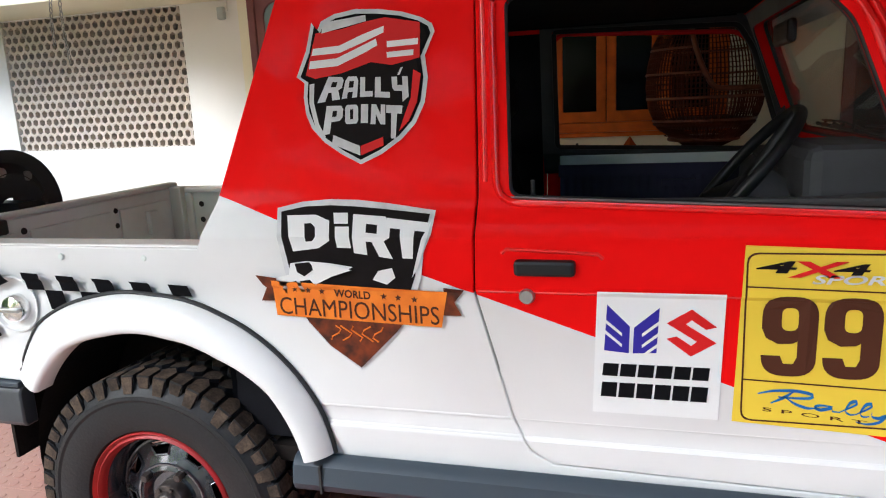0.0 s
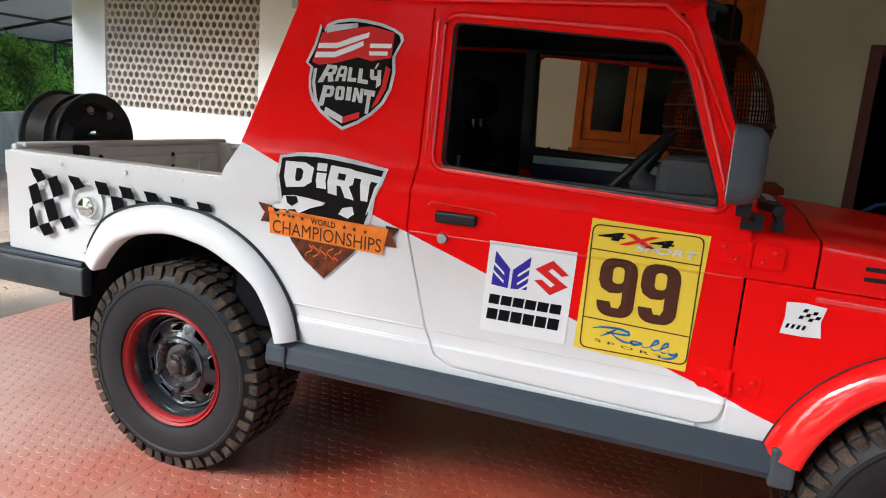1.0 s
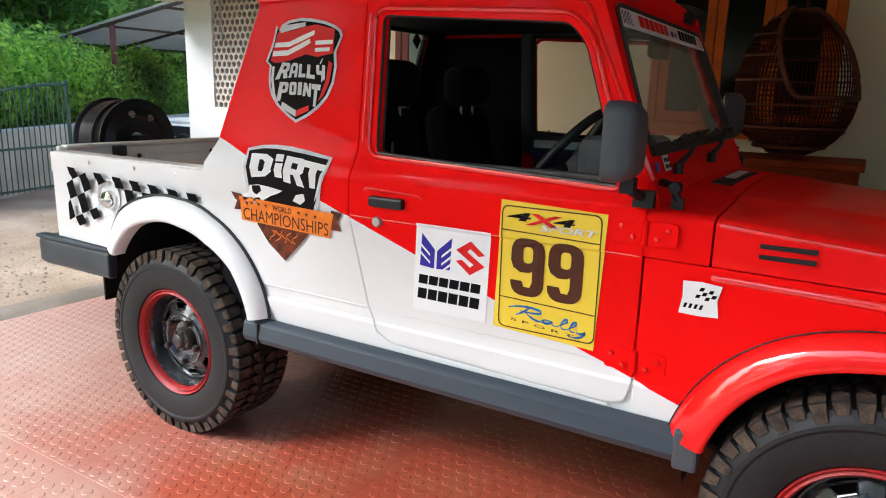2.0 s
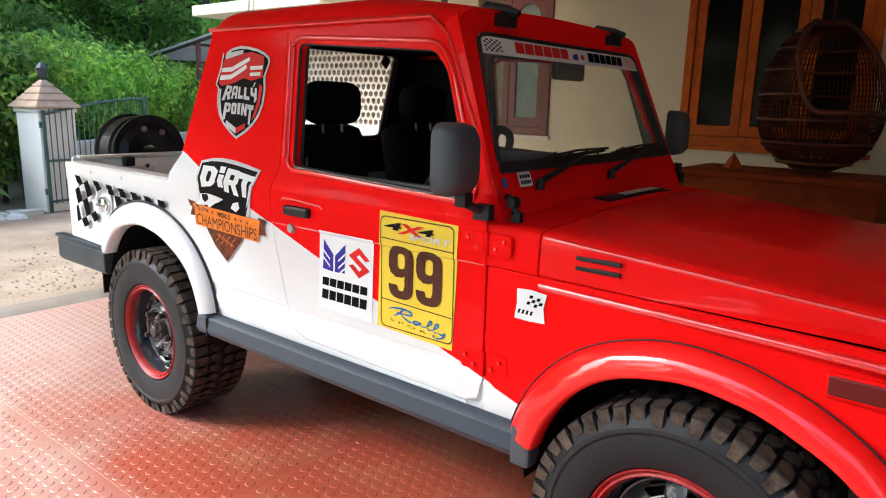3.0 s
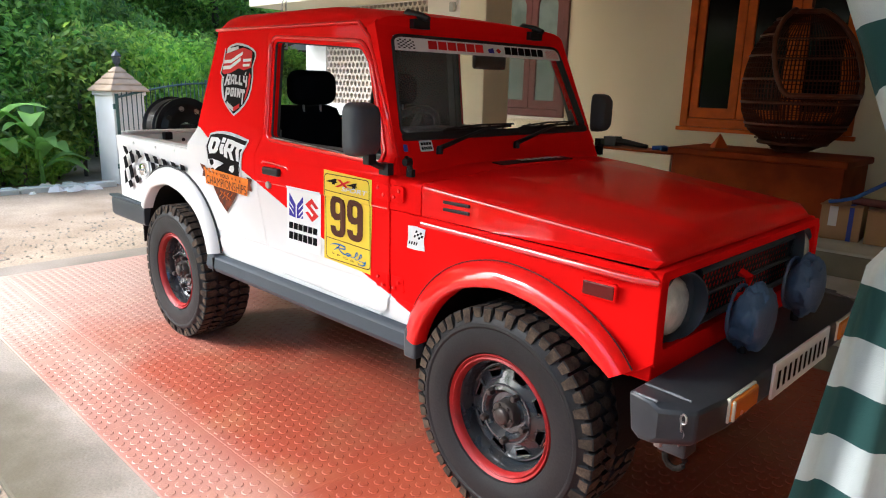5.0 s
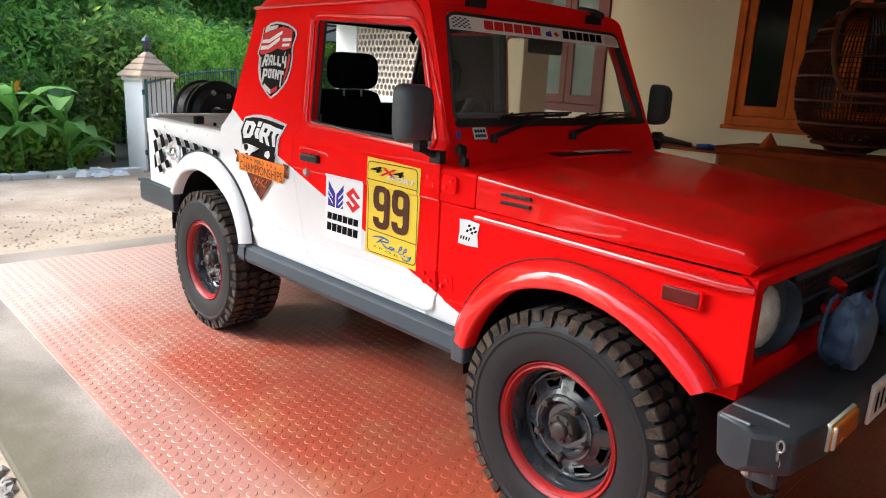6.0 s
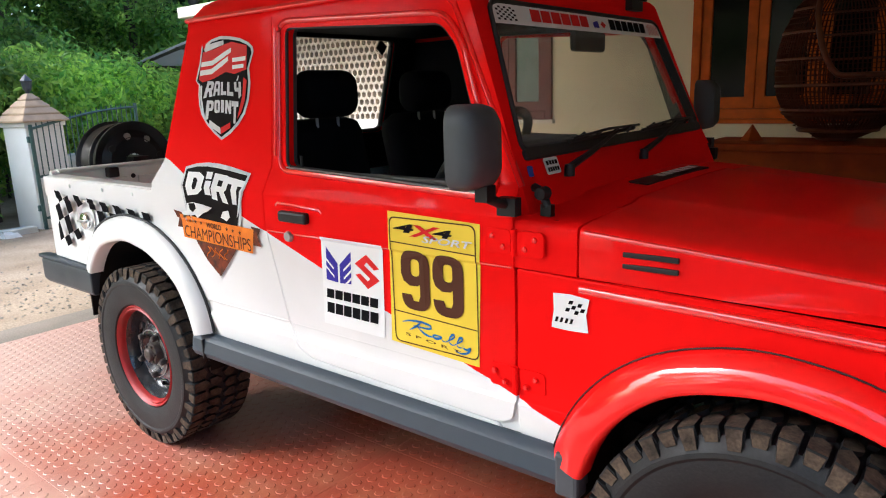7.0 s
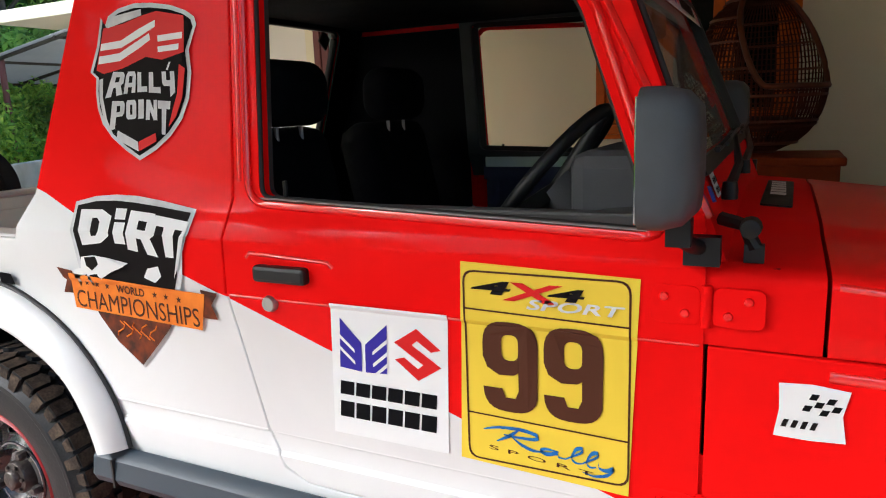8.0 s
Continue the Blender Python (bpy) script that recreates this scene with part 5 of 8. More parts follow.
part("track_rod", bar([(2.62, -0.58, 0.36), (2.62, 0.58, 0.36)], 0.017), UNDER, truck)
part("steering_arm", bar([(2.50, -0.58, 0.36), (2.75, -0.46, 0.42), (2.92, -0.44, 0.45)], 0.025), UNDER, truck)
part("gearbox", boxed(0.9, 1.7, -0.15, 0.15, 0.33, 0.52), UNDER, truck, bevel=0.04)
part("exhaust", bar([(-0.7, 0.22, 0.40), (0.3, 0.2, 0.42), (0.8, 0.22, 0.42)], [0.028, 0.06, 0.028], 10), UNDER, truck, smooth=50)
part("mud_flap", boxed(-0.50, -0.49, -0.73, -0.50, 0.45, 0.72), UNDER, truck)
part("engine_block", boxed(1.95, 2.75, -0.30, 0.30, 0.50, 0.95), UNDER, truck)
part("radiator", boxed(2.70, 2.752, -0.60, 0.60, 0.55, 0.94), UNDER, truck)


# wheels
def wheel_meshes():
    R, W = 0.374, 0.296
    y0 = -W / 2
    tyre = lathed([(0.212, y0 + 0.028), (0.222, y0 + 0.006), (0.240, y0 - 0.002), (0.275, y0 - 0.008), (0.305, y0 - 0.004), (0.312, y0 - 0.008), (0.322, y0 - 0.006), (0.335, y0 + 0.008), (0.352, y0 + 0.014), (0.361, y0 + 0.04), (0.363, 0), (0.361, -y0 - 0.04), (0.352, -y0 - 0.014), (0.335, -y0 - 0.006), (0.29, -y0 + 0.004), (0.24, -y0), (0.212, -y0 - 0.028)], 72)

    def block(pts, r0, r1):
        """A tread block over (angle, along) corners between two radii."""
        lo = [tyre.verts.new((r0 * math.cos(a), h, r0 * math.sin(a))) for a, h in pts]
        ca, ch = sum(a for a, _ in pts) / len(pts), sum(h for _, h in pts) / len(pts)
        hi = [tyre.verts.new((r1 * math.cos(ca + (a - ca) * 0.94), ch + (h - ch) * 0.95, r1 * math.sin(ca + (a - ca) * 0.94))) for a, h in pts]
        tyre.faces.new(hi).material_index = 1
        for k in range(len(pts)):
            tyre.faces.new((lo[k], lo[(k + 1) % len(pts)], hi[(k + 1) % len(pts)], hi[k]))

    n = 48
    for k in range(n):
        a = 2 * math.pi * k / n
        d = 2 * math.pi / n
        for sg in (-1, 1):
            off = 0 if sg < 0 else d * 0.5
            long = 0.0 if k % 2 else 0.012
            block([(a + off, sg * (-y0 - 0.008 + 0 * long)), (a + off + d * 0.80, sg * (-y0 - 0.008)), (a + off + d * 0.86, sg * 0.085), (a + off + d * 0.46, sg * (0.072 - long)), (a + off + d * 0.04, sg * 0.085)], 0.350, R)
            # side lug that wraps over the shoulder
            rl = 0.338 if k % 2 else 0.326
            lo = [(0.350, a + off), (0.350, a + off + d * 0.84), (rl, a + off + d * 0.76), (rl, a + off + d * 0.08)]
            hi = [(R - 0.004, a + off + d * 0.05), (R - 0.004, a + off + d * 0.76), (rl + 0.002, a + off + d * 0.70), (rl + 0.002, a + off + d * 0.12)]
            yo, yi = sg * (-y0 + 0.004), sg * (-y0 - 0.016)
            vi = [tyre.verts.new((r * math.cos(t), yi, r * math.sin(t))) for r, t in lo]
            vo = [tyre.verts.new((r * math.cos(t), yo if r < 0.34 else sg * (-y0 - 0.006), r * math.sin(t))) for r, t in hi]
            tyre.faces.new(vo).material_index = 1
            for q in range(4):
                tyre.faces.new((vi[q], vi[(q + 1) % 4], vo[(q + 1) % 4], vo[q]))
            block([(a + off + d * 0.1, sg * 0.012), (a + off + d * 0.52, sg * 0.004), (a + off + d * 0.86, sg * 0.030), (a + off + d * 0.80, sg * 0.066), (a + off + d * 0.36, sg * 0.060), (a + off + d * 0.02, sg * 0.040)], 0.354, R)
    t_me = mesh_of("tyre", tyre, [RUBBER, TREAD], 32)
    red = mesh_of("rim_ring", lathed([(0.205, y0 + 0.018), (0.213, y0 + 0.008), (0.217, y0 + 0.014), (0.217, y0 + 0.03), (0.200, y0 + 0.036), (0.193, y0 + 0.042), (0.189, y0 + 0.040), (0.191, y0 + 0.030), (0.193, y0 + 0.020), (0.199, y0 + 0.012)], 64, closed=True), RIM_RED, 40)
    dish = bmesh.new()
    lathe(dish, [(0.192, y0 + 0.036), (0.186, y0 + 0.048), (0.181, y0 + 0.060), (0.176, y0 + 0.09), (0.170, y0 + 0.11), (0.176, y0 + 0.15)], 64)
    # disc with eight openings: sectors between radii 0.105 and 0.172
    for k in range(64):
        a0, a1 = 2 * math.pi * k / 64, 2 * math.pi * (k + 1) / 64
        opening = (k % 8) in (2, 3, 4, 5)

        def q(r, h, a):
            return dish.verts.new((r * math.cos(a), y0 + h, r * math.sin(a)))

        bands = [(0.172, 0.105, 0.158, 0.090), (0.158, 0.090, 0.120, 0.078), (0.120, 0.078, 0.102, 0.066), (0.102, 0.066, 0.085, 0.058), (0.085, 0.058, 0.070, 0.080), (0.070, 0.080, 0.045, 0.082)]
        for j, (r0, h0, r1, h1) in enumerate(bands):
            if opening and j == 1:
                continue
            dish.faces.new((q(r0, h0, a0), q(r0, h0, a1), q(r1, h1, a1), q(r1, h1, a0)))
    for r, h in ((0.166, 0.094), (0.100, 0.064)):
        lathe(dish, [(r + 0.005 * math.cos(q * math.pi / 3), y0 + h + 0.005 * math.sin(q * math.pi / 3)) for q in range(6)], 48, closed=True)
    for k in range(8):
        a, w = 2 * math.pi * (k + 0.5) / 8, 0.22
        tube(dish, [(r * math.cos(a + d), y0 + h, r * math.sin(a + d)) for r, h, d in ((0.154, 0.087, -w), (0.154, 0.087, w), (0.124, 0.078, w * 0.8), (0.124, 0.078, -w * 0.8))], 0.0045, 6, True)
    bmesh.ops.remove_doubles(dish, verts=dish.verts, dist=0.0005)
    d_me = mesh_of("rim_disc", dish, RIM_DARK, 40)
    hub = bmesh.new()
    lathe(hub, [(0.050, y0 + 0.082), (0.048, y0 + 0.052), (0.044, y0 + 0.046), (0.030, y0 + 0.044), (0.027, y0 + 0.030), (0.022, y0 + 0.026), (0, y0 + 0.025)], 28)
    for k in range(6):
        a = 2 * math.pi * k / 6 + 0.3
        lathe(hub, [(0.006, y0 + 0.050), (0.006, y0 + 0.038), (0, y0 + 0.036)], 6, at=(0.037 * math.cos(a), 0, 0.037 * math.sin(a)))
    h_me = mesh_of("hub", hub, HUB_RUST, 40)
    nut = lathed([(0.0, -0.026), (0.010, -0.024), (0.0135, -0.016), (0.0135, 0.0)], 6)
    n_me = mesh_of("wheel_nut", nut, HUB_RUST)
    drum = mesh_of("brake_drum", lathed([(0, y0 + 0.12), (0.13, y0 + 0.12), (0.14, y0 + 0.14), (0.14, y0 + 0.2)], 32), UNDER, 40)
    return t_me, red, d_me, h_me, n_me, drum


WM = wheel_meshes()
for cx in (0.0, 2.375):
    for s in (-1, 1):
        w = new("wheel", WM[0])
        w.name = "wheel"
        w.parent = truck
        w.matrix_local = pose(cx, s * 0.636, 0.372, 0, 31 * cx + 11, 0 if s < 0 else 180)
        tagged(w, "muddy off-road tyre on a dark rim with red edge")
        part("rim_ring", WM[1], None, w, "red painted rim edge")
        rim = part("rim", WM[2], None, w, "dark steel rim")
        part("hub", WM[3], None, w, "rusty hub")
        part("brake_drum", WM[5], None, w)
        for k in range(5):
            a = 2 * math.pi * k / 5
            nt_ob = part("wheel_nut", WM[4], None, w)
            nt_ob.location = (0.088 * math.cos(a), -0.148 + 0.058, 0.088 * math.sin(a))

# ---- stickers on the right flank ----
P1, P2, P3, P4, P5 = (side(-1, 0.0046 + 0.0012 * k) for k in range(5))


def grow(poly, d):
    """Shift an outline towards its middle by d."""
    c = Vector((sum(a for a, _ in poly) / len(poly), sum(b for _, b in poly) / len(poly)))
    return [tuple(Vector(p) + (c - Vector(p)).normalized() * d) for p in poly]


def fine(poly, n=5):
    """Extra points along the sides, so that a sticker follows the panel."""
    out = []
    for i, p in enumerate(poly):
        q = poly[(i + 1) % len(poly)]
        out += [(p[0] + (q[0] - p[0]) * k / n, p[1] + (q[1] - p[1]) * k / n) for k in range(n)]
    return out


def each(name, polys, place, material, parent):
    """One part for each outline."""
    for poly in polys:
        part(name, lay([poly], place), material, parent)


# angular letters: an outline and its counters in a unit cell
GLYPHS = {
    "R": [[(0, 0), (0, 1), (0.86, 1), (1, 0.86), (1, 0.52), (0.84, 0.42), (1.04, 0), (0.68, 0), (0.52, 0.36), (0.36, 0.36), (0.36, 0)], [(0.36, 0.58), (0.36, 0.79), (0.66, 0.79), (0.66, 0.58)]],
    "A": [[(0, 0), (0.02, 0.8), (0.18, 1), (0.84, 1), (1, 0.82), (1, 0), (0.68, 0), (0.68, 0.28), (0.34, 0.28), (0.34, 0)], [(0.34, 0.48), (0.34, 0.79), (0.68, 0.79), (0.68, 0.48)]],
    "L": [[(0, 0), (0, 1), (0.40, 1), (0.40, 0.28), (1, 0.28), (1, 0)]],
    "Y": [[(0, 1), (0.34, 1), (0.34, 0.62), (0.66, 0.62), (0.66, 1), (1, 1), (1, 0.12), (0.60, -0.12), (0.60, 0.36), (0.14, 0.36), (0, 0.5)]],
    "P": [[(0, 0), (0, 1), (0.86, 1), (1, 0.88), (1, 0.54), (0.86, 0.42), (0.40, 0.42), (0.40, 0)], [(0.40, 0.60), (0.40, 0.82), (0.66, 0.82), (0.66, 0.60)]],
    "O": [[(0, 0.14), (0, 0.86), (0.14, 1), (0.86, 1), (1, 0.86), (1, 0.14), (0.86, 0), (0.14, 0)], [(0.38, 0.24), (0.38, 0.76), (0.62, 0.76), (0.62, 0.24)]],
    "I": [[(0, 0), (0, 1), (1, 1), (1, 0)]],
    "N": [[(0, 0), (0, 1), (0.34, 1), (0.68, 0.5), (0.68, 1), (1, 1), (1, 0), (0.68, 0), (0.34, 0.5), (0.34, 0)]],
    "T": [[(0, 1), (1, 1), (1, 0.76), (0.70, 0.76), (0.70, 0), (0.32, 0), (0.32, 0.76), (0, 0.76)]],
    "D": [[(0, 0), (0, 1), (0.68, 1), (1, 0.80), (1, 0.20), (0.68, 0)], [(0.40, 0.24), (0.40, 0.76), (0.56, 0.76), (0.66, 0.64), (0.66, 0.36), (0.56, 0.24)]],
}


def letter(glyph, corners, place, material, parent, name):
    """One letter stretched into the four corners (foot left, foot right, top right, top left)."""
    (ax, az), (bx, bz), (cx, cz), (dx, dz) = corners

    def at(u, v):
        return ((ax * (1 - u) + bx * u) * (1 - v) + (dx * (1 - u) + cx * u) * v, (az * (1 - u) + bz * u) * (1 - v) + (dz * (1 - u) + cz * u) * v)

    outer, *holes = [[at(u, v) for u, v in loop] for loop in GLYPHS[glyph]]
    part(name, sheet(outer, holes, (1.094, 1.102, 1.14, 1.18), place), material, parent)


# shield-shaped rally emblem high on the cab side
em = [(0.496, 1.576), (0.48, 1.514), (0.455, 1.458), (0.474, 1.444), (0.471, 1.411), (0.475, 1.375), (0.489, 1.342), (0.519, 1.31), (0.561, 1.282), (0.606, 1.259), (0.657, 1.281), (0.703, 1.311), (0.737, 1.345), (0.759, 1.389), (0.767, 1.441), (0.761, 1.488), (0.784, 1.538), (0.778, 1.554), (0.755, 1.568), (0.712, 1.583), (0.656, 1.593), (0.603, 1.597), (0.552, 1.59), (0.52, 1.577), (0.509, 1.557)]
emblem = part("emblem_sticker", lay([em], P1), D_SILVER, truck, "silver-edged shield sticker reading rally point")
part("dark_edge", lay([grow(em, 0.010)], P2), D_BLACK, emblem)
part("emblem_field", lay([grow(em, 0.020)], P3), D_GREY, emblem)
part("red_flag", lay([[(0.507, 1.551), (0.57, 1.556), (0.633, 1.569), (0.673, 1.574), (0.752, 1.558), (0.752, 1.535), (0.75, 1.484), (0.686, 1.472), (0.638, 1.481), (0.567, 1.461), (0.503, 1.452), (0.480, 1.461), (0.489, 1.492)]], P4), D_RED, emblem)
each("white_stripe", [[(0.5, 1.518), (0.564, 1.521), (0.619, 1.541), (0.67, 1.556), (0.669, 1.542), (0.62, 1.524), (0.564, 1.505), (0.496, 1.503)], [(0.492, 1.491), (0.557, 1.494), (0.62, 1.518), (0.651, 1.530), (0.654, 1.516), (0.621, 1.501), (0.558, 1.477), (0.488, 1.474)], [(0.676, 1.523), (0.748, 1.525), (0.747, 1.512), (0.676, 1.510)], [(0.675, 1.500), (0.737, 1.502), (0.736, 1.490), (0.676, 1.488)]], P5, D_WHITE, emblem)
part("grey_block", lay([[(0.525, 1.573), (0.628, 1.582), (0.629, 1.569), (0.522, 1.55)]], P5), D_SILVER, emblem)
part("red_edge", lay([[(0.752, 1.45), (0.742, 1.39), (0.722, 1.35), (0.700, 1.33), (0.712, 1.362), (0.728, 1.40), (0.735, 1.46)]], P4), D_RED, emblem)
for g, box4 in (("R", ((0.506, 1.398), (0.560, 1.404), (0.574, 1.452), (0.536, 1.455))), ("A", ((0.566, 1.405), (0.603, 1.407), (0.608, 1.452), (0.578, 1.453))), ("L", ((0.610, 1.407), (0.640, 1.407), (0.641, 1.448), (0.612, 1.450))), ("L", ((0.645, 1.405), (0.681, 1.402), (0.679, 1.447), (0.647, 1.448))), ("Y", ((0.687, 1.400), (0.724, 1.397), (0.722, 1.446), (0.685, 1.447)))):
    letter(g, box4, P5, D_SILVER, emblem, "rally_letter")
part("letter_accent", lay([[(0.704, 1.450), (0.712, 1.466), (0.707, 1.466), (0.698, 1.450)]], P5), D_SILVER, emblem)
for g, box4 in (("P", ((0.516, 1.326), (0.562, 1.334), (0.570, 1.390), (0.529, 1.391))), ("O", ((0.572, 1.349), (0.604, 1.350), (0.605, 1.391), (0.574, 1.391))), ("I", ((0.610, 1.350), (0.627, 1.350), (0.629, 1.391), (0.612, 1.391))), ("N", ((0.633, 1.347), (0.668, 1.345), (0.669, 1.388), (0.637, 1.390))), ("T", ((0.671, 1.316), (0.700, 1.312), (0.709, 1.384), (0.671, 1.387)))):
    letter(g, box4, P5, D_SILVER, emblem, "point_letter")
part("grey_edge", lay([[(0.488, 1.440), (0.500, 1.442), (0.497, 1.400), (0.508, 1.352), (0.524, 1.322), (0.516, 1.318), (0.498, 1.348), (0.486, 1.398)]], P4), D_SILVER, emblem)
part("silver_bar", lay([[(0.543, 1.326), (0.606, 1.300), (0.607, 1.279), (0.539, 1.306)]], P5), D_SILVER, emblem)
part("red_bar", lay([[(0.608, 1.300), (0.662, 1.318), (0.663, 1.300), (0.608, 1.279)]], P5), D_RED, emblem)

# torn shield sticker with an orange ribbon
sh = [(0.397, 1.164), (0.458, 1.177), (0.526, 1.182), (0.595, 1.18), (0.672, 1.172), (0.782, 1.157), (0.776, 1.108), (0.758, 1.068), (0.75, 1.012), (0.726, 0.948), (0.689, 0.882), (0.592, 0.786), (0.517, 0.838), (0.466, 0.896), (0.433, 0.959), (0.419, 1.02), (0.407, 1.096)]
shield_st = part("shield_sticker", lay([sh], P1), D_SILVER, truck, "torn shield sticker with an orange ribbon reading world championships")
part("shield_field", lay([grow(sh, 0.014)], P2), D_GREY, shield_st)
part("ember_field", lay([[(0.455, 0.920), (0.716, 0.920), (0.686, 0.884), (0.592, 0.792), (0.519, 0.842), (0.469, 0.898)]], P3), D_EMBER, shield_st)
for g, box4 in (("D", ((0.446, 1.068), (0.540, 1.080), (0.532, 1.150), (0.426, 1.148))), ("I", ((0.556, 1.078), (0.590, 1.077), (0.583, 1.124), (0.549, 1.124))), ("I", ((0.546, 1.130), (0.580, 1.130), (0.576, 1.153), (0.541, 1.153))), ("R", ((0.596, 1.066), (0.684, 1.054), (0.680, 1.144), (0.590, 1.150))), ("T", ((0.690, 1.056), (0.752, 1.054), (0.770, 1.132), (0.672, 1.142)))):
    letter(g, box4, P3, D_WHITE, shield_st, "dirt_letter")
each("torn_patch", [[(0.4, 1.006), (0.43, 1.013), (0.436, 1.040), (0.477, 1.046), (0.533, 1.042), (0.591, 1.034), (0.557, 1.018), (0.503, 1.004), (0.496, 0.988), (0.482, 1.002), (0.457, 0.998), (0.466, 0.972), (0.455, 0.972), (0.448, 0.999), (0.423, 0.993), (0.419, 0.964), (0.407, 0.98)], [(0.637, 1.005), (0.651, 1.026), (0.684, 1.033), (0.691, 1.011), (0.67, 0.995)], [(0.755, 1.098), (0.776, 1.139), (0.768, 1.1), (0.744, 1.035), (0.729, 1.01)]], P4, D_WHITE, shield_st)
curl = bmesh.new()
tip = [curl.verts.new(side(-1, d)(a, b)) for a, b, d in ((0.485, 1.046, 0.009), (0.540, 1.042, 0.016), (0.594, 1.030, 0.024), (0.540, 1.012, 0.014), (0.498, 0.992, 0.009))]
curl.faces.new(tip)
part("curled_paper", curl, D_WHITE, shield_st, "white torn paper curling off the sticker")
part("curled_patch", lay([[(0.448, 1.040), (0.485, 1.044), (0.497, 1.028), (0.470, 1.010), (0.452, 1.020)]], P5), D_GREY, shield_st)
each("ribbon_tail", [[(0.342, 1.010), (0.396, 1.004), (0.401, 0.948), (0.350, 0.947), (0.366, 0.979)], [(0.846, 0.986), (0.800, 0.990), (0.796, 0.926), (0.838, 0.926), (0.822, 0.956)]], P3, D_EMBER, shield_st)
ribbon = part("ribbon", lay([[(0.382, 0.998), (0.807, 0.980), (0.791, 0.898), (0.388, 0.913)]], P4), D_ORANGE, shield_st, "orange ribbon")
part("big_letters", text_mesh("CHAMPIONSHIPS", 0.398, 0.787, 0.917, 0.959, P5, slope=-0.034), None, ribbon).data.materials.append(D_BROWN)
part("small_letters", text_mesh("WORLD", 0.538, 0.627, 0.962, 0.981, P5, slope=-0.05, weight=0.024), None, ribbon).data.materials.append(D_BROWN)
each("star", [[(x + (0.0085 if k % 2 == 0 else 0.0036) * math.sin(k * math.pi / 5), z + (0.0085 if k % 2 == 0 else 0.0036) * math.cos(k * math.pi / 5)) for k in range(10)] for x, z in ((0.440, 0.978), (0.474, 0.976), (0.508, 0.974), (0.659, 0.966), (0.693, 0.964), (0.731, 0.961))], P5, D_BROWN, ribbon)
for k in range(5):
    em_l = bar([P4(0.535 + 0.026 * k + 0.014 * math.sin(k * 5 + j * 1.3), 0.893 - 0.009 * j) for j in range(5)], 0.0020, 4)
    part("ember_line", em_l, D_ORANGE, shield_st)

# white square sticker with a blue and a red mark over two dark words
sq = part("square_sticker", lay([fine([(1.118, 0.722), (1.370, 0.722), (1.378, 0.990), (1.128, 0.990)])], P1), D_WHITE, truck, "white square sticker with blue and red marks")
wing = [[(1.148, 0.962), (1.194, 0.916), (1.192, 0.858), (1.142, 0.862)], [(1.252, 0.958), (1.202, 0.914), (1.200, 0.858), (1.247, 0.861)]]
each("blue_wing", wing, P2, D_BLUE, sq)
each("wing_slit", [[(1.143, z), (1.178, z - 0.030), (1.178, z - 0.037), (1.143, z - 0.008)] for z in (0.932, 0.908)] + [[(1.251, z), (1.218, z - 0.028), (1.218, z - 0.035), (1.251, z - 0.008)] for z in (0.930, 0.906, 0.884)], P3, D_WHITE, sq)
part("red_mark", lay([[(1.266, 0.926), (1.314, 0.957), (1.362, 0.921), (1.342, 0.915), (1.314, 0.934), (1.303, 0.925), (1.362, 0.888), (1.314, 0.857), (1.266, 0.893), (1.286, 0.899), (1.314, 0.880), (1.325, 0.889)]], P2), D_RED, sq)
each("dark_bar", bars(1.138, 1.353, 0.806, 0.834, 6, 0.12, 0.003) + bars(1.135, 1.351, 0.759, 0.792, 6, 0.12, 0.003), P2, D_BLACK, sq)

# yellow start-number sticker
ye = part("number_sticker", lay([fine([(1.396, 0.722), (1.696, 0.710), (1.710, 1.080), (1.408, 1.090)])], P1), D_YELLOW, truck, "yellow rally sticker with start number 99")


def rim_line(x0, x1, z0, z1, w):
    o = round_poly([(x0, z0), (x1, z0), (x1, z1), (x0, z1)], 0.022, 4)
    i = round_poly([(x0 + w, z0 + w), (x1 - w, z0 + w), (x1 - w, z1 - w), (x0 + w, z1 - w)], 0.020, 4)
    n = len(o)
    return [[o[k], o[(k + 1) % n], i[(k + 1) % n], i[k]] for k in range(n)]


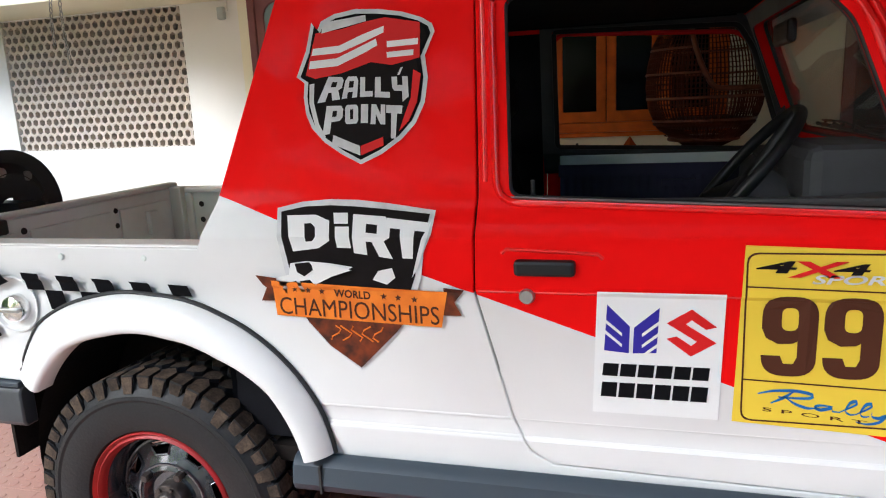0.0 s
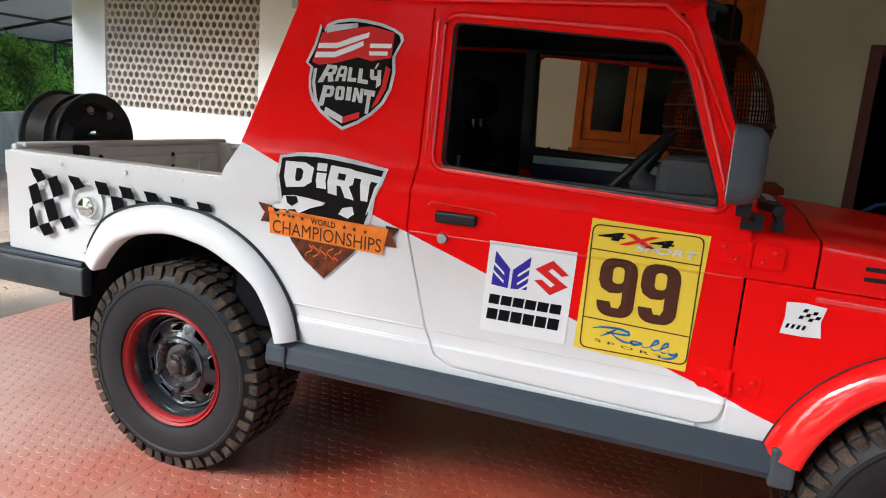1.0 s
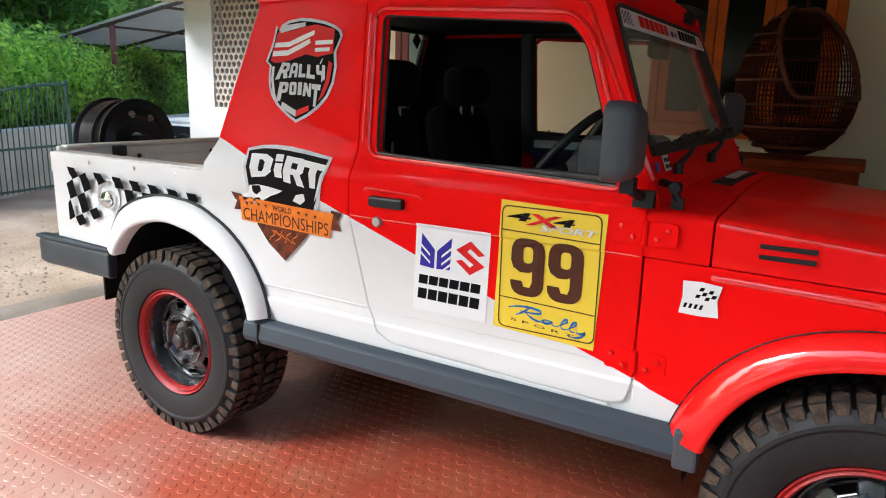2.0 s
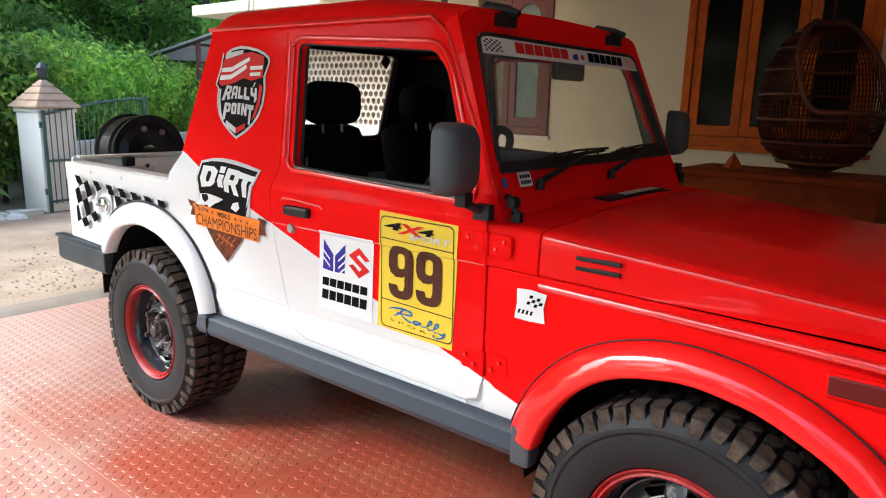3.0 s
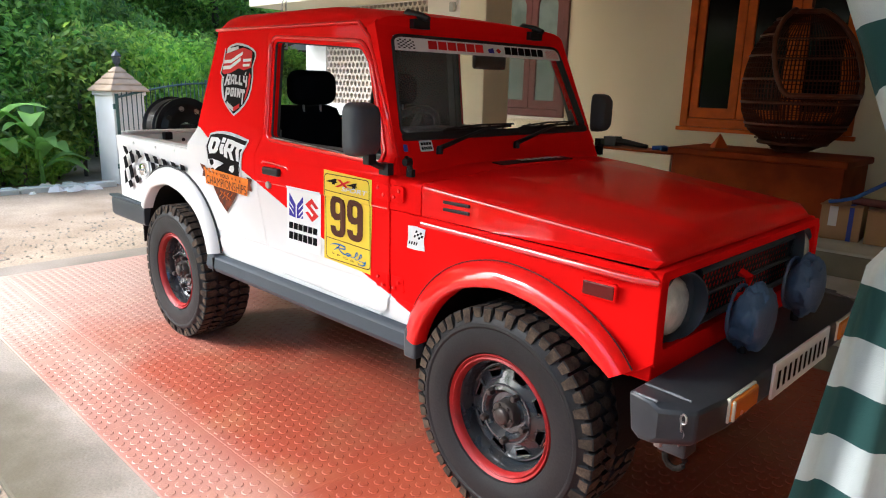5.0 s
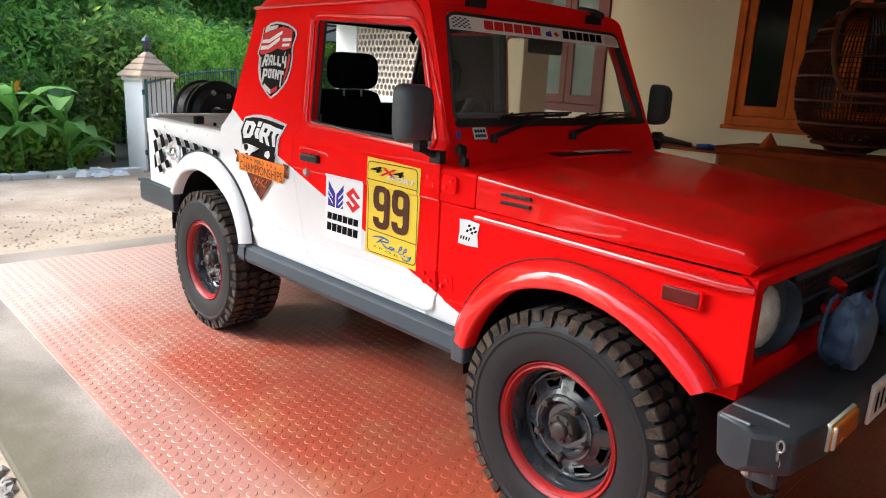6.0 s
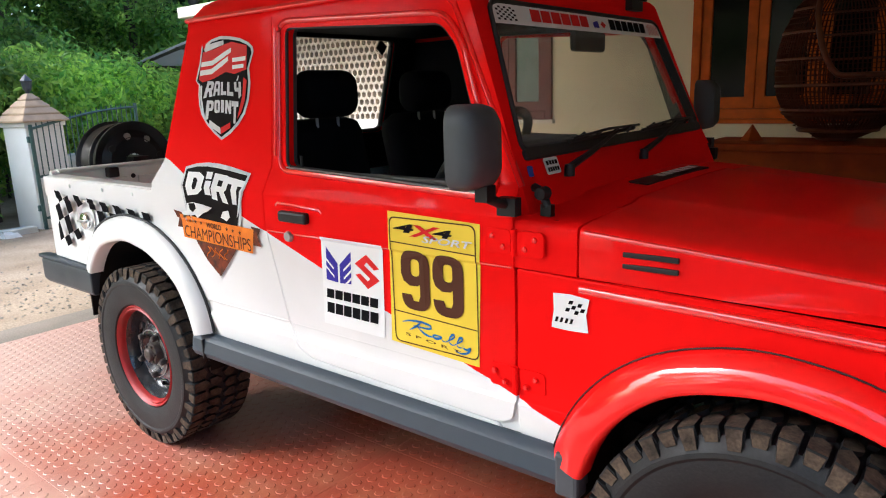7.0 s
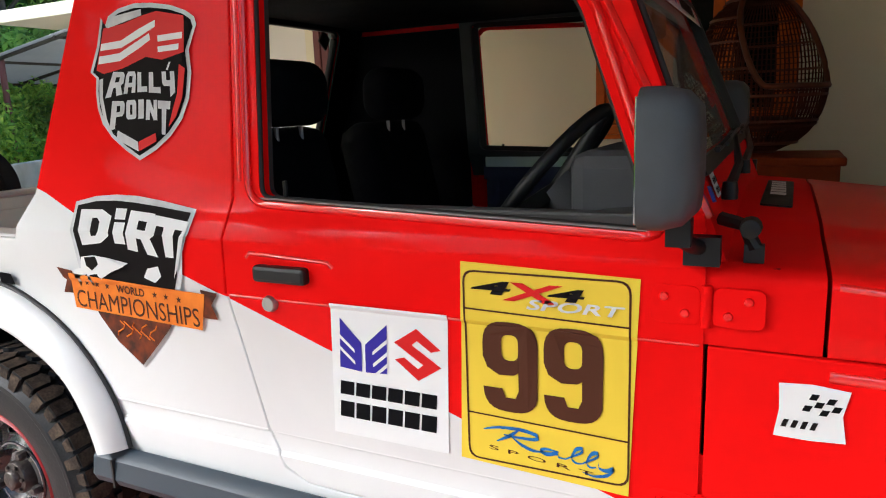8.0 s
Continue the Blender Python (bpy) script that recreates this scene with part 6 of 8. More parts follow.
part("border_line", lay(rim_line(1.411, 1.697, 0.726, 1.076, 0.0035) + [[(1.412, 1.006), (1.697, 0.999), (1.697, 1.002), (1.412, 1.009)], [(1.411, 0.813), (1.695, 0.805), (1.695, 0.808), (1.411, 0.816)]], P2), D_BROWN, ye)
for x9 in (1.444, 1.554):
    w9, t9 = 0.100, 0.035
    out9 = round_poly([(x9, 0.826), (x9 + w9, 0.826), (x9 + w9, 0.990), (x9, 0.990)], 0.042, 6)
    k9 = max(range(len(out9)), key=lambda q: -abs(out9[q][0] - x9) - abs(out9[q][1] - 0.868))
    notch = [(x9, 0.868), (x9 + t9, 0.868), (x9 + t9 + 0.006, 0.852), (x9 + w9 - t9 - 0.006, 0.852), (x9 + w9 - t9, 0.866), (x9 + w9 - t9, 0.899), (x9 + w9 - t9 - 0.008, 0.894), (x9 + 0.030, 0.892), (x9 + 0.008, 0.904), (x9, 0.924)]
    top9 = [p for p in out9 if p[1] > 0.93]
    low9 = [p for p in out9 if p[1] <= 0.8625]
    top9.sort(key=lambda p: math.atan2(p[1] - 0.93, p[0] - x9 - w9 / 2))
    low9.sort(key=lambda p: math.atan2(p[1] - 0.87, p[0] - x9 - w9 / 2))
    loop9 = low9 + top9 + notch[::-1]
    slot9 = round_poly([(x9 + t9, 0.920), (x9 + w9 - t9, 0.920), (x9 + w9 - t9, 0.966), (x9 + t9, 0.966)], 0.015, 4)
    part("numeral", sheet(loop9, [slot9], (0.984,), P3), D_BROWN, ye, "dark brown figure nine")
part("four_letters", text_mesh("4", 1.430, 1.500, 1.036, 1.060, P3, shear=0.6, weight=0.03), None, ye).data.materials.append(D_GREY)
part("cross_letter", text_mesh("X", 1.490, 1.585, 1.028, 1.060, P4, shear=0.4, weight=0.03), None, ye).data.materials.append(D_RED)
part("four_letter", text_mesh("4", 1.565, 1.625, 1.034, 1.056, P3, shear=0.6, weight=0.03), None, ye).data.materials.append(D_GREY)
part("sport_letters", text_mesh("SPORT", 1.530, 1.684, 1.016, 1.034, P4, shear=0.5, weight=0.02), None, ye).data.materials.append(D_SILVER)
def script(strokes, x0, x1, z0, z1, lean):
    """Slanted pen strokes in a box, thin at their ends."""
    for st in strokes:
        pts = []
        for (u0, v0), (u1, v1) in zip(st, st[1:]):
            pts += [(u0 + (u1 - u0) * q / 3, v0 + (v1 - v0) * q / 3) for q in range(3)]
        pts = [pts[0]] + [tuple((a[c] + 2 * b[c] + d[c]) / 4 for c in (0, 1)) for a, b, d in zip(pts, pts[1:], pts[2:])] + [st[-1]]
        line = [(x0 + (x1 - x0) * u + lean * v * (z1 - z0), z0 + (z1 - z0) * v - 0.030 * u) for u, v in pts]
        n = len(line)
        rads = [0.0012 + 0.0024 * math.sin(math.pi * i / (n - 1)) for i in range(n)]
        up = [(a, b + r) for (a, b), r in zip(line, rads)]
        dn = [(a + 0.4 * r, b - r) for (a, b), r in zip(line, rads)]
        part("script_stroke", lay([[up[i], up[i + 1], dn[i + 1], dn[i]] for i in range(n - 1)], P3), D_SKY, ye)


script([
    [(0.00, 0.55), (0.10, 0.80), (0.28, 0.98), (0.42, 0.92), (0.40, 0.72), (0.24, 0.58), (0.16, 0.56)],
    [(0.26, 0.90), (0.20, 0.55), (0.12, 0.20)],
    [(0.22, 0.56), (0.30, 0.34), (0.40, 0.24), (0.48, 0.34)],
    [(0.58, 0.52), (0.48, 0.50), (0.44, 0.34), (0.50, 0.26), (0.58, 0.48), (0.58, 0.30), (0.64, 0.32)],
    [(0.64, 0.32), (0.74, 0.78), (0.74, 0.96), (0.69, 0.88), (0.67, 0.40), (0.72, 0.28), (0.76, 0.34)],
    [(0.76, 0.34), (0.85, 0.78), (0.85, 0.96), (0.80, 0.88), (0.78, 0.40), (0.82, 0.28), (0.86, 0.36)],
    [(0.87, 0.56), (0.87, 0.36), (0.93, 0.32), (0.98, 0.56), (0.95, 0.16), (0.86, -0.04), (0.78, 0.02)],
], 1.436, 1.672, 0.762, 0.806, 0.25)
part("spaced_letters", text_mesh("S P O R T", 1.452, 1.640, 0.750, 0.758, P3, slope=-0.085), None, ye).data.materials.append(D_BROWN)

# small white sticker on the fender
ws_ = part("fender_sticker", lay([fine([(1.903, 0.858), (1.950, 0.857), (1.996, 0.860), (1.990, 0.900), (1.998, 0.938), (1.950, 0.943), (1.907, 0.940), (1.909, 0.900)], 3)], P1), D_WHITE, truck, "small crumpled white sticker with chequered mark")
part("sticker_checks", lay([[(1.938 + 0.011 * i + 0.004 * j, 0.902 + 0.009 * j - 0.002 * i), (1.948 + 0.011 * i + 0.004 * j, 0.902 + 0.009 * j - 0.002 * i), (1.952 + 0.011 * i + 0.004 * j, 0.911 + 0.009 * j - 0.002 * i), (1.942 + 0.011 * i + 0.004 * j, 0.911 + 0.009 * j - 0.002 * i)] for i in range(4) for j in range(3) if (i + j) % 2 == 0], P2), D_BLACK, ws_)
part("sticker_bars", lay(bars(1.912, 1.962, 0.874, 0.886, 4, 0.45, 0.004), P2), D_GREY, ws_)

# chequered flag along the bed side
def flag_top(x):
    """The straight upper edge of the flag below the bed rail."""
    return 1.020 - 0.052 * (x + 0.68)


def field_pt(i, j):
    """Corner i across, j down in the deep waving field at the tail."""
    x = -0.664 + 0.053 * i + 0.026 * j
    z = (1.022, 0.957, 0.880, 0.795, 0.748)[j] + (0.37 * (x + 0.66) if j else 0.05 * i)
    x = max(x, -0.685)
    return x, min(z, flag_top(x))


def strip_pt(k, j):
    """Corner k along, j down in the two-row strip that thins out forwards."""
    x = -0.352 + 0.0555 * k + 0.012 * j
    z = flag_top(x) - (0.0, 0.046 - 0.0022 * k, 0.100 - 0.0050 * k)[j]
    return x, max(z, 0.5 + math.sqrt(max(0.0, 0.437 ** 2 - (x - 0.02) ** 2)))


flag = []
for i, j in [(i, j) for i in range(-2, 6) for j in range(4)]:
    quad = [field_pt(i, j), field_pt(i + 1, j), field_pt(i + 1, j + 1), field_pt(i, j + 1)]
    cxq, czq = sum(p[0] for p in quad) / 4, sum(p[1] for p in quad) / 4
    tall = max(p[1] for p in quad) - min(p[1] for p in quad)
    wide = max(p[0] for p in quad) - min(p[0] for p in quad)
    if (i + j) % 2 or cxq > -0.40 or tall < 0.012 or wide < 0.012 or (cxq + 0.40) ** 2 + (czq - 0.912) ** 2 < 0.085 ** 2:
        continue
    flag.append([p for n, p in enumerate(quad) if (Vector(p) - Vector(quad[n - 1])).length > 0.002])
flag = [q for q in flag if len(q) > 2]
for k, j in [(k, j) for k in range(9) for j in range(2)]:
    if (k + j) % 2 == 0:
        flag.append([strip_pt(k, j), strip_pt(k + 1, j), strip_pt(k + 1, j + 1), strip_pt(k, j + 1)])
flag_ob = part("chequered_flag", lay([flag[0]], P1), D_BLACK, truck, "black and white chequered flag decal")
each("flag_check", flag[1:], P1, D_BLACK, flag_ob)


# ---- ground ----
gb = bmesh.new()
gv = [gb.verts.new(p) for p in ((-400, -400, -0.035), (400, -400, -0.035), (400, 400, -0.035), (-400, 400, -0.035))]
gb.faces.new(gv)
solo("ground", gb, DIRT, "sandy earth ground with tyre-worn patches", "ground", kind="structure")
cb = bmesh.new()
box(cb, -2.25, 6.0, -1.90, 4.3, -0.20, -0.012)
solo("pavement", cb, CONCRETE, "stained grey concrete apron round the floor tiles", "pavement", kind="structure", bevel=0.01)
kb = bmesh.new()
for k in range(26):
    box(kb, -6.15 + 0.006 * (k % 3), -5.98, -9.0 + k * 0.39, -8.63 + k * 0.39, -0.1, 0.025 + 0.008 * (k % 2))
solo("kerb", kb, LOW_WALL, "low stone kerb along the planting", "kerb", kind="structure", bevel=0.01)


# ---- house ----
def wall_with_holes(name, x0, x1, z1, holes, material, label, y=4.3, thick=0.22):
    bm = sheet([(x0, 0), (x1, 0), (x1, z1), (x0, z1)], [[(a, c), (b, c), (b, d), (a, d)] for a, b, c, d in holes], (), lambda a, b: Vector((a, y, b)), thick, (0, 1, 0))
    return solo(name, bm, material, label, "wall", kind="structure")


LAT = (-5.58, -3.28, 1.085, 2.50)
MAR = (-2.50, -1.00, 1.08, 2.61)
ORA = (0.42, 1.97, 1.08, 2.61)
wall_with_holes("wall_west", -6.12, -2.62, 3.0, [LAT], WALL_WHITE, "white plastered wall round a honeycomb block screen")
wall_with_holes("wall_north", -2.62, 6.0, 3.0, [MAR, ORA, (2.84, 3.84, 0.02, 2.15)], WALL_CREAM, "cream plastered house wall with two wooden windows")
# continues wall_back, but coloured dark so that the doorway looks unlit
solo("wall_back_room", boxed(-2.62, 6.0, 6.6, 6.7, 0, 3.0), ROOM_SHADE, "plain room wall with the indoor shade in its colour", "wall", kind="structure")
for nm, args in (("wall_back", (-6.12, -2.62, 6.6, 6.7, 0, 3.0)), ("wall_end", (-6.12, -6.02, 4.52, 6.6, 0, 3.0))):
    solo(nm, boxed(*args), WALL_CREAM, "plain plastered wall", "wall", kind="structure")
solo("wall_inner", boxed(-2.72, -2.62, 4.52, 6.6, 0, 3.0), ROOM_SHADE, "inner wall with the room's shade in its colour", "wall", kind="structure")
# out of view, added to keep this end of the porch dim
solo("wall_east", boxed(6.0, 6.2, -2.2, 6.7, 0, 3.0), WALL_CREAM, "plain cream wall added out of view to close the porch", "wall", kind="structure")
# unseen wall, added to block low sky and darken the paint's reflections
solo("wall_blocker", boxed(0.6, 9.0, -5.4, -5.2, -0.04, 2.3), LOW_WALL, "plain grey wall added out of view to hold back low sky light", "wall", kind="structure", bevel=0.01)
solo("house_floor", boxed(-6.12, 6.0, 4.52, 6.6, -0.1, 0.0), ROOM_SHADE, "indoor floor coloured dark to stand for shade", "floor", kind="structure")
solo("house_ceiling", boxed(-6.12, 6.0, 4.2, 6.7, 3.0, 3.15), ROOF_SLAB, "plain indoor ceiling", "ceiling", kind="structure")
# the near part is out of view, its edge set to shade the cab
solo("ceiling", boxed(-1.02, 6.2, -2.85, 4.3, 2.78, 2.93), ROOF_SLAB, "painted concrete porch ceiling", "ceiling", kind="structure")
solo("beam_north", boxed(-1.02, 0.35, 2.56, 2.90, 2.44, 2.78), WALL_CREAM, "cream plastered beam under the porch roof", "beam", kind="structure", bevel=0.01)
solo("beam_west", boxed(-1.02, -0.72, -2.85, 4.3, 2.50, 2.78), WALL_CREAM, "cream plastered edge beam", "beam", kind="structure", bevel=0.01)
solo("pillar", boxed(-1.02, -0.69, 2.55, 2.92, 0.0, 2.5), WALL_CREAM, "square cream plastered porch pillar", "pillar", kind="structure", bevel=0.012)
solo("pillar", boxed(4.1, 4.4, -2.2, -1.9, 0.0, 2.78), WALL_CREAM, "square cream plastered porch pillar", "pillar", kind="structure", bevel=0.012)
solo("sunshade", boxed(-6.46, -2.62, 3.5, 4.3, 2.51, 2.65), WALL_CREAM, "cream concrete sunshade slab over the screen", "sunshade", kind="structure", bevel=0.01)

# corrugated porch roof, its unseen near part added to shade the cab
rs = bmesh.new()
n_y, prev = 264, None
for k in range(n_y + 1):
    y = -2.35 + (4.3 + 2.35) * k / n_y
    z = 0.014 * math.cos(2 * math.pi * y / 0.076)
    ring = [rs.verts.new((-3.85, y, 2.66 + z)), rs.verts.new((-1.0, y, 2.56 + z)), rs.verts.new((-1.0, y, 2.552 + z)), rs.verts.new((-3.85, y, 2.652 + z))]
    if prev:
        for q in range(4):
            rs.faces.new((prev[q], prev[(q + 1) % 4], ring[(q + 1) % 4], ring[q]))
    prev = ring
porch = thing("porch_roof", "weathered corrugated sheet roof on thin steel purlins", "roof", kind="structure")
part("roof_sheet", rs, SHEET, porch, smooth=50)
for x in (-3.6, -2.5, -1.4):
    part("purlin", boxed(x, x + 0.05, -2.35, 4.3, 2.51 + (-x - 1.0) * 0.035, 2.545 + (-x - 1.0) * 0.035), BARK, porch)


# windows of the house
def house_window(name, w, wood, pane_mat, label, panes=3):
    x0, x1, z0, z1 = w
    win = thing(name, label, "window", (0, 4.3, 0), kind="structure")
    fr = bmesh.new()
    d0, d1 = -0.035, 0.10
    box(fr, x0, x0 + 0.075, d0, d1, z0, z1)
    box(fr, x1 - 0.075, x1, d0, d1, z0, z1)
    box(fr, x0 + 0.075, x1 - 0.075, d0, d1, z0, z0 + 0.085)
    box(fr, x0 + 0.075, x1 - 0.075, d0, d1, z1 - 0.085, z1)
    part("window_frame", fr, wood, win, bevel=0.006)
    step = (x1 - x0 - 0.15) / panes
    for k in range(panes):
        a, b = x0 + 0.075 + k * step, x0 + 0.075 + (k + 1) * step
        hole = [(a + 0.085, z0 + 0.185), (b - 0.085, z0 + 0.185), (b - 0.085, z1 - 0.30)] + arc((a + b) / 2, z1 - 0.30, (b - a) / 2 - 0.085, 0, 180, 10)[1:-1] + [(a + 0.085, z1 - 0.30)]
        leaf = part("shutter", sheet([(a + 0.003, z0 + 0.088), (b - 0.003, z0 + 0.088), (b - 0.003, z1 - 0.088), (a + 0.003, z1 - 0.088)], [hole], (), lambda p, q: Vector((p, -0.012, q)), 0.04, (0, 1, 0)), wood, win, bevel=0.006)
        part("pane", boxed(a + 0.07, b - 0.07, 0.012, 0.018, z0 + 0.17, z1 - 0.14), pane_mat, leaf)
    part("window_sill", boxed(x0 - 0.03, x1 + 0.03, -0.05, 0.1, z0 - 0.04, z0 - 0.002), wood if pane_mat is PANE_DARK else WALL_WHITE, win, bevel=0.006)


house_window("window_1", ORA, WOOD_ORANGE, PANE_DARK, "varnished orange-brown wooden window with dark arched panes")
house_window("window_2", MAR, WOOD_MAROON, PANE_FROST, "maroon wooden window with pale greenish panes")
dr = thing("door_1", "dark open doorway with brown wooden frame", "door", (0, 4.3, 0), kind="structure")
df = bmesh.new()
box(df, 2.84, 2.93, -0.03, 0.2, 0.0, 2.15)
box(df, 3.75, 3.84, -0.03, 0.2, 0.0, 2.15)
box(df, 2.93, 3.75, -0.03, 0.2, 2.06, 2.15)
part("door_frame", df, WOOD_MAROON, dr, bevel=0.006)

# honeycomb screen: one block for each opening
screen = thing("block_screen", "cream honeycomb ventilation block screen with hexagonal holes", "screen", (0, 4.3, 0), kind="structure")
PITCH, ROW = 0.0935, 0.0905
TALL = ROW / (PITCH * math.sqrt(3) / 2)


def hex_block(bm, x, z):
    """One hexagonal block with its hole, at (x, z) in the screen."""
    rings = []
    for r, shrink in ((PITCH / math.sqrt(3), 0.995), (0.0375, 1.0)):
        for y in (0.02, 0.10):
            rings.append([bm.verts.new((x + r * shrink * math.sin(k * math.pi / 3), y, z + TALL * r * shrink * math.cos(k * math.pi / 3))) for k in range(6)])
    for k in range(6):
        j = (k + 1) % 6
        bm.faces.new((rings[0][k], rings[0][j], rings[2][j], rings[2][k]))
        bm.faces.new((rings[1][k], rings[1][j], rings[3][j], rings[3][k]))
        bm.faces.new((rings[2][k], rings[2][j], rings[3][j], rings[3][k]))


hexb, upper = bmesh.new(), bmesh.new()
hex_block(hexb, 0, 0)
hex_me = mesh_of("block", hexb, JALI)
for j in range(16):
    for i in range(25):
        bx, bz = LAT[0] + PITCH * (i + 0.5 + 0.5 * (j % 2)) - 0.03, LAT[2] + ROW * (j + 0.45)
        if j < 12:
            ob = part("block", hex_me, None, screen)
            ob.location = (bx, 0, bz)
        else:
            hex_block(upper, bx, bz)
tagged(part("upper_blocks", upper, JALI, screen), kind="stuff")

# ---- things in the porch ----
tbl = thing("wooden_table", "long brown varnished wooden table against the wall", "table", (0, 0, 0))
part("tabletop", boxed(0.86, 2.26, 3.20, 3.90, 0.90, 0.955), WOOD_BROWN, tbl, bevel=0.012)
part("apron", boxed(0.89, 2.23, 3.245, 3.268, 0.30, 0.90), WOOD_BROWN, tbl, bevel=0.004)
part("end_panel", boxed(2.20, 2.23, 3.27, 3.87, 0.30, 0.90), WOOD_BROWN, tbl, bevel=0.004)
for x in (0.90, 2.125):
    for y in (3.27, 3.80):
        part("leg", boxed(x, x + 0.07, y, y + 0.07, 0.0, 0.90), WOOD_BROWN, tbl, bevel=0.006)
bm = bmesh.new()
bmesh.ops.create_cone(bm, cap_ends=True, segments=4, radius1=0.085, radius2=0.004, depth=0.12, matrix=pose(1.17, 3.52, 1.016))
solo("brown_pyramid", bm, WOOD_BROWN, "small brown pyramid ornament on the table", "ornament", bevel=0.004)
bm = bmesh.new()
tube(bm, [(0.56, 3.50, 0.905), (0.66, 3.54, 0.915), (0.73, 3.52, 0.905), (0.67, 3.46, 0.91)], 0.02, 8)
solo("blue_cloth", bm, BLUE_ROPE, "blue rolled cloth on the low cabinet", "cloth", smooth=60)
# added support for tool and cloth, in the wall's colour to blend in
cab_low = thing("added_cabinet", "low cabinet added to carry the tool and cloth, coloured like the wall", "cabinet", (0, 0, 0))
part("cabinet_body", boxed(0.02, 0.78, 3.44, 3.72, 0.0, 0.865), WALL_CREAM, cab_low, bevel=0.006)
part("cabinet_top", boxed(0.0, 0.80, 3.42, 3.74, 0.865, 0.885), WOOD_BROWN, cab_low, bevel=0.005)
toolb = bmesh.new()
tube(toolb, [(0.10, 3.55, 0.94), (0.26, 3.58, 0.925), (0.46, 3.60, 0.903)], [0.035, 0.03, 0.018], 8)
box(toolb, 0.03, 0.16, 3.52, 3.64, 0.885, 0.975)
solo("black_tool", toolb, BLACK_PLASTIC, "black hand tool lying on the cabinet", "tool", smooth=40)
# three steps up to the house door, boxes on the top one
stair = thing("steps", "three grey masonry steps with pale worn edges", "steps", (0, 0, 0), kind="structure")
for y0, z0, z1 in ((1.50, -0.012, 0.17), (1.90, 0.17, 0.335), (2.25, 0.335, 0.50)):
    part("step", boxed(2.16, 5.6, y0, 3.15, z0, z1 - 0.018), STEP_GREY, stair, bevel=0.008)
    part("nosing", boxed(2.15, 5.61, y0 - 0.012, 3.16, z1 - 0.018, z1), LOW_WALL, stair, "pale worn step edge", bevel=0.005)
cbx = thing("cardboard_box", "brown cardboard box with blue tape on the top step", "box", (2.41, 2.71, 0.50), rz=6)
part("carton", boxed(-0.12, 0.12, -0.12, 0.12, 0.0, 0.235), CARDBOARD, cbx, bevel=0.004)
part("tape", boxed(0.045, 0.072, -0.123, 0.123, -0.0, 0.238), BLUE_TAPE, cbx)
part("paper_label", boxed(-0.07, -0.02, -0.125, -0.1205, 0.09, 0.22), D_WHITE, cbx)
part("flap", boxed(-0.12, 0.12, -0.17, -0.12, 0.228, 0.234), CARDBOARD, cbx)
cb2 = thing("cardboard_box", "plain brown cardboard box on the top step", "box", (2.80, 2.74, 0.50), rz=-4)
part("carton", boxed(-0.22, 0.22, -0.16, 0.16, 0.0, 0.21), CARDBOARD, cb2, bevel=0.004)
part("flap", boxed(-0.22, 0.22, -0.16, 0.16, 0.212, 0.218), CARDBOARD, cb2)
pb = bmesh.new()
tube(pb, [(2.46, 2.66, 0.763), (2.9, 2.64, 0.750), (3.3, 2.62, 0.742)], [0.025, 0.03, 0.03], 10)
solo("wooden_pole", pb, WOOD_MAROON, "grey-brown pole lying over the boxes", "pole", smooth=60)
solo("blue_rope", bar([(2.34, 2.60, 0.745), (2.42, 2.56, 0.765), (2.51, 2.50, 0.80), (2.73, 2.50, 0.955), (3.1, 2.46, 1.05), (3.6, 2.47, 1.02), (4.1, 2.9, 0.56), (4.1, 2.9, 0.51)], 0.013, 6), BLUE_ROPE, "blue rope hung over the boxes", "rope", smooth=60)

# chain looped over the porch roof
links = thing("hanging_chain", "thin steel chain hanging in two strands from the porch roof", "chain", (-1.95, 1.24, 0))
link_me = mesh_of("chain_link", bar([(0.008 * math.cos(q), 0, 0.018 * math.sin(q)) for q in [j * math.pi / 6 for j in range(12)]], 0.0032, 5, True), STEEL, 60)
for strand, (ox, low) in enumerate(((-0.035, 1.78), (0.035, 1.69))):
    for k in range(int((2.56 - low) / 0.029)):
        ob = part("chain_link", link_me, None, links)
        ob.matrix_local = pose(ox + 0.012 * math.sin(k * 0.21 + strand), 0.01 * math.sin(k * 0.17), 2.56 - 0.029 * k, 0, 0, 90 * (k % 2) + 12 * strand)
wl = thing("wall_lamp", "small clear wall lamp on a white plastic base", "lamp", (-2.77, 4.3, 2.41))
part("lamp_base", boxed(-0.045, 0.045, -0.03, 0.0, -0.01, 0.09), POST_WHITE, wl, bevel=0.006)
part("lamp_shade", boxed(-0.038, 0.038, -0.085, -0.03, -0.09, 0.03), CURTAIN_WHITE, wl, "ribbed clear shade", bevel=0.012)

# hanging cane chair
chair = thing("hanging_chair", "brown cane basket chair hanging in front of the window", "chair", (1.70, 3.62, 0.0))
CC, RX, RZ = Vector((0.02, 0, 1.52)), 0.43, 0.56


FACE = math.atan2(-0.62, 0.78)


def rim_top(az):
    """How high the basket reaches at that bearing: low in front, up to the crown behind."""
    d = abs((az - FACE + math.pi) % (2 * math.pi) - math.pi)
    t = min(1.0, max(0.0, (d - 0.75) / 0.85))
    return -0.20 + 1.16 * t * t * (3 - 2 * t)


def shell(az, h):
    """A point of the egg at a bearing and a height from -1 to 1."""
    w = math.sqrt(max(0.0, 1 - abs(h) ** 2.8)) * (1.0 if h < 0 else 1 - 0.18 * h)
    return CC + Vector((RX * w * math.cos(az), 0.40 * w * math.sin(az), RZ * h))


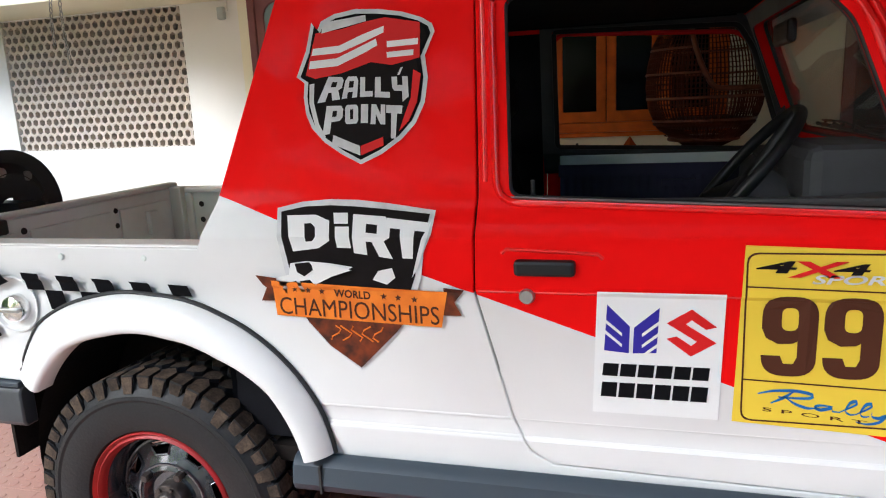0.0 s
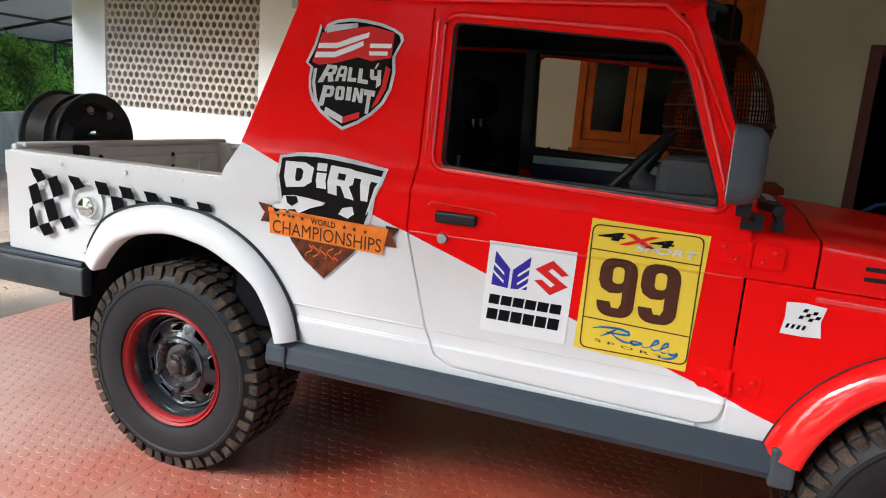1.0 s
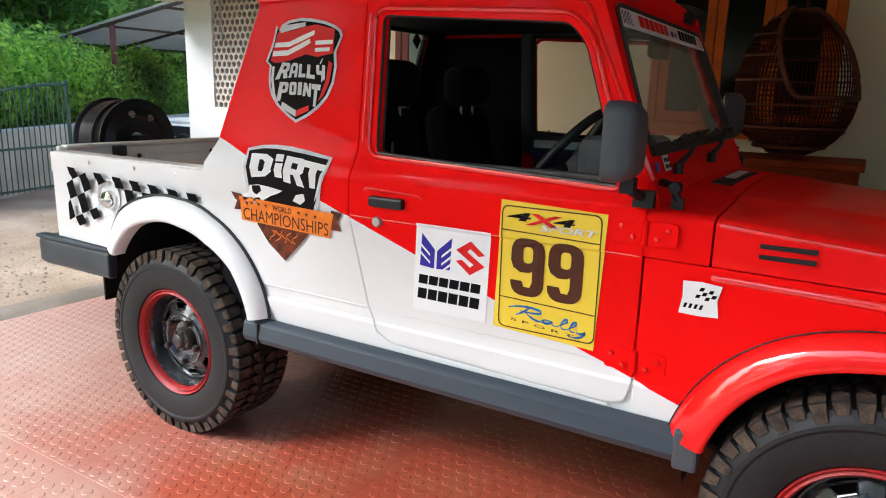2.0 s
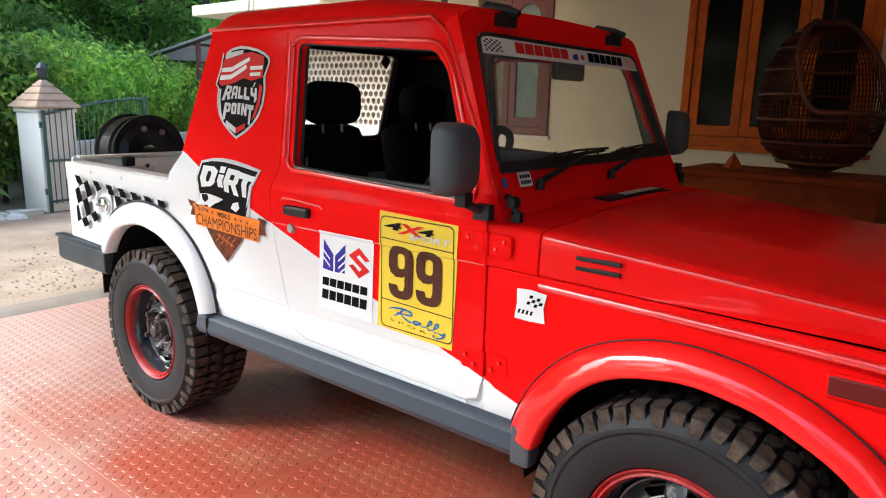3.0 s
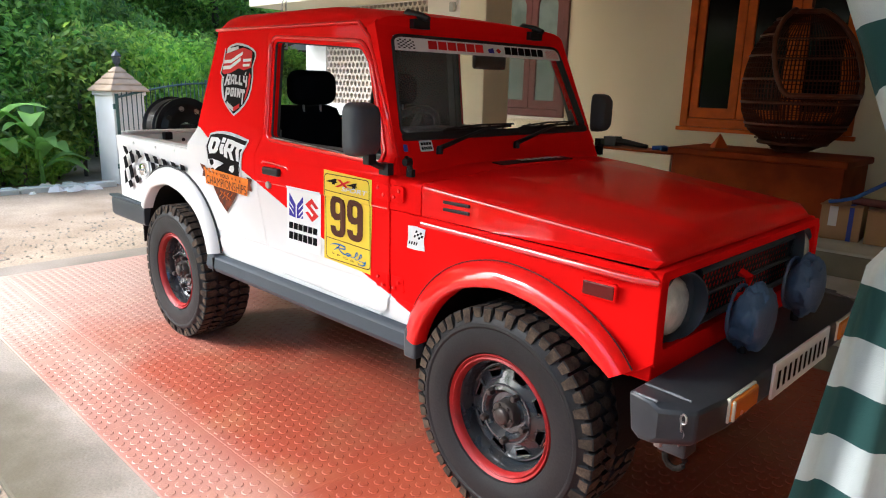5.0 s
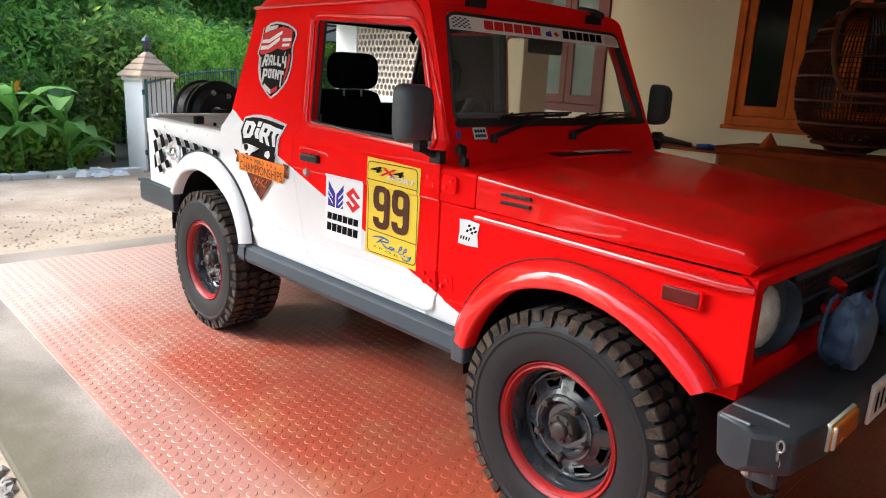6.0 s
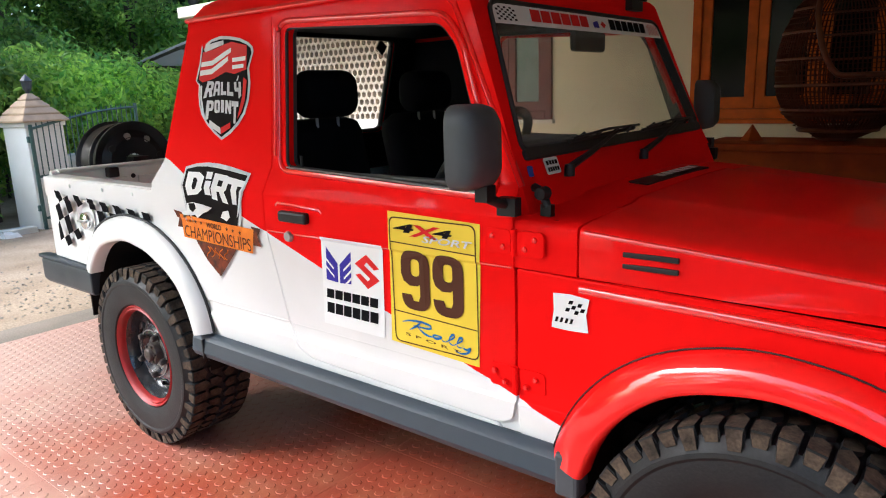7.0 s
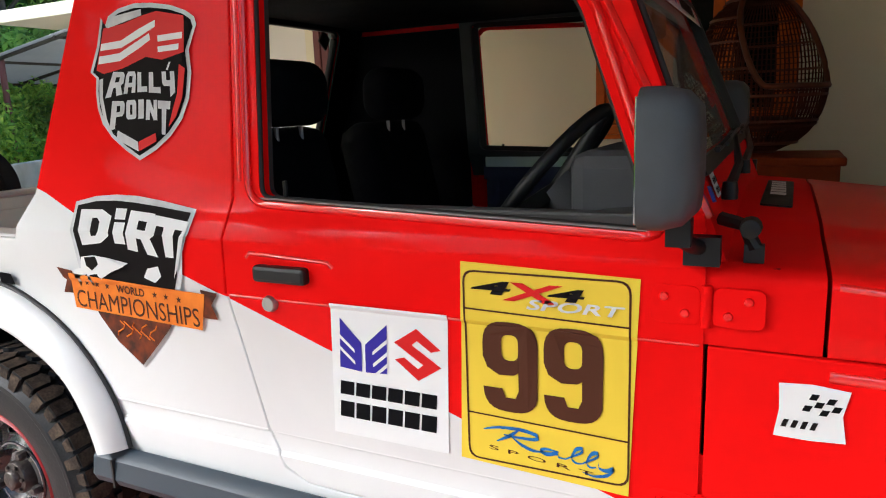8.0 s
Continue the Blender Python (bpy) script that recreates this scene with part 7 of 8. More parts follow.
def strands(h, n):
    """The stretches of one level ring that lie below the rim."""
    runs, run = [], []
    for k in range(n + 1):
        a = FACE + 2 * math.pi * k / n
        if rim_top(a) >= h:
            run.append(shell(a, h))
        else:
            runs.append(run)
            run = []
    return [pts for pts in runs + [run] if len(pts) > 2]


rim = [2 * math.pi * k / 72 for k in range(72)]
part("rim_hoop", bar([shell(a, min(0.96, rim_top(a))) for a in rim], 0.020, 8, True), CANE_LIT, chair, "bound cane rim with its highlight in the colour", smooth=60)
for h, rr in ((-0.86, 0.016), (-0.97, 0.014)):
    part("base_hoop", bar([shell(a, h) for a in rim[::2]], rr, 8, True), CANE_LIT, chair, smooth=60)
for h in (-0.60, -0.30, 0.02, 0.34, 0.62, 0.84):
    for pts in strands(h, 144):
        part("cane_rail", bar(pts, 0.010, 6), CANE_LIT, chair, smooth=60)
for k in range(84):
    a = 2 * math.pi * k / 84
    top_h = min(0.94, rim_top(a))
    part("rib", bar([shell(a, -0.97 + (top_h + 0.97) * q / 7) for q in range(8)], 0.0062, 5), CANE, chair, smooth=60)
sw = bmesh.new()
for j in range(26):
    for pts in strands(-0.95 + 1.75 * j / 25, 72):
        tube(sw, pts, 0.0035, 4)
tagged(part("weave_strand", sw, CANE, chair, smooth=60), kind="stuff")
seat_bm = bmesh.new()
bmesh.ops.create_uvsphere(seat_bm, u_segments=28, v_segments=12, radius=1.0)
for v in seat_bm.verts:
    v.co = CC + Vector((v.co.x * RX * 0.88, v.co.y * 0.35, -0.36 + v.co.z * 0.055))
part("woven_seat", seat_bm, CANE, chair, "flat woven seat", smooth=60)
part("hanging_rope", bar([CC + Vector((0, 0.05, RZ)), CC + Vector((0, 0.05, RZ + 0.72))], 0.012, 6), CANE, chair, smooth=60)


# striped curtain gathered at the middle
def curtain():
    ob = thing("curtain", "green and white striped curtain tied in at the middle", "curtain", (3.64, -1.01, 0))
    d = Vector((0.722, 0.69, 0)).normalized()
    nrm_c = Vector((-d.y, d.x, 0))
    nz, nu = 96, 60
    bm = bmesh.new()
    grid, idx = [], []
    for i in range(nz + 1):
        z = 0.12 + 2.62 * i / nz
        q = (z - 1.23) / 1.3
        w = min(0.66, 0.165 + 0.53 * (z - 1.23)) if z > 1.23 else 0.165 + 0.10 * min(1.0, (1.23 - z) / 0.09) + 0.14 * (1.23 - z)
        row = []
        for k in range(nu + 1):
            u = k / nu * 2 - 1
            fold = (0.030 * math.sin(u * 13 + 0.6 * math.sin(z * 2)) + 0.014 * math.sin(u * 31 + z * 3)) * (0.4 + min(1.0, abs(q)))
            p = d * (u * w) + nrm_c * fold
            sag = -0.10 * (1 - abs(q)) * (u ** 2) if q > 0 else 0.06 * (1 - abs(q)) * u * u
            row.append(bm.verts.new((p.x, p.y, z + sag)))
        grid.append(row)
    for i in range(nz):
        for k in range(nu):
            f = bm.faces.new((grid[i][k], grid[i][k + 1], grid[i + 1][k + 1], grid[i + 1][k]))
            f.material_index = (i // 3) % 2
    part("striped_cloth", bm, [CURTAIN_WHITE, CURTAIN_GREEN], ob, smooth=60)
    part("tie_band", bar([d * (0.172 * math.cos(2 * math.pi * k / 24)) + nrm_c * (0.055 * math.sin(2 * math.pi * k / 24)) + Vector((0, 0, 1.23)) for k in range(24)], 0.018, 8, True), CURTAIN_GREEN, ob, smooth=50)
    part("curtain_rod", bar([(-0.45 * d.x, -0.45 * d.y, 2.755), (0.45 * d.x, 0.45 * d.y, 2.755)], 0.014), STEEL, ob, smooth=50)


curtain()

# ---- gate, boundary wall, far awning ----
post = thing("gate_post", "white gate post with a tan tiled cap and a lantern", "gate post", (-6.37, 1.39, -0.035), rz=10)
part("post_body", boxed(-0.23, 0.23, -0.23, 0.23, 0.0, 1.25), POST_WHITE, post, bevel=0.012)
part("moulding", boxed(-0.25, 0.25, -0.25, 0.25, 1.195, 1.25), POST_WHITE, post, bevel=0.01)
for k in range(4):
    h0, r0, r1 = 1.25 + 0.082 * k, 0.285 - 0.066 * k, 0.285 - 0.066 * (k + 1) + 0.010
    bmc = bmesh.new()
    lo = [bmc.verts.new((a * r0, b * r0, h0)) for a, b in ((-1, -1), (1, -1), (1, 1), (-1, 1))]
    md = [bmc.verts.new((a * r0, b * r0, h0 + 0.022)) for a, b in ((-1, -1), (1, -1), (1, 1), (-1, 1))]
    hi = [bmc.verts.new((a * r1, b * r1, h0 + 0.082)) for a, b in ((-1, -1), (1, -1), (1, 1), (-1, 1))]
    bmc.faces.new(hi), bmc.faces.new(lo[::-1])
    for q in range(4):
        bmc.faces.new((lo[q], lo[(q + 1) % 4], md[(q + 1) % 4], md[q]))
        bmc.faces.new((md[q], md[(q + 1) % 4], hi[(q + 1) % 4], hi[q]))
    part("cap_tile", bmc, POST_TILE, post, bevel=0.005)
part("lantern", lathed([(0.02, 1.565), (0.025, 1.60), (0.045, 1.625), (0.060, 1.71), (0.070, 1.72), (0.04, 1.76), (0.010, 1.79), (0, 1.80)], 8, "z"), MIRROR_GREY, post, "small grey metal lantern")
for z in (0.22, 1.02):
    part("gate_hinge", boxed(0.22, 0.262, -0.235, -0.205, z, z + 0.07), GATE_GREEN, post, "dark iron gate hinge", bevel=0.004)

g0, g1 = Vector((-6.055, 1.235, 0)), Vector((-6.46, 2.72, 0))
gate = thing("metal_gate", "open metal gate of slim green upright bars", "gate", (0, 0, -0.03))
for k in range(21):
    p = g0.lerp(g1, k / 20)
    hgt = 1.22 + 0.20 * math.sin(0.5 * math.pi * k / 20)
    part("gate_bar", bar([(p.x, p.y, 0.10), (p.x, p.y, hgt)], 0.0075, 6), GATE_GREEN, gate, smooth=60)
for z in (0.13, 0.62):
    part("gate_rail", bar([(g0.x, g0.y, z), (g1.x, g1.y, z)], 0.016, 6), GATE_GREEN, gate, smooth=60)
part("gate_rail", bar([g0.lerp(g1, k / 20) + Vector((0, 0, 1.17 + 0.20 * math.sin(0.5 * math.pi * k / 20))) for k in range(21)], 0.016, 6), GATE_GREEN, gate, smooth=60)
for p, h in ((g0, 1.22), (g1, 1.42)):
    part("gate_stile", boxed(p.x - 0.018, p.x + 0.018, p.y - 0.018, p.y + 0.018, 0.0, h), GATE_GREEN, gate, bevel=0.004)
b0, b1 = Vector((-6.5, 1.6, 0)), Vector((-11.4, 9.3, 0))
bdir = (b1 - b0).normalized()
bnr = Vector((-bdir.y, bdir.x, 0))
bw = bmesh.new()
lo = [b0 + bnr * 0.08, b1 + bnr * 0.08, b1 - bnr * 0.08, b0 - bnr * 0.08]
vl = [bw.verts.new((p.x, p.y, -0.04)) for p in lo]
vh = [bw.verts.new((p.x, p.y, 0.78)) for p in lo]
bw.faces.new(vh), bw.faces.new(vl)
for q in range(4):
    bw.faces.new((vl[q], vl[(q + 1) % 4], vh[(q + 1) % 4], vh[q]))
solo("wall_boundary", bw, LOW_WALL, "low grey-green boundary wall below the hedge", "wall", kind="structure", bevel=0.015)
awn = thing("awning", "grey corrugated lean-to awning on thin posts beside the house", "awning", (-6.15, 5.4, -0.035))
ab = bmesh.new()
prev = None
for k in range(61):
    y = 4.6 * k / 60
    dz = 0.015 * math.cos(k * math.pi)
    ring = [ab.verts.new((0, y, 2.99 + dz)), ab.verts.new((-5.4, y, 2.18 + dz)), ab.verts.new((-5.4, y, 2.17 + dz)), ab.verts.new((0, y, 2.98 + dz))]
    if prev:
        for q in range(4):
            ab.faces.new((prev[q], prev[(q + 1) % 4], ring[(q + 1) % 4], ring[q]))
    prev = ring
part("awning_sheet", ab, AWNING, awn, "weathered grey awning sheet")
for y in (0.06, 1.6, 3.2, 4.5):
    part("rafter", bar([(0, y, 2.95), (-5.35, y, 2.145)], 0.03, 6), BARK, awn)
    part("awning_post", bar([(-5.3, y, 0.0), (-5.3, y, 2.15)], 0.035, 8), GATE_GREEN, awn)
for x in (-5.3, -3.6, -1.9):
    part("purlin", bar([(x, 0.0, 2.95 + x * 0.15), (x, 4.55, 2.95 + x * 0.15)], 0.025, 6), BARK, awn)
part("awning_post", bar([(-3.4, 0.1, 0.0), (-3.4, 0.1, 2.44)], 0.05, 8), WOOD_MAROON, awn)


# white vehicle beside the house, its nose past the corner
wc = thing("parked_car", "white off-road car parked beside the house", "car", (-7.12, 5.0, -0.035))
part("car_body", boxed(-0.74, 0.74, 0.0, 3.3, 0.42, 0.80), POST_WHITE, wc, bevel=0.05)
part("bonnet", boxed(-0.70, 0.70, 0.03, 1.15, 0.79, 0.875), POST_WHITE, wc, bevel=0.035)
part("cab", boxed(-0.68, 0.68, 1.15, 3.2, 0.79, 1.55), POST_WHITE, wc, bevel=0.08)
part("windscreen", boxed(-0.58, 0.58, 1.135, 1.155, 0.95, 1.42), PANE_DARK, wc, bevel=0.02)
part("car_grille", boxed(-0.66, 0.66, -0.015, 0.01, 0.60, 0.765), BLACK_PLASTIC, wc, bevel=0.006)
for x in (-0.50, 0.50):
    part("car_headlamp", lathed([(0.0, -0.045), (0.05, -0.04), (0.072, -0.025), (0.076, 0.0)], 24, at=(x, 0, 0.685)), LAMP_GLASS, wc, smooth=50)
    for y in (0.55, 2.65):
        part("car_tyre", lathed([(0.0, x * 1.16), (0.20, x * 1.18), (0.31, x * 1.20), (0.33, x * 1.10), (0.33, x * 0.90), (0.20, x * 0.86)], 28, at=(0, y, 0.33)), RUBBER, wc, smooth=40)
part("car_bumper", boxed(-0.78, 0.78, -0.12, 0.0, 0.40, 0.54), BUMPER_DARK, wc, bevel=0.02)

# ---- planting ----
def leaf_cloud(name, centres, count, size, seed, material, parent, label=""):
    """Many small leaves scattered in shells round the centres (x, y, z, rx, ry, rz)."""
    rng = np.random.default_rng(seed)
    vols = np.array([c[3] * c[4] + c[4] * c[5] + c[3] * c[5] for c in centres])
    pick = rng.choice(len(centres), count, p=vols / vols.sum())
    cen = np.array(centres)[pick]
    dirs = rng.normal(size=(count, 3))
    dirs /= np.linalg.norm(dirs, axis=1, keepdims=True)
    rad = rng.uniform(0.12, 1.0, (count, 1)) ** 0.4 * 1.08
    lump = 1 + 0.16 * np.sin(dirs[:, :1] * 9 + pick[:, None]) * np.sin(dirs[:, 2:] * 7 + pick[:, None] * 2)
    pos = cen[:, :3] + dirs * rad * lump * cen[:, 3:]
    up = dirs * 0.7 + rng.normal(size=(count, 3)) * 0.6
    up /= np.linalg.norm(up, axis=1, keepdims=True)
    along = np.cross(up, rng.normal(size=(count, 3)))
    along /= np.linalg.norm(along, axis=1, keepdims=True)
    across = np.cross(up, along)
    s = (size * rng.uniform(0.6, 1.35, (count, 1)))
    quad = np.stack([pos - along * s, pos + across * s * 0.42 + up * s * 0.12, pos + along * s, pos - across * s * 0.42 + up * s * 0.12], 1).reshape(-1, 3)
    faces = np.arange(count * 4).reshape(-1, 4)
    me = bpy.data.meshes.new(name)
    me.from_pydata(quad.tolist(), [], faces.tolist())
    me.materials.append(material)
    ob = new(name, me)
    ob.parent = parent
    return tagged(ob, label, kind="stuff") if label else ob


def tree(x, y, h, spread, seed, leaves=9000, size=0.13):
    rng = random.Random(seed)
    t = thing("tree", "tall leafy green tree round the yard", "tree", (x, y, -0.04), group="trees round the yard")
    tb = bmesh.new()
    top = Vector((rng.uniform(-0.4, 0.4), rng.uniform(-0.4, 0.4), h * 0.75))
    tube(tb, [(0, 0, 0), (0.08, 0.05, h * 0.25), top * 0.7, top], [0.20, 0.16, 0.10, 0.04], 9)
    clumps = []
    for k in range(13):
        a, q = rng.uniform(0, 6.28), rng.uniform(0.18, 1.0)
        c = Vector((math.cos(a) * spread * rng.uniform(0.25, 0.9), math.sin(a) * spread * rng.uniform(0.25, 0.9), h * q))
        start = top * min(0.95, q * 0.8)
        tube(tb, [start, start.lerp(c, 0.6) + Vector((0, 0, 0.2)), c], [0.06, 0.04, 0.015], 6)
        r = spread * rng.uniform(0.32, 0.55)
        clumps.append((c.x, c.y, c.z, r, r, r * rng.uniform(0.6, 0.85)))
    part("trunk", tb, BARK, t, smooth=60)
    leaf_cloud("crown", clumps, leaves, size, seed, LEAF, t)


for k, (x, y, h, sp) in enumerate(((-10.5, -5.5, 4.6, 2.2), (-9.8, -2.6, 4.2, 2.0), (-10.4, 0.4, 4.6, 2.3), (-12.8, 2.4, 5.4, 2.4), (-15.2, 7.6, 6.5, 2.6), (-14.0, -3.5, 7.2, 3.0), (-14.5, 1.2, 7.2, 3.0), (-15.5, 9.5, 9.0, 3.0), (-17.5, 5.2, 10.5, 3.4), (-19, 13.5, 10.0, 3.4), (-13.5, -8.5, 9.0, 3.0), (-7, -14, 8, 3.0), (-1.5, -15, 8.5, 3.0), (3.5, -14.5, 7.5, 3.0), (9, -14, 8, 3.0))):
    tree(x, y, h, sp, 11 + k, 26000 if k < 5 else 13000, 0.07 if k < 5 else 0.115)
wood = thing("far_woods", "dense green woods behind the yard", "trees", (0, 0, -0.04), kind="stuff")
rw = random.Random(8)
wood_c = [(-20.5 + rw.uniform(-1.5, 1.5), -14 + 1.15 * (k % 34), 1.5 + 2.6 * (k // 34) + rw.uniform(-0.6, 0.6), 1.7, 1.7, 1.8) for k in range(34 * 5)]
leaf_cloud("woods_leaves", wood_c, 70000, 0.26, 77, FAR_GREEN, wood)
wt = bmesh.new()
for k in range(18):
    tube(wt, [(-20.5, -13 + 2.1 * k, 0), (-20.3, -13 + 2.1 * k, 9.0)], [0.2, 0.08], 7)
part("woods_trunks", wt, BARK, wood)
# hedge along the boundary wall, bushes along the kerb
hedge_c = []
rng = random.Random(5)
for k in range(26):
    p = b0.lerp(b1, k / 25) + bnr * (0.85 if bnr.x < 0 else -0.85)
    hedge_c.append((p.x, p.y, 1.25 + rng.uniform(-0.25, 0.25), 0.6, 0.6, 0.75))
hedge = thing("hedge", "dense clipped green hedge over the boundary wall", "hedge", (0, 0, -0.04), kind="stuff")
leaf_cloud("hedge_leaves", hedge_c, 40000, 0.06, 41, LEAF_HEDGE, hedge)
stems = bmesh.new()
for c in hedge_c:
    tube(stems, [(c[0], c[1], 0.0), (c[0], c[1], 1.3)], 0.03, 6)
part("hedge_stems", stems, BARK, hedge)
bush_c = [(-7.0 - rng.uniform(0, 2.2), -7.5 + 0.36 * k, rng.uniform(0.2, 1.2), rng.uniform(0.45, 0.8), rng.uniform(0.45, 0.8), rng.uniform(0.45, 0.8)) for k in range(23)]
bush = thing("bushes", "thick green undergrowth behind the kerb", "bush", (0, 0, -0.04), kind="stuff")
bush_c += [(-8.3 - rng.uniform(0, 1.2), -7.5 + 0.42 * k, rng.uniform(1.2, 3.4), rng.uniform(0.7, 1.0), rng.uniform(0.7, 1.0), rng.uniform(0.7, 1.0)) for k in range(20)]
bush_c += [(-9.5 - rng.uniform(0, 1.5), -7.5 + 0.42 * k, rng.uniform(0.6, 2.2), rng.uniform(0.8, 1.1), rng.uniform(0.8, 1.1), rng.uniform(0.8, 1.1)) for k in range(26)]
bush_c += [(-6.65 + rng.uniform(-0.2, 0.2), -7.5 + 0.22 * k, rng.uniform(0.10, 0.40), 0.34, 0.34, 0.36) for k in range(37)]
leaf_cloud("bush_leaves", bush_c, 90000, 0.065, 43, LEAF, bush)
stems = bmesh.new()
for c in bush_c:
    tube(stems, [(c[0], c[1], 0.0), (c[0] + 0.05, c[1], c[2])], 0.025, 6)
part("bush_stems", stems, BARK, bush)


# low bright shrubs along the kerb
shrub_c = [(-7.10 + rng.uniform(-0.25, 0.2), -3.4 + 0.23 * k, rng.uniform(0.25, 1.05), rng.uniform(0.30, 0.46), rng.uniform(0.30, 0.46), rng.uniform(0.30, 0.42)) for k in range(19)]
shrub = thing("shrubs", "bright green leafy shrubs along the kerb", "shrub", (0, 0, -0.04), kind="stuff")
leaf_cloud("shrub_leaves", shrub_c, 24000, 0.062, 47, LEAF_HEDGE, shrub)
stems = bmesh.new()
for c in shrub_c:
    tube(stems, [(c[0], c[1], 0.0), (c[0] + 0.04, c[1], c[2])], 0.016, 6)
part("shrub_stems", stems, BARK, shrub)


# broad-leaved plants by the gate post
def broad_leaf(bm, foot, tip, w, lift):
    foot, tip = Vector(foot), Vector(tip)
    d = tip - foot
    sidew = Vector((-d.y, d.x, 0)).normalized()
    rows_l = []
    for k in range(7):
        t = k / 6
        p = foot.lerp(tip, t) + Vector((0, 0, lift * math.sin(math.pi * t)))
        ww = w * math.sin(math.pi * min(1, t * 0.9 + 0.08)) ** 0.7
        rows_l.append([bm.verts.new(p - sidew * ww + Vector((0, 0, 0.25 * ww))), bm.verts.new(p), bm.verts.new(p + sidew * ww + Vector((0, 0, 0.25 * ww)))])
    for a, b in zip(rows_l, rows_l[1:]):
        bm.faces.new((a[0], a[1], b[1], b[0])), bm.faces.new((a[1], a[2], b[2], b[1]))


for k, (x, y) in enumerate(((-6.7, -0.15), (-6.9, -0.9), (-6.5, 0.35), (-7.2, -1.6), (-6.8, -2.4), (-7.3, -0.4))):
    r2 = random.Random(70 + k)
    pl = thing("canna_plant", "broad-leaved green plant with orange flowers", "plant", (x, y, -0.04), group="broad-leaved plants by the post")
    stem = bmesh.new()
    for q in range(3):
        tube(stem, [(0.06 * q, 0, 0), (0.06 * q + r2.uniform(-0.1, 0.1), r2.uniform(-0.1, 0.1), 0.95 + 0.1 * q)], 0.014, 6)
    part("stem", stem, LEAF_BIG, pl)
    for q in range(11):
        a, z = r2.uniform(0, 6.28), r2.uniform(0.15, 0.85)
        L = r2.uniform(0.45, 0.8)
        lb = bmesh.new()
        broad_leaf(lb, (0, 0, z), (math.cos(a) * L, math.sin(a) * L, z + r2.uniform(0.0, 0.35)), r2.uniform(0.08, 0.15), 0.16)
        part("leaf", lb, LEAF_BIG, pl, smooth=60)
    if k < 2:
        fl = bmesh.new()
        for q in range(9):
            a = q * 0.9
            broad_leaf(fl, (0.06, 0, 0.98), (0.06 + 0.07 * math.cos(a), 0.07 * math.sin(a), 1.02 + 0.02 * q), 0.022, 0.02)
        part("flower", fl, FLOWER, pl)

# stones: gravel band behind the apron and along its near edge
def stones(name, count, area, seed, size, label):
    rng = np.random.default_rng(seed)
    verts, faces = [], []
    base = np.array([(1, 0, -0.3), (0.3, 0.9, -0.3), (-0.8, 0.5, -0.3), (-0.7, -0.6, -0.3), (0.4, -0.9, -0.3), (0.5, 0.2, 0.55), (-0.4, 0.3, 0.6), (-0.1, -0.5, 0.5)])
    tris = [(0, 1, 5), (1, 2, 6), (1, 6, 5), (2, 3, 6), (3, 7, 6), (3, 4, 7), (4, 0, 7), (0, 5, 7), (5, 6, 7)]
    for k in range(count):
        x, y = area(rng)
        s = size * rng.uniform(0.4, 1.3)
        a = rng.uniform(0, 6.28)
        m = np.array([[math.cos(a), -math.sin(a), 0], [math.sin(a), math.cos(a), 0], [0, 0, rng.uniform(0.5, 0.9)]])
        p = (base * rng.uniform(0.75, 1.2, (8, 3)) * s) @ m.T + (x, y, -0.035 + 0.18 * s)
        faces += [tuple(i + len(verts) for i in t) for t in tris]
        verts += p.tolist()
    me = bpy.data.meshes.new(name)
    me.from_pydata(verts, [], faces)
    me.materials.append(GRAVEL)
    return tagged(new(name, me), label, "gravel", kind="stuff")


stones("gravel_band", 1500, lambda r: (-2.45 - abs(r.normal(0, 0.9)), r.uniform(-3.5, 4.0)), 3, 0.013, "loose grey gravel along the apron edge")
stones("gravel_heap", 2600, lambda r: (r.uniform(-0.6, 4.0), -1.93 - abs(r.normal(0, 0.30))), 4, 0.030, "coarse grey gravel beside the apron")

# fallen rubble by the post
rubble = stones("white_rubble", 40, lambda r: (-6.1 + r.normal(0, 0.12), 0.55 + r.normal(0, 0.25)), 9, 0.10, "pale broken stone beside the gate post")
rubble.data.materials[0] = POST_WHITE

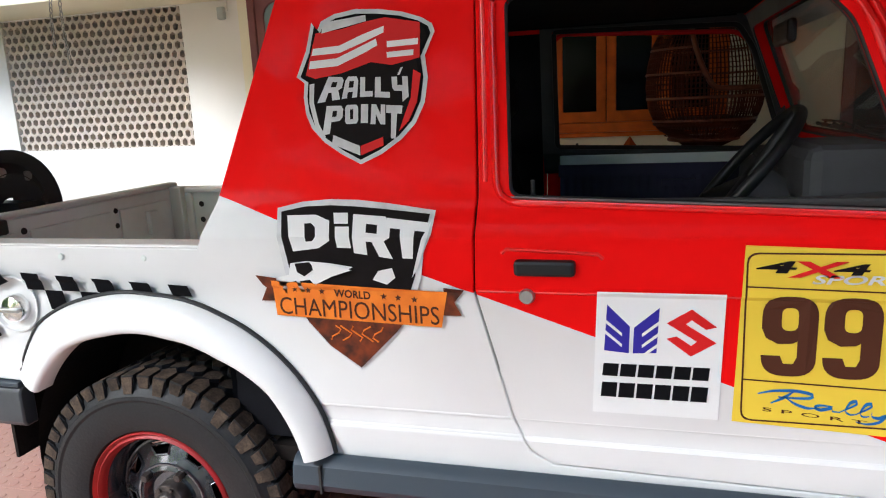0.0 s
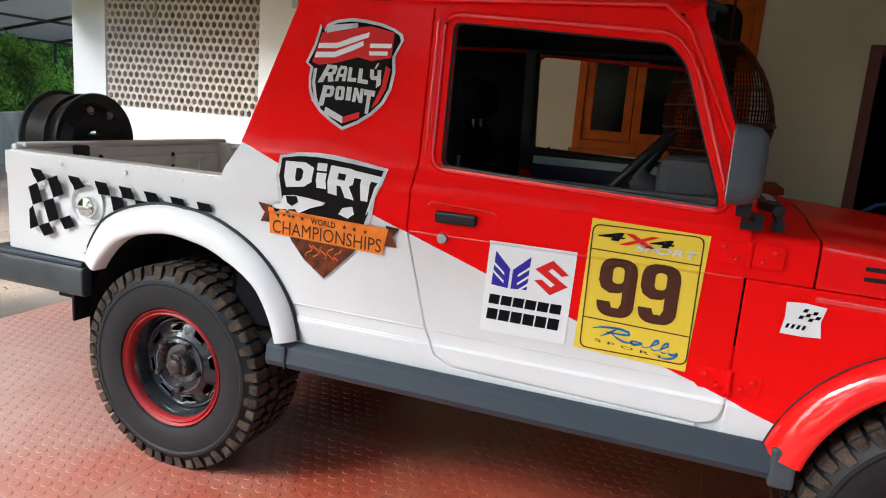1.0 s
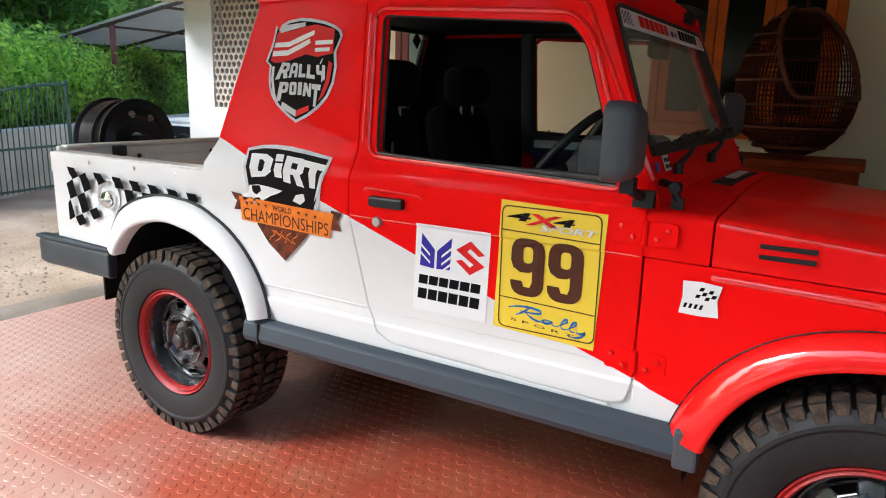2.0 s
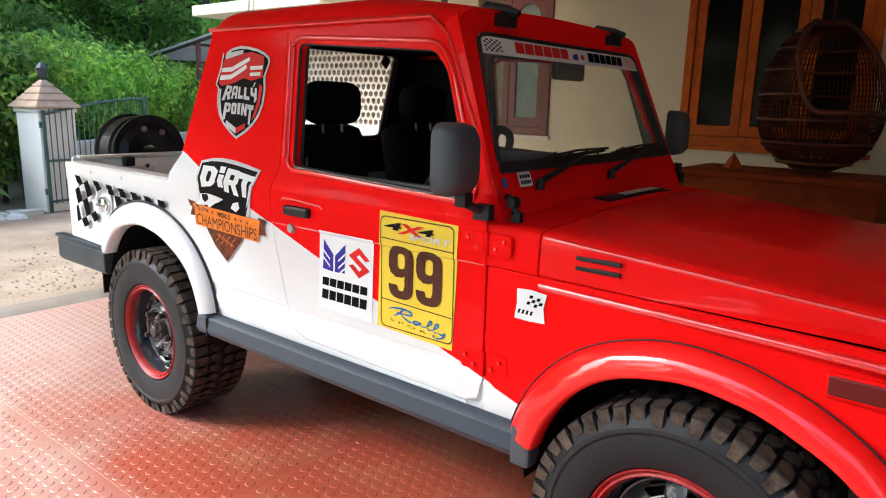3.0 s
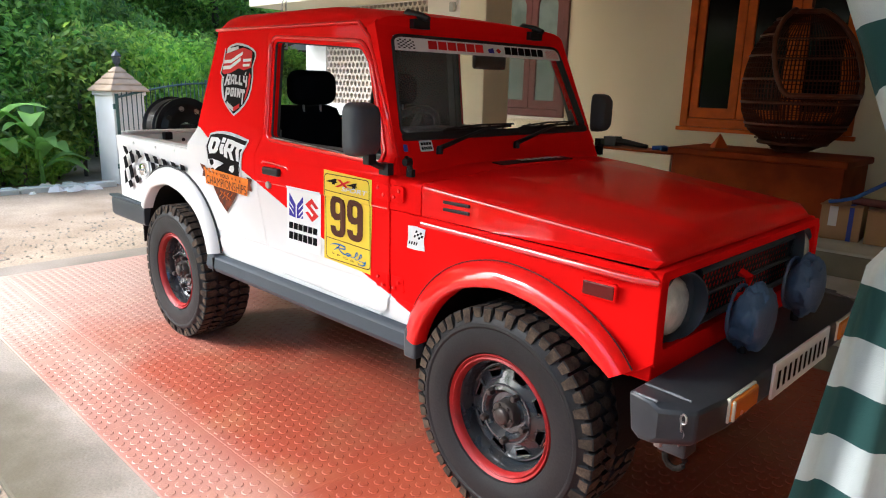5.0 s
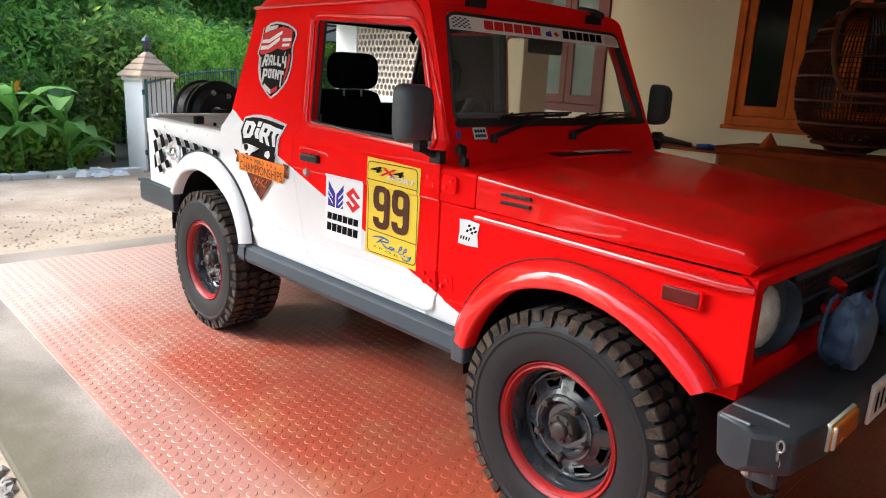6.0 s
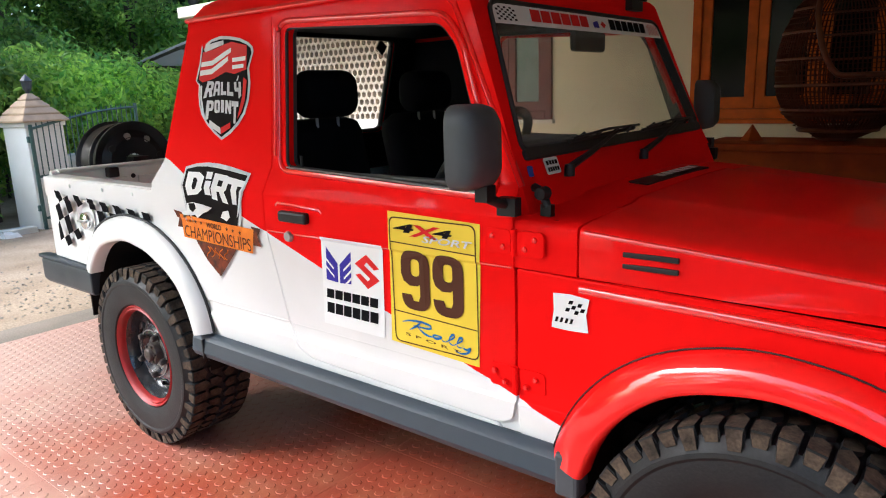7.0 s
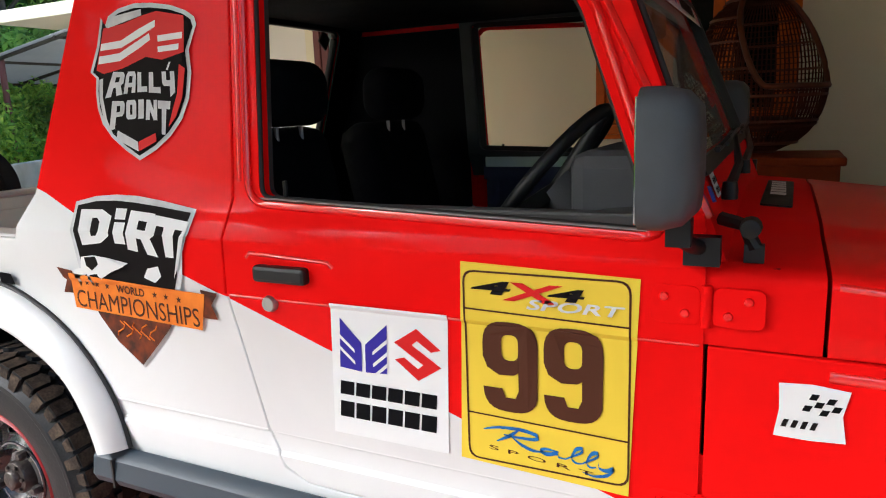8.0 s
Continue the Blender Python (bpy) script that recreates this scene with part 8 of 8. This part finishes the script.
# ---- floor tiles with raised studs ----
floor = thing("floor", "red rubber floor tiles with raised round studs", "floor", (0, 0, 0), kind="structure")


def tile_mesh(w, d):
    verts, faces = [], []

    def add(vs, fs):
        n = len(verts)
        verts.extend(vs)
        faces.extend([tuple(i + n for i in f) for f in fs])

    g = 0.0004
    add([(g, g, -0.012), (w - g, g, -0.012), (w - g, d - g, -0.012), (g, d - g, -0.012), (g, g, -0.0006), (w - g, g, -0.0006), (w - g, d - g, -0.0006), (g, d - g, -0.0006), (g + 0.001, g + 0.001, 0), (w - g - 0.001, g + 0.001, 0), (w - g - 0.001, d - g - 0.001, 0), (g + 0.001, d - g - 0.001, 0)],
        [(0, 1, 5, 4), (1, 2, 6, 5), (2, 3, 7, 6), (3, 0, 4, 7), (4, 5, 9, 8), (5, 6, 10, 9), (6, 7, 11, 10), (7, 4, 8, 11), (8, 9, 10, 11)])
    pitch = 0.058
    for j in range(int(d / (pitch * 0.866))):
        for i in range(int(w / pitch)):
            x, y = (i + 0.5 + 0.5 * (j % 2)) * pitch, (j + 0.6) * pitch * 0.866
            if x > w - 0.022 or y > d - 0.022:
                continue
            ring0 = [(x + 0.0205 * math.cos(k * math.pi / 4), y + 0.0205 * math.sin(k * math.pi / 4), 0.0) for k in range(8)]
            ring1 = [(x + 0.0170 * math.cos(k * math.pi / 4), y + 0.0170 * math.sin(k * math.pi / 4), 0.0021) for k in range(8)]
            add(ring0 + ring1, [(k, (k + 1) % 8, 8 + (k + 1) % 8, 8 + k) for k in range(8)] + [tuple(range(8, 16))])
    me = bpy.data.meshes.new("floor_tile")
    me.from_pydata(verts, [], faces)
    me.materials.append(FLOOR_RED)
    return me


tw, td = 0.94, 0.94
full, strip = tile_mesh(tw, td), tile_mesh(tw, 0.335)
x_start = -1.93
for i in range(8):
    ob = part("tile", strip, None, floor)
    ob.location = (x_start + i * tw, -1.525, 0)
    for j in range(6):
        ob = part("tile", full, None, floor)
        ob.location = (x_start + i * tw, -1.19 + j * td - (0.0 if j < 5 else 0.0), 0)
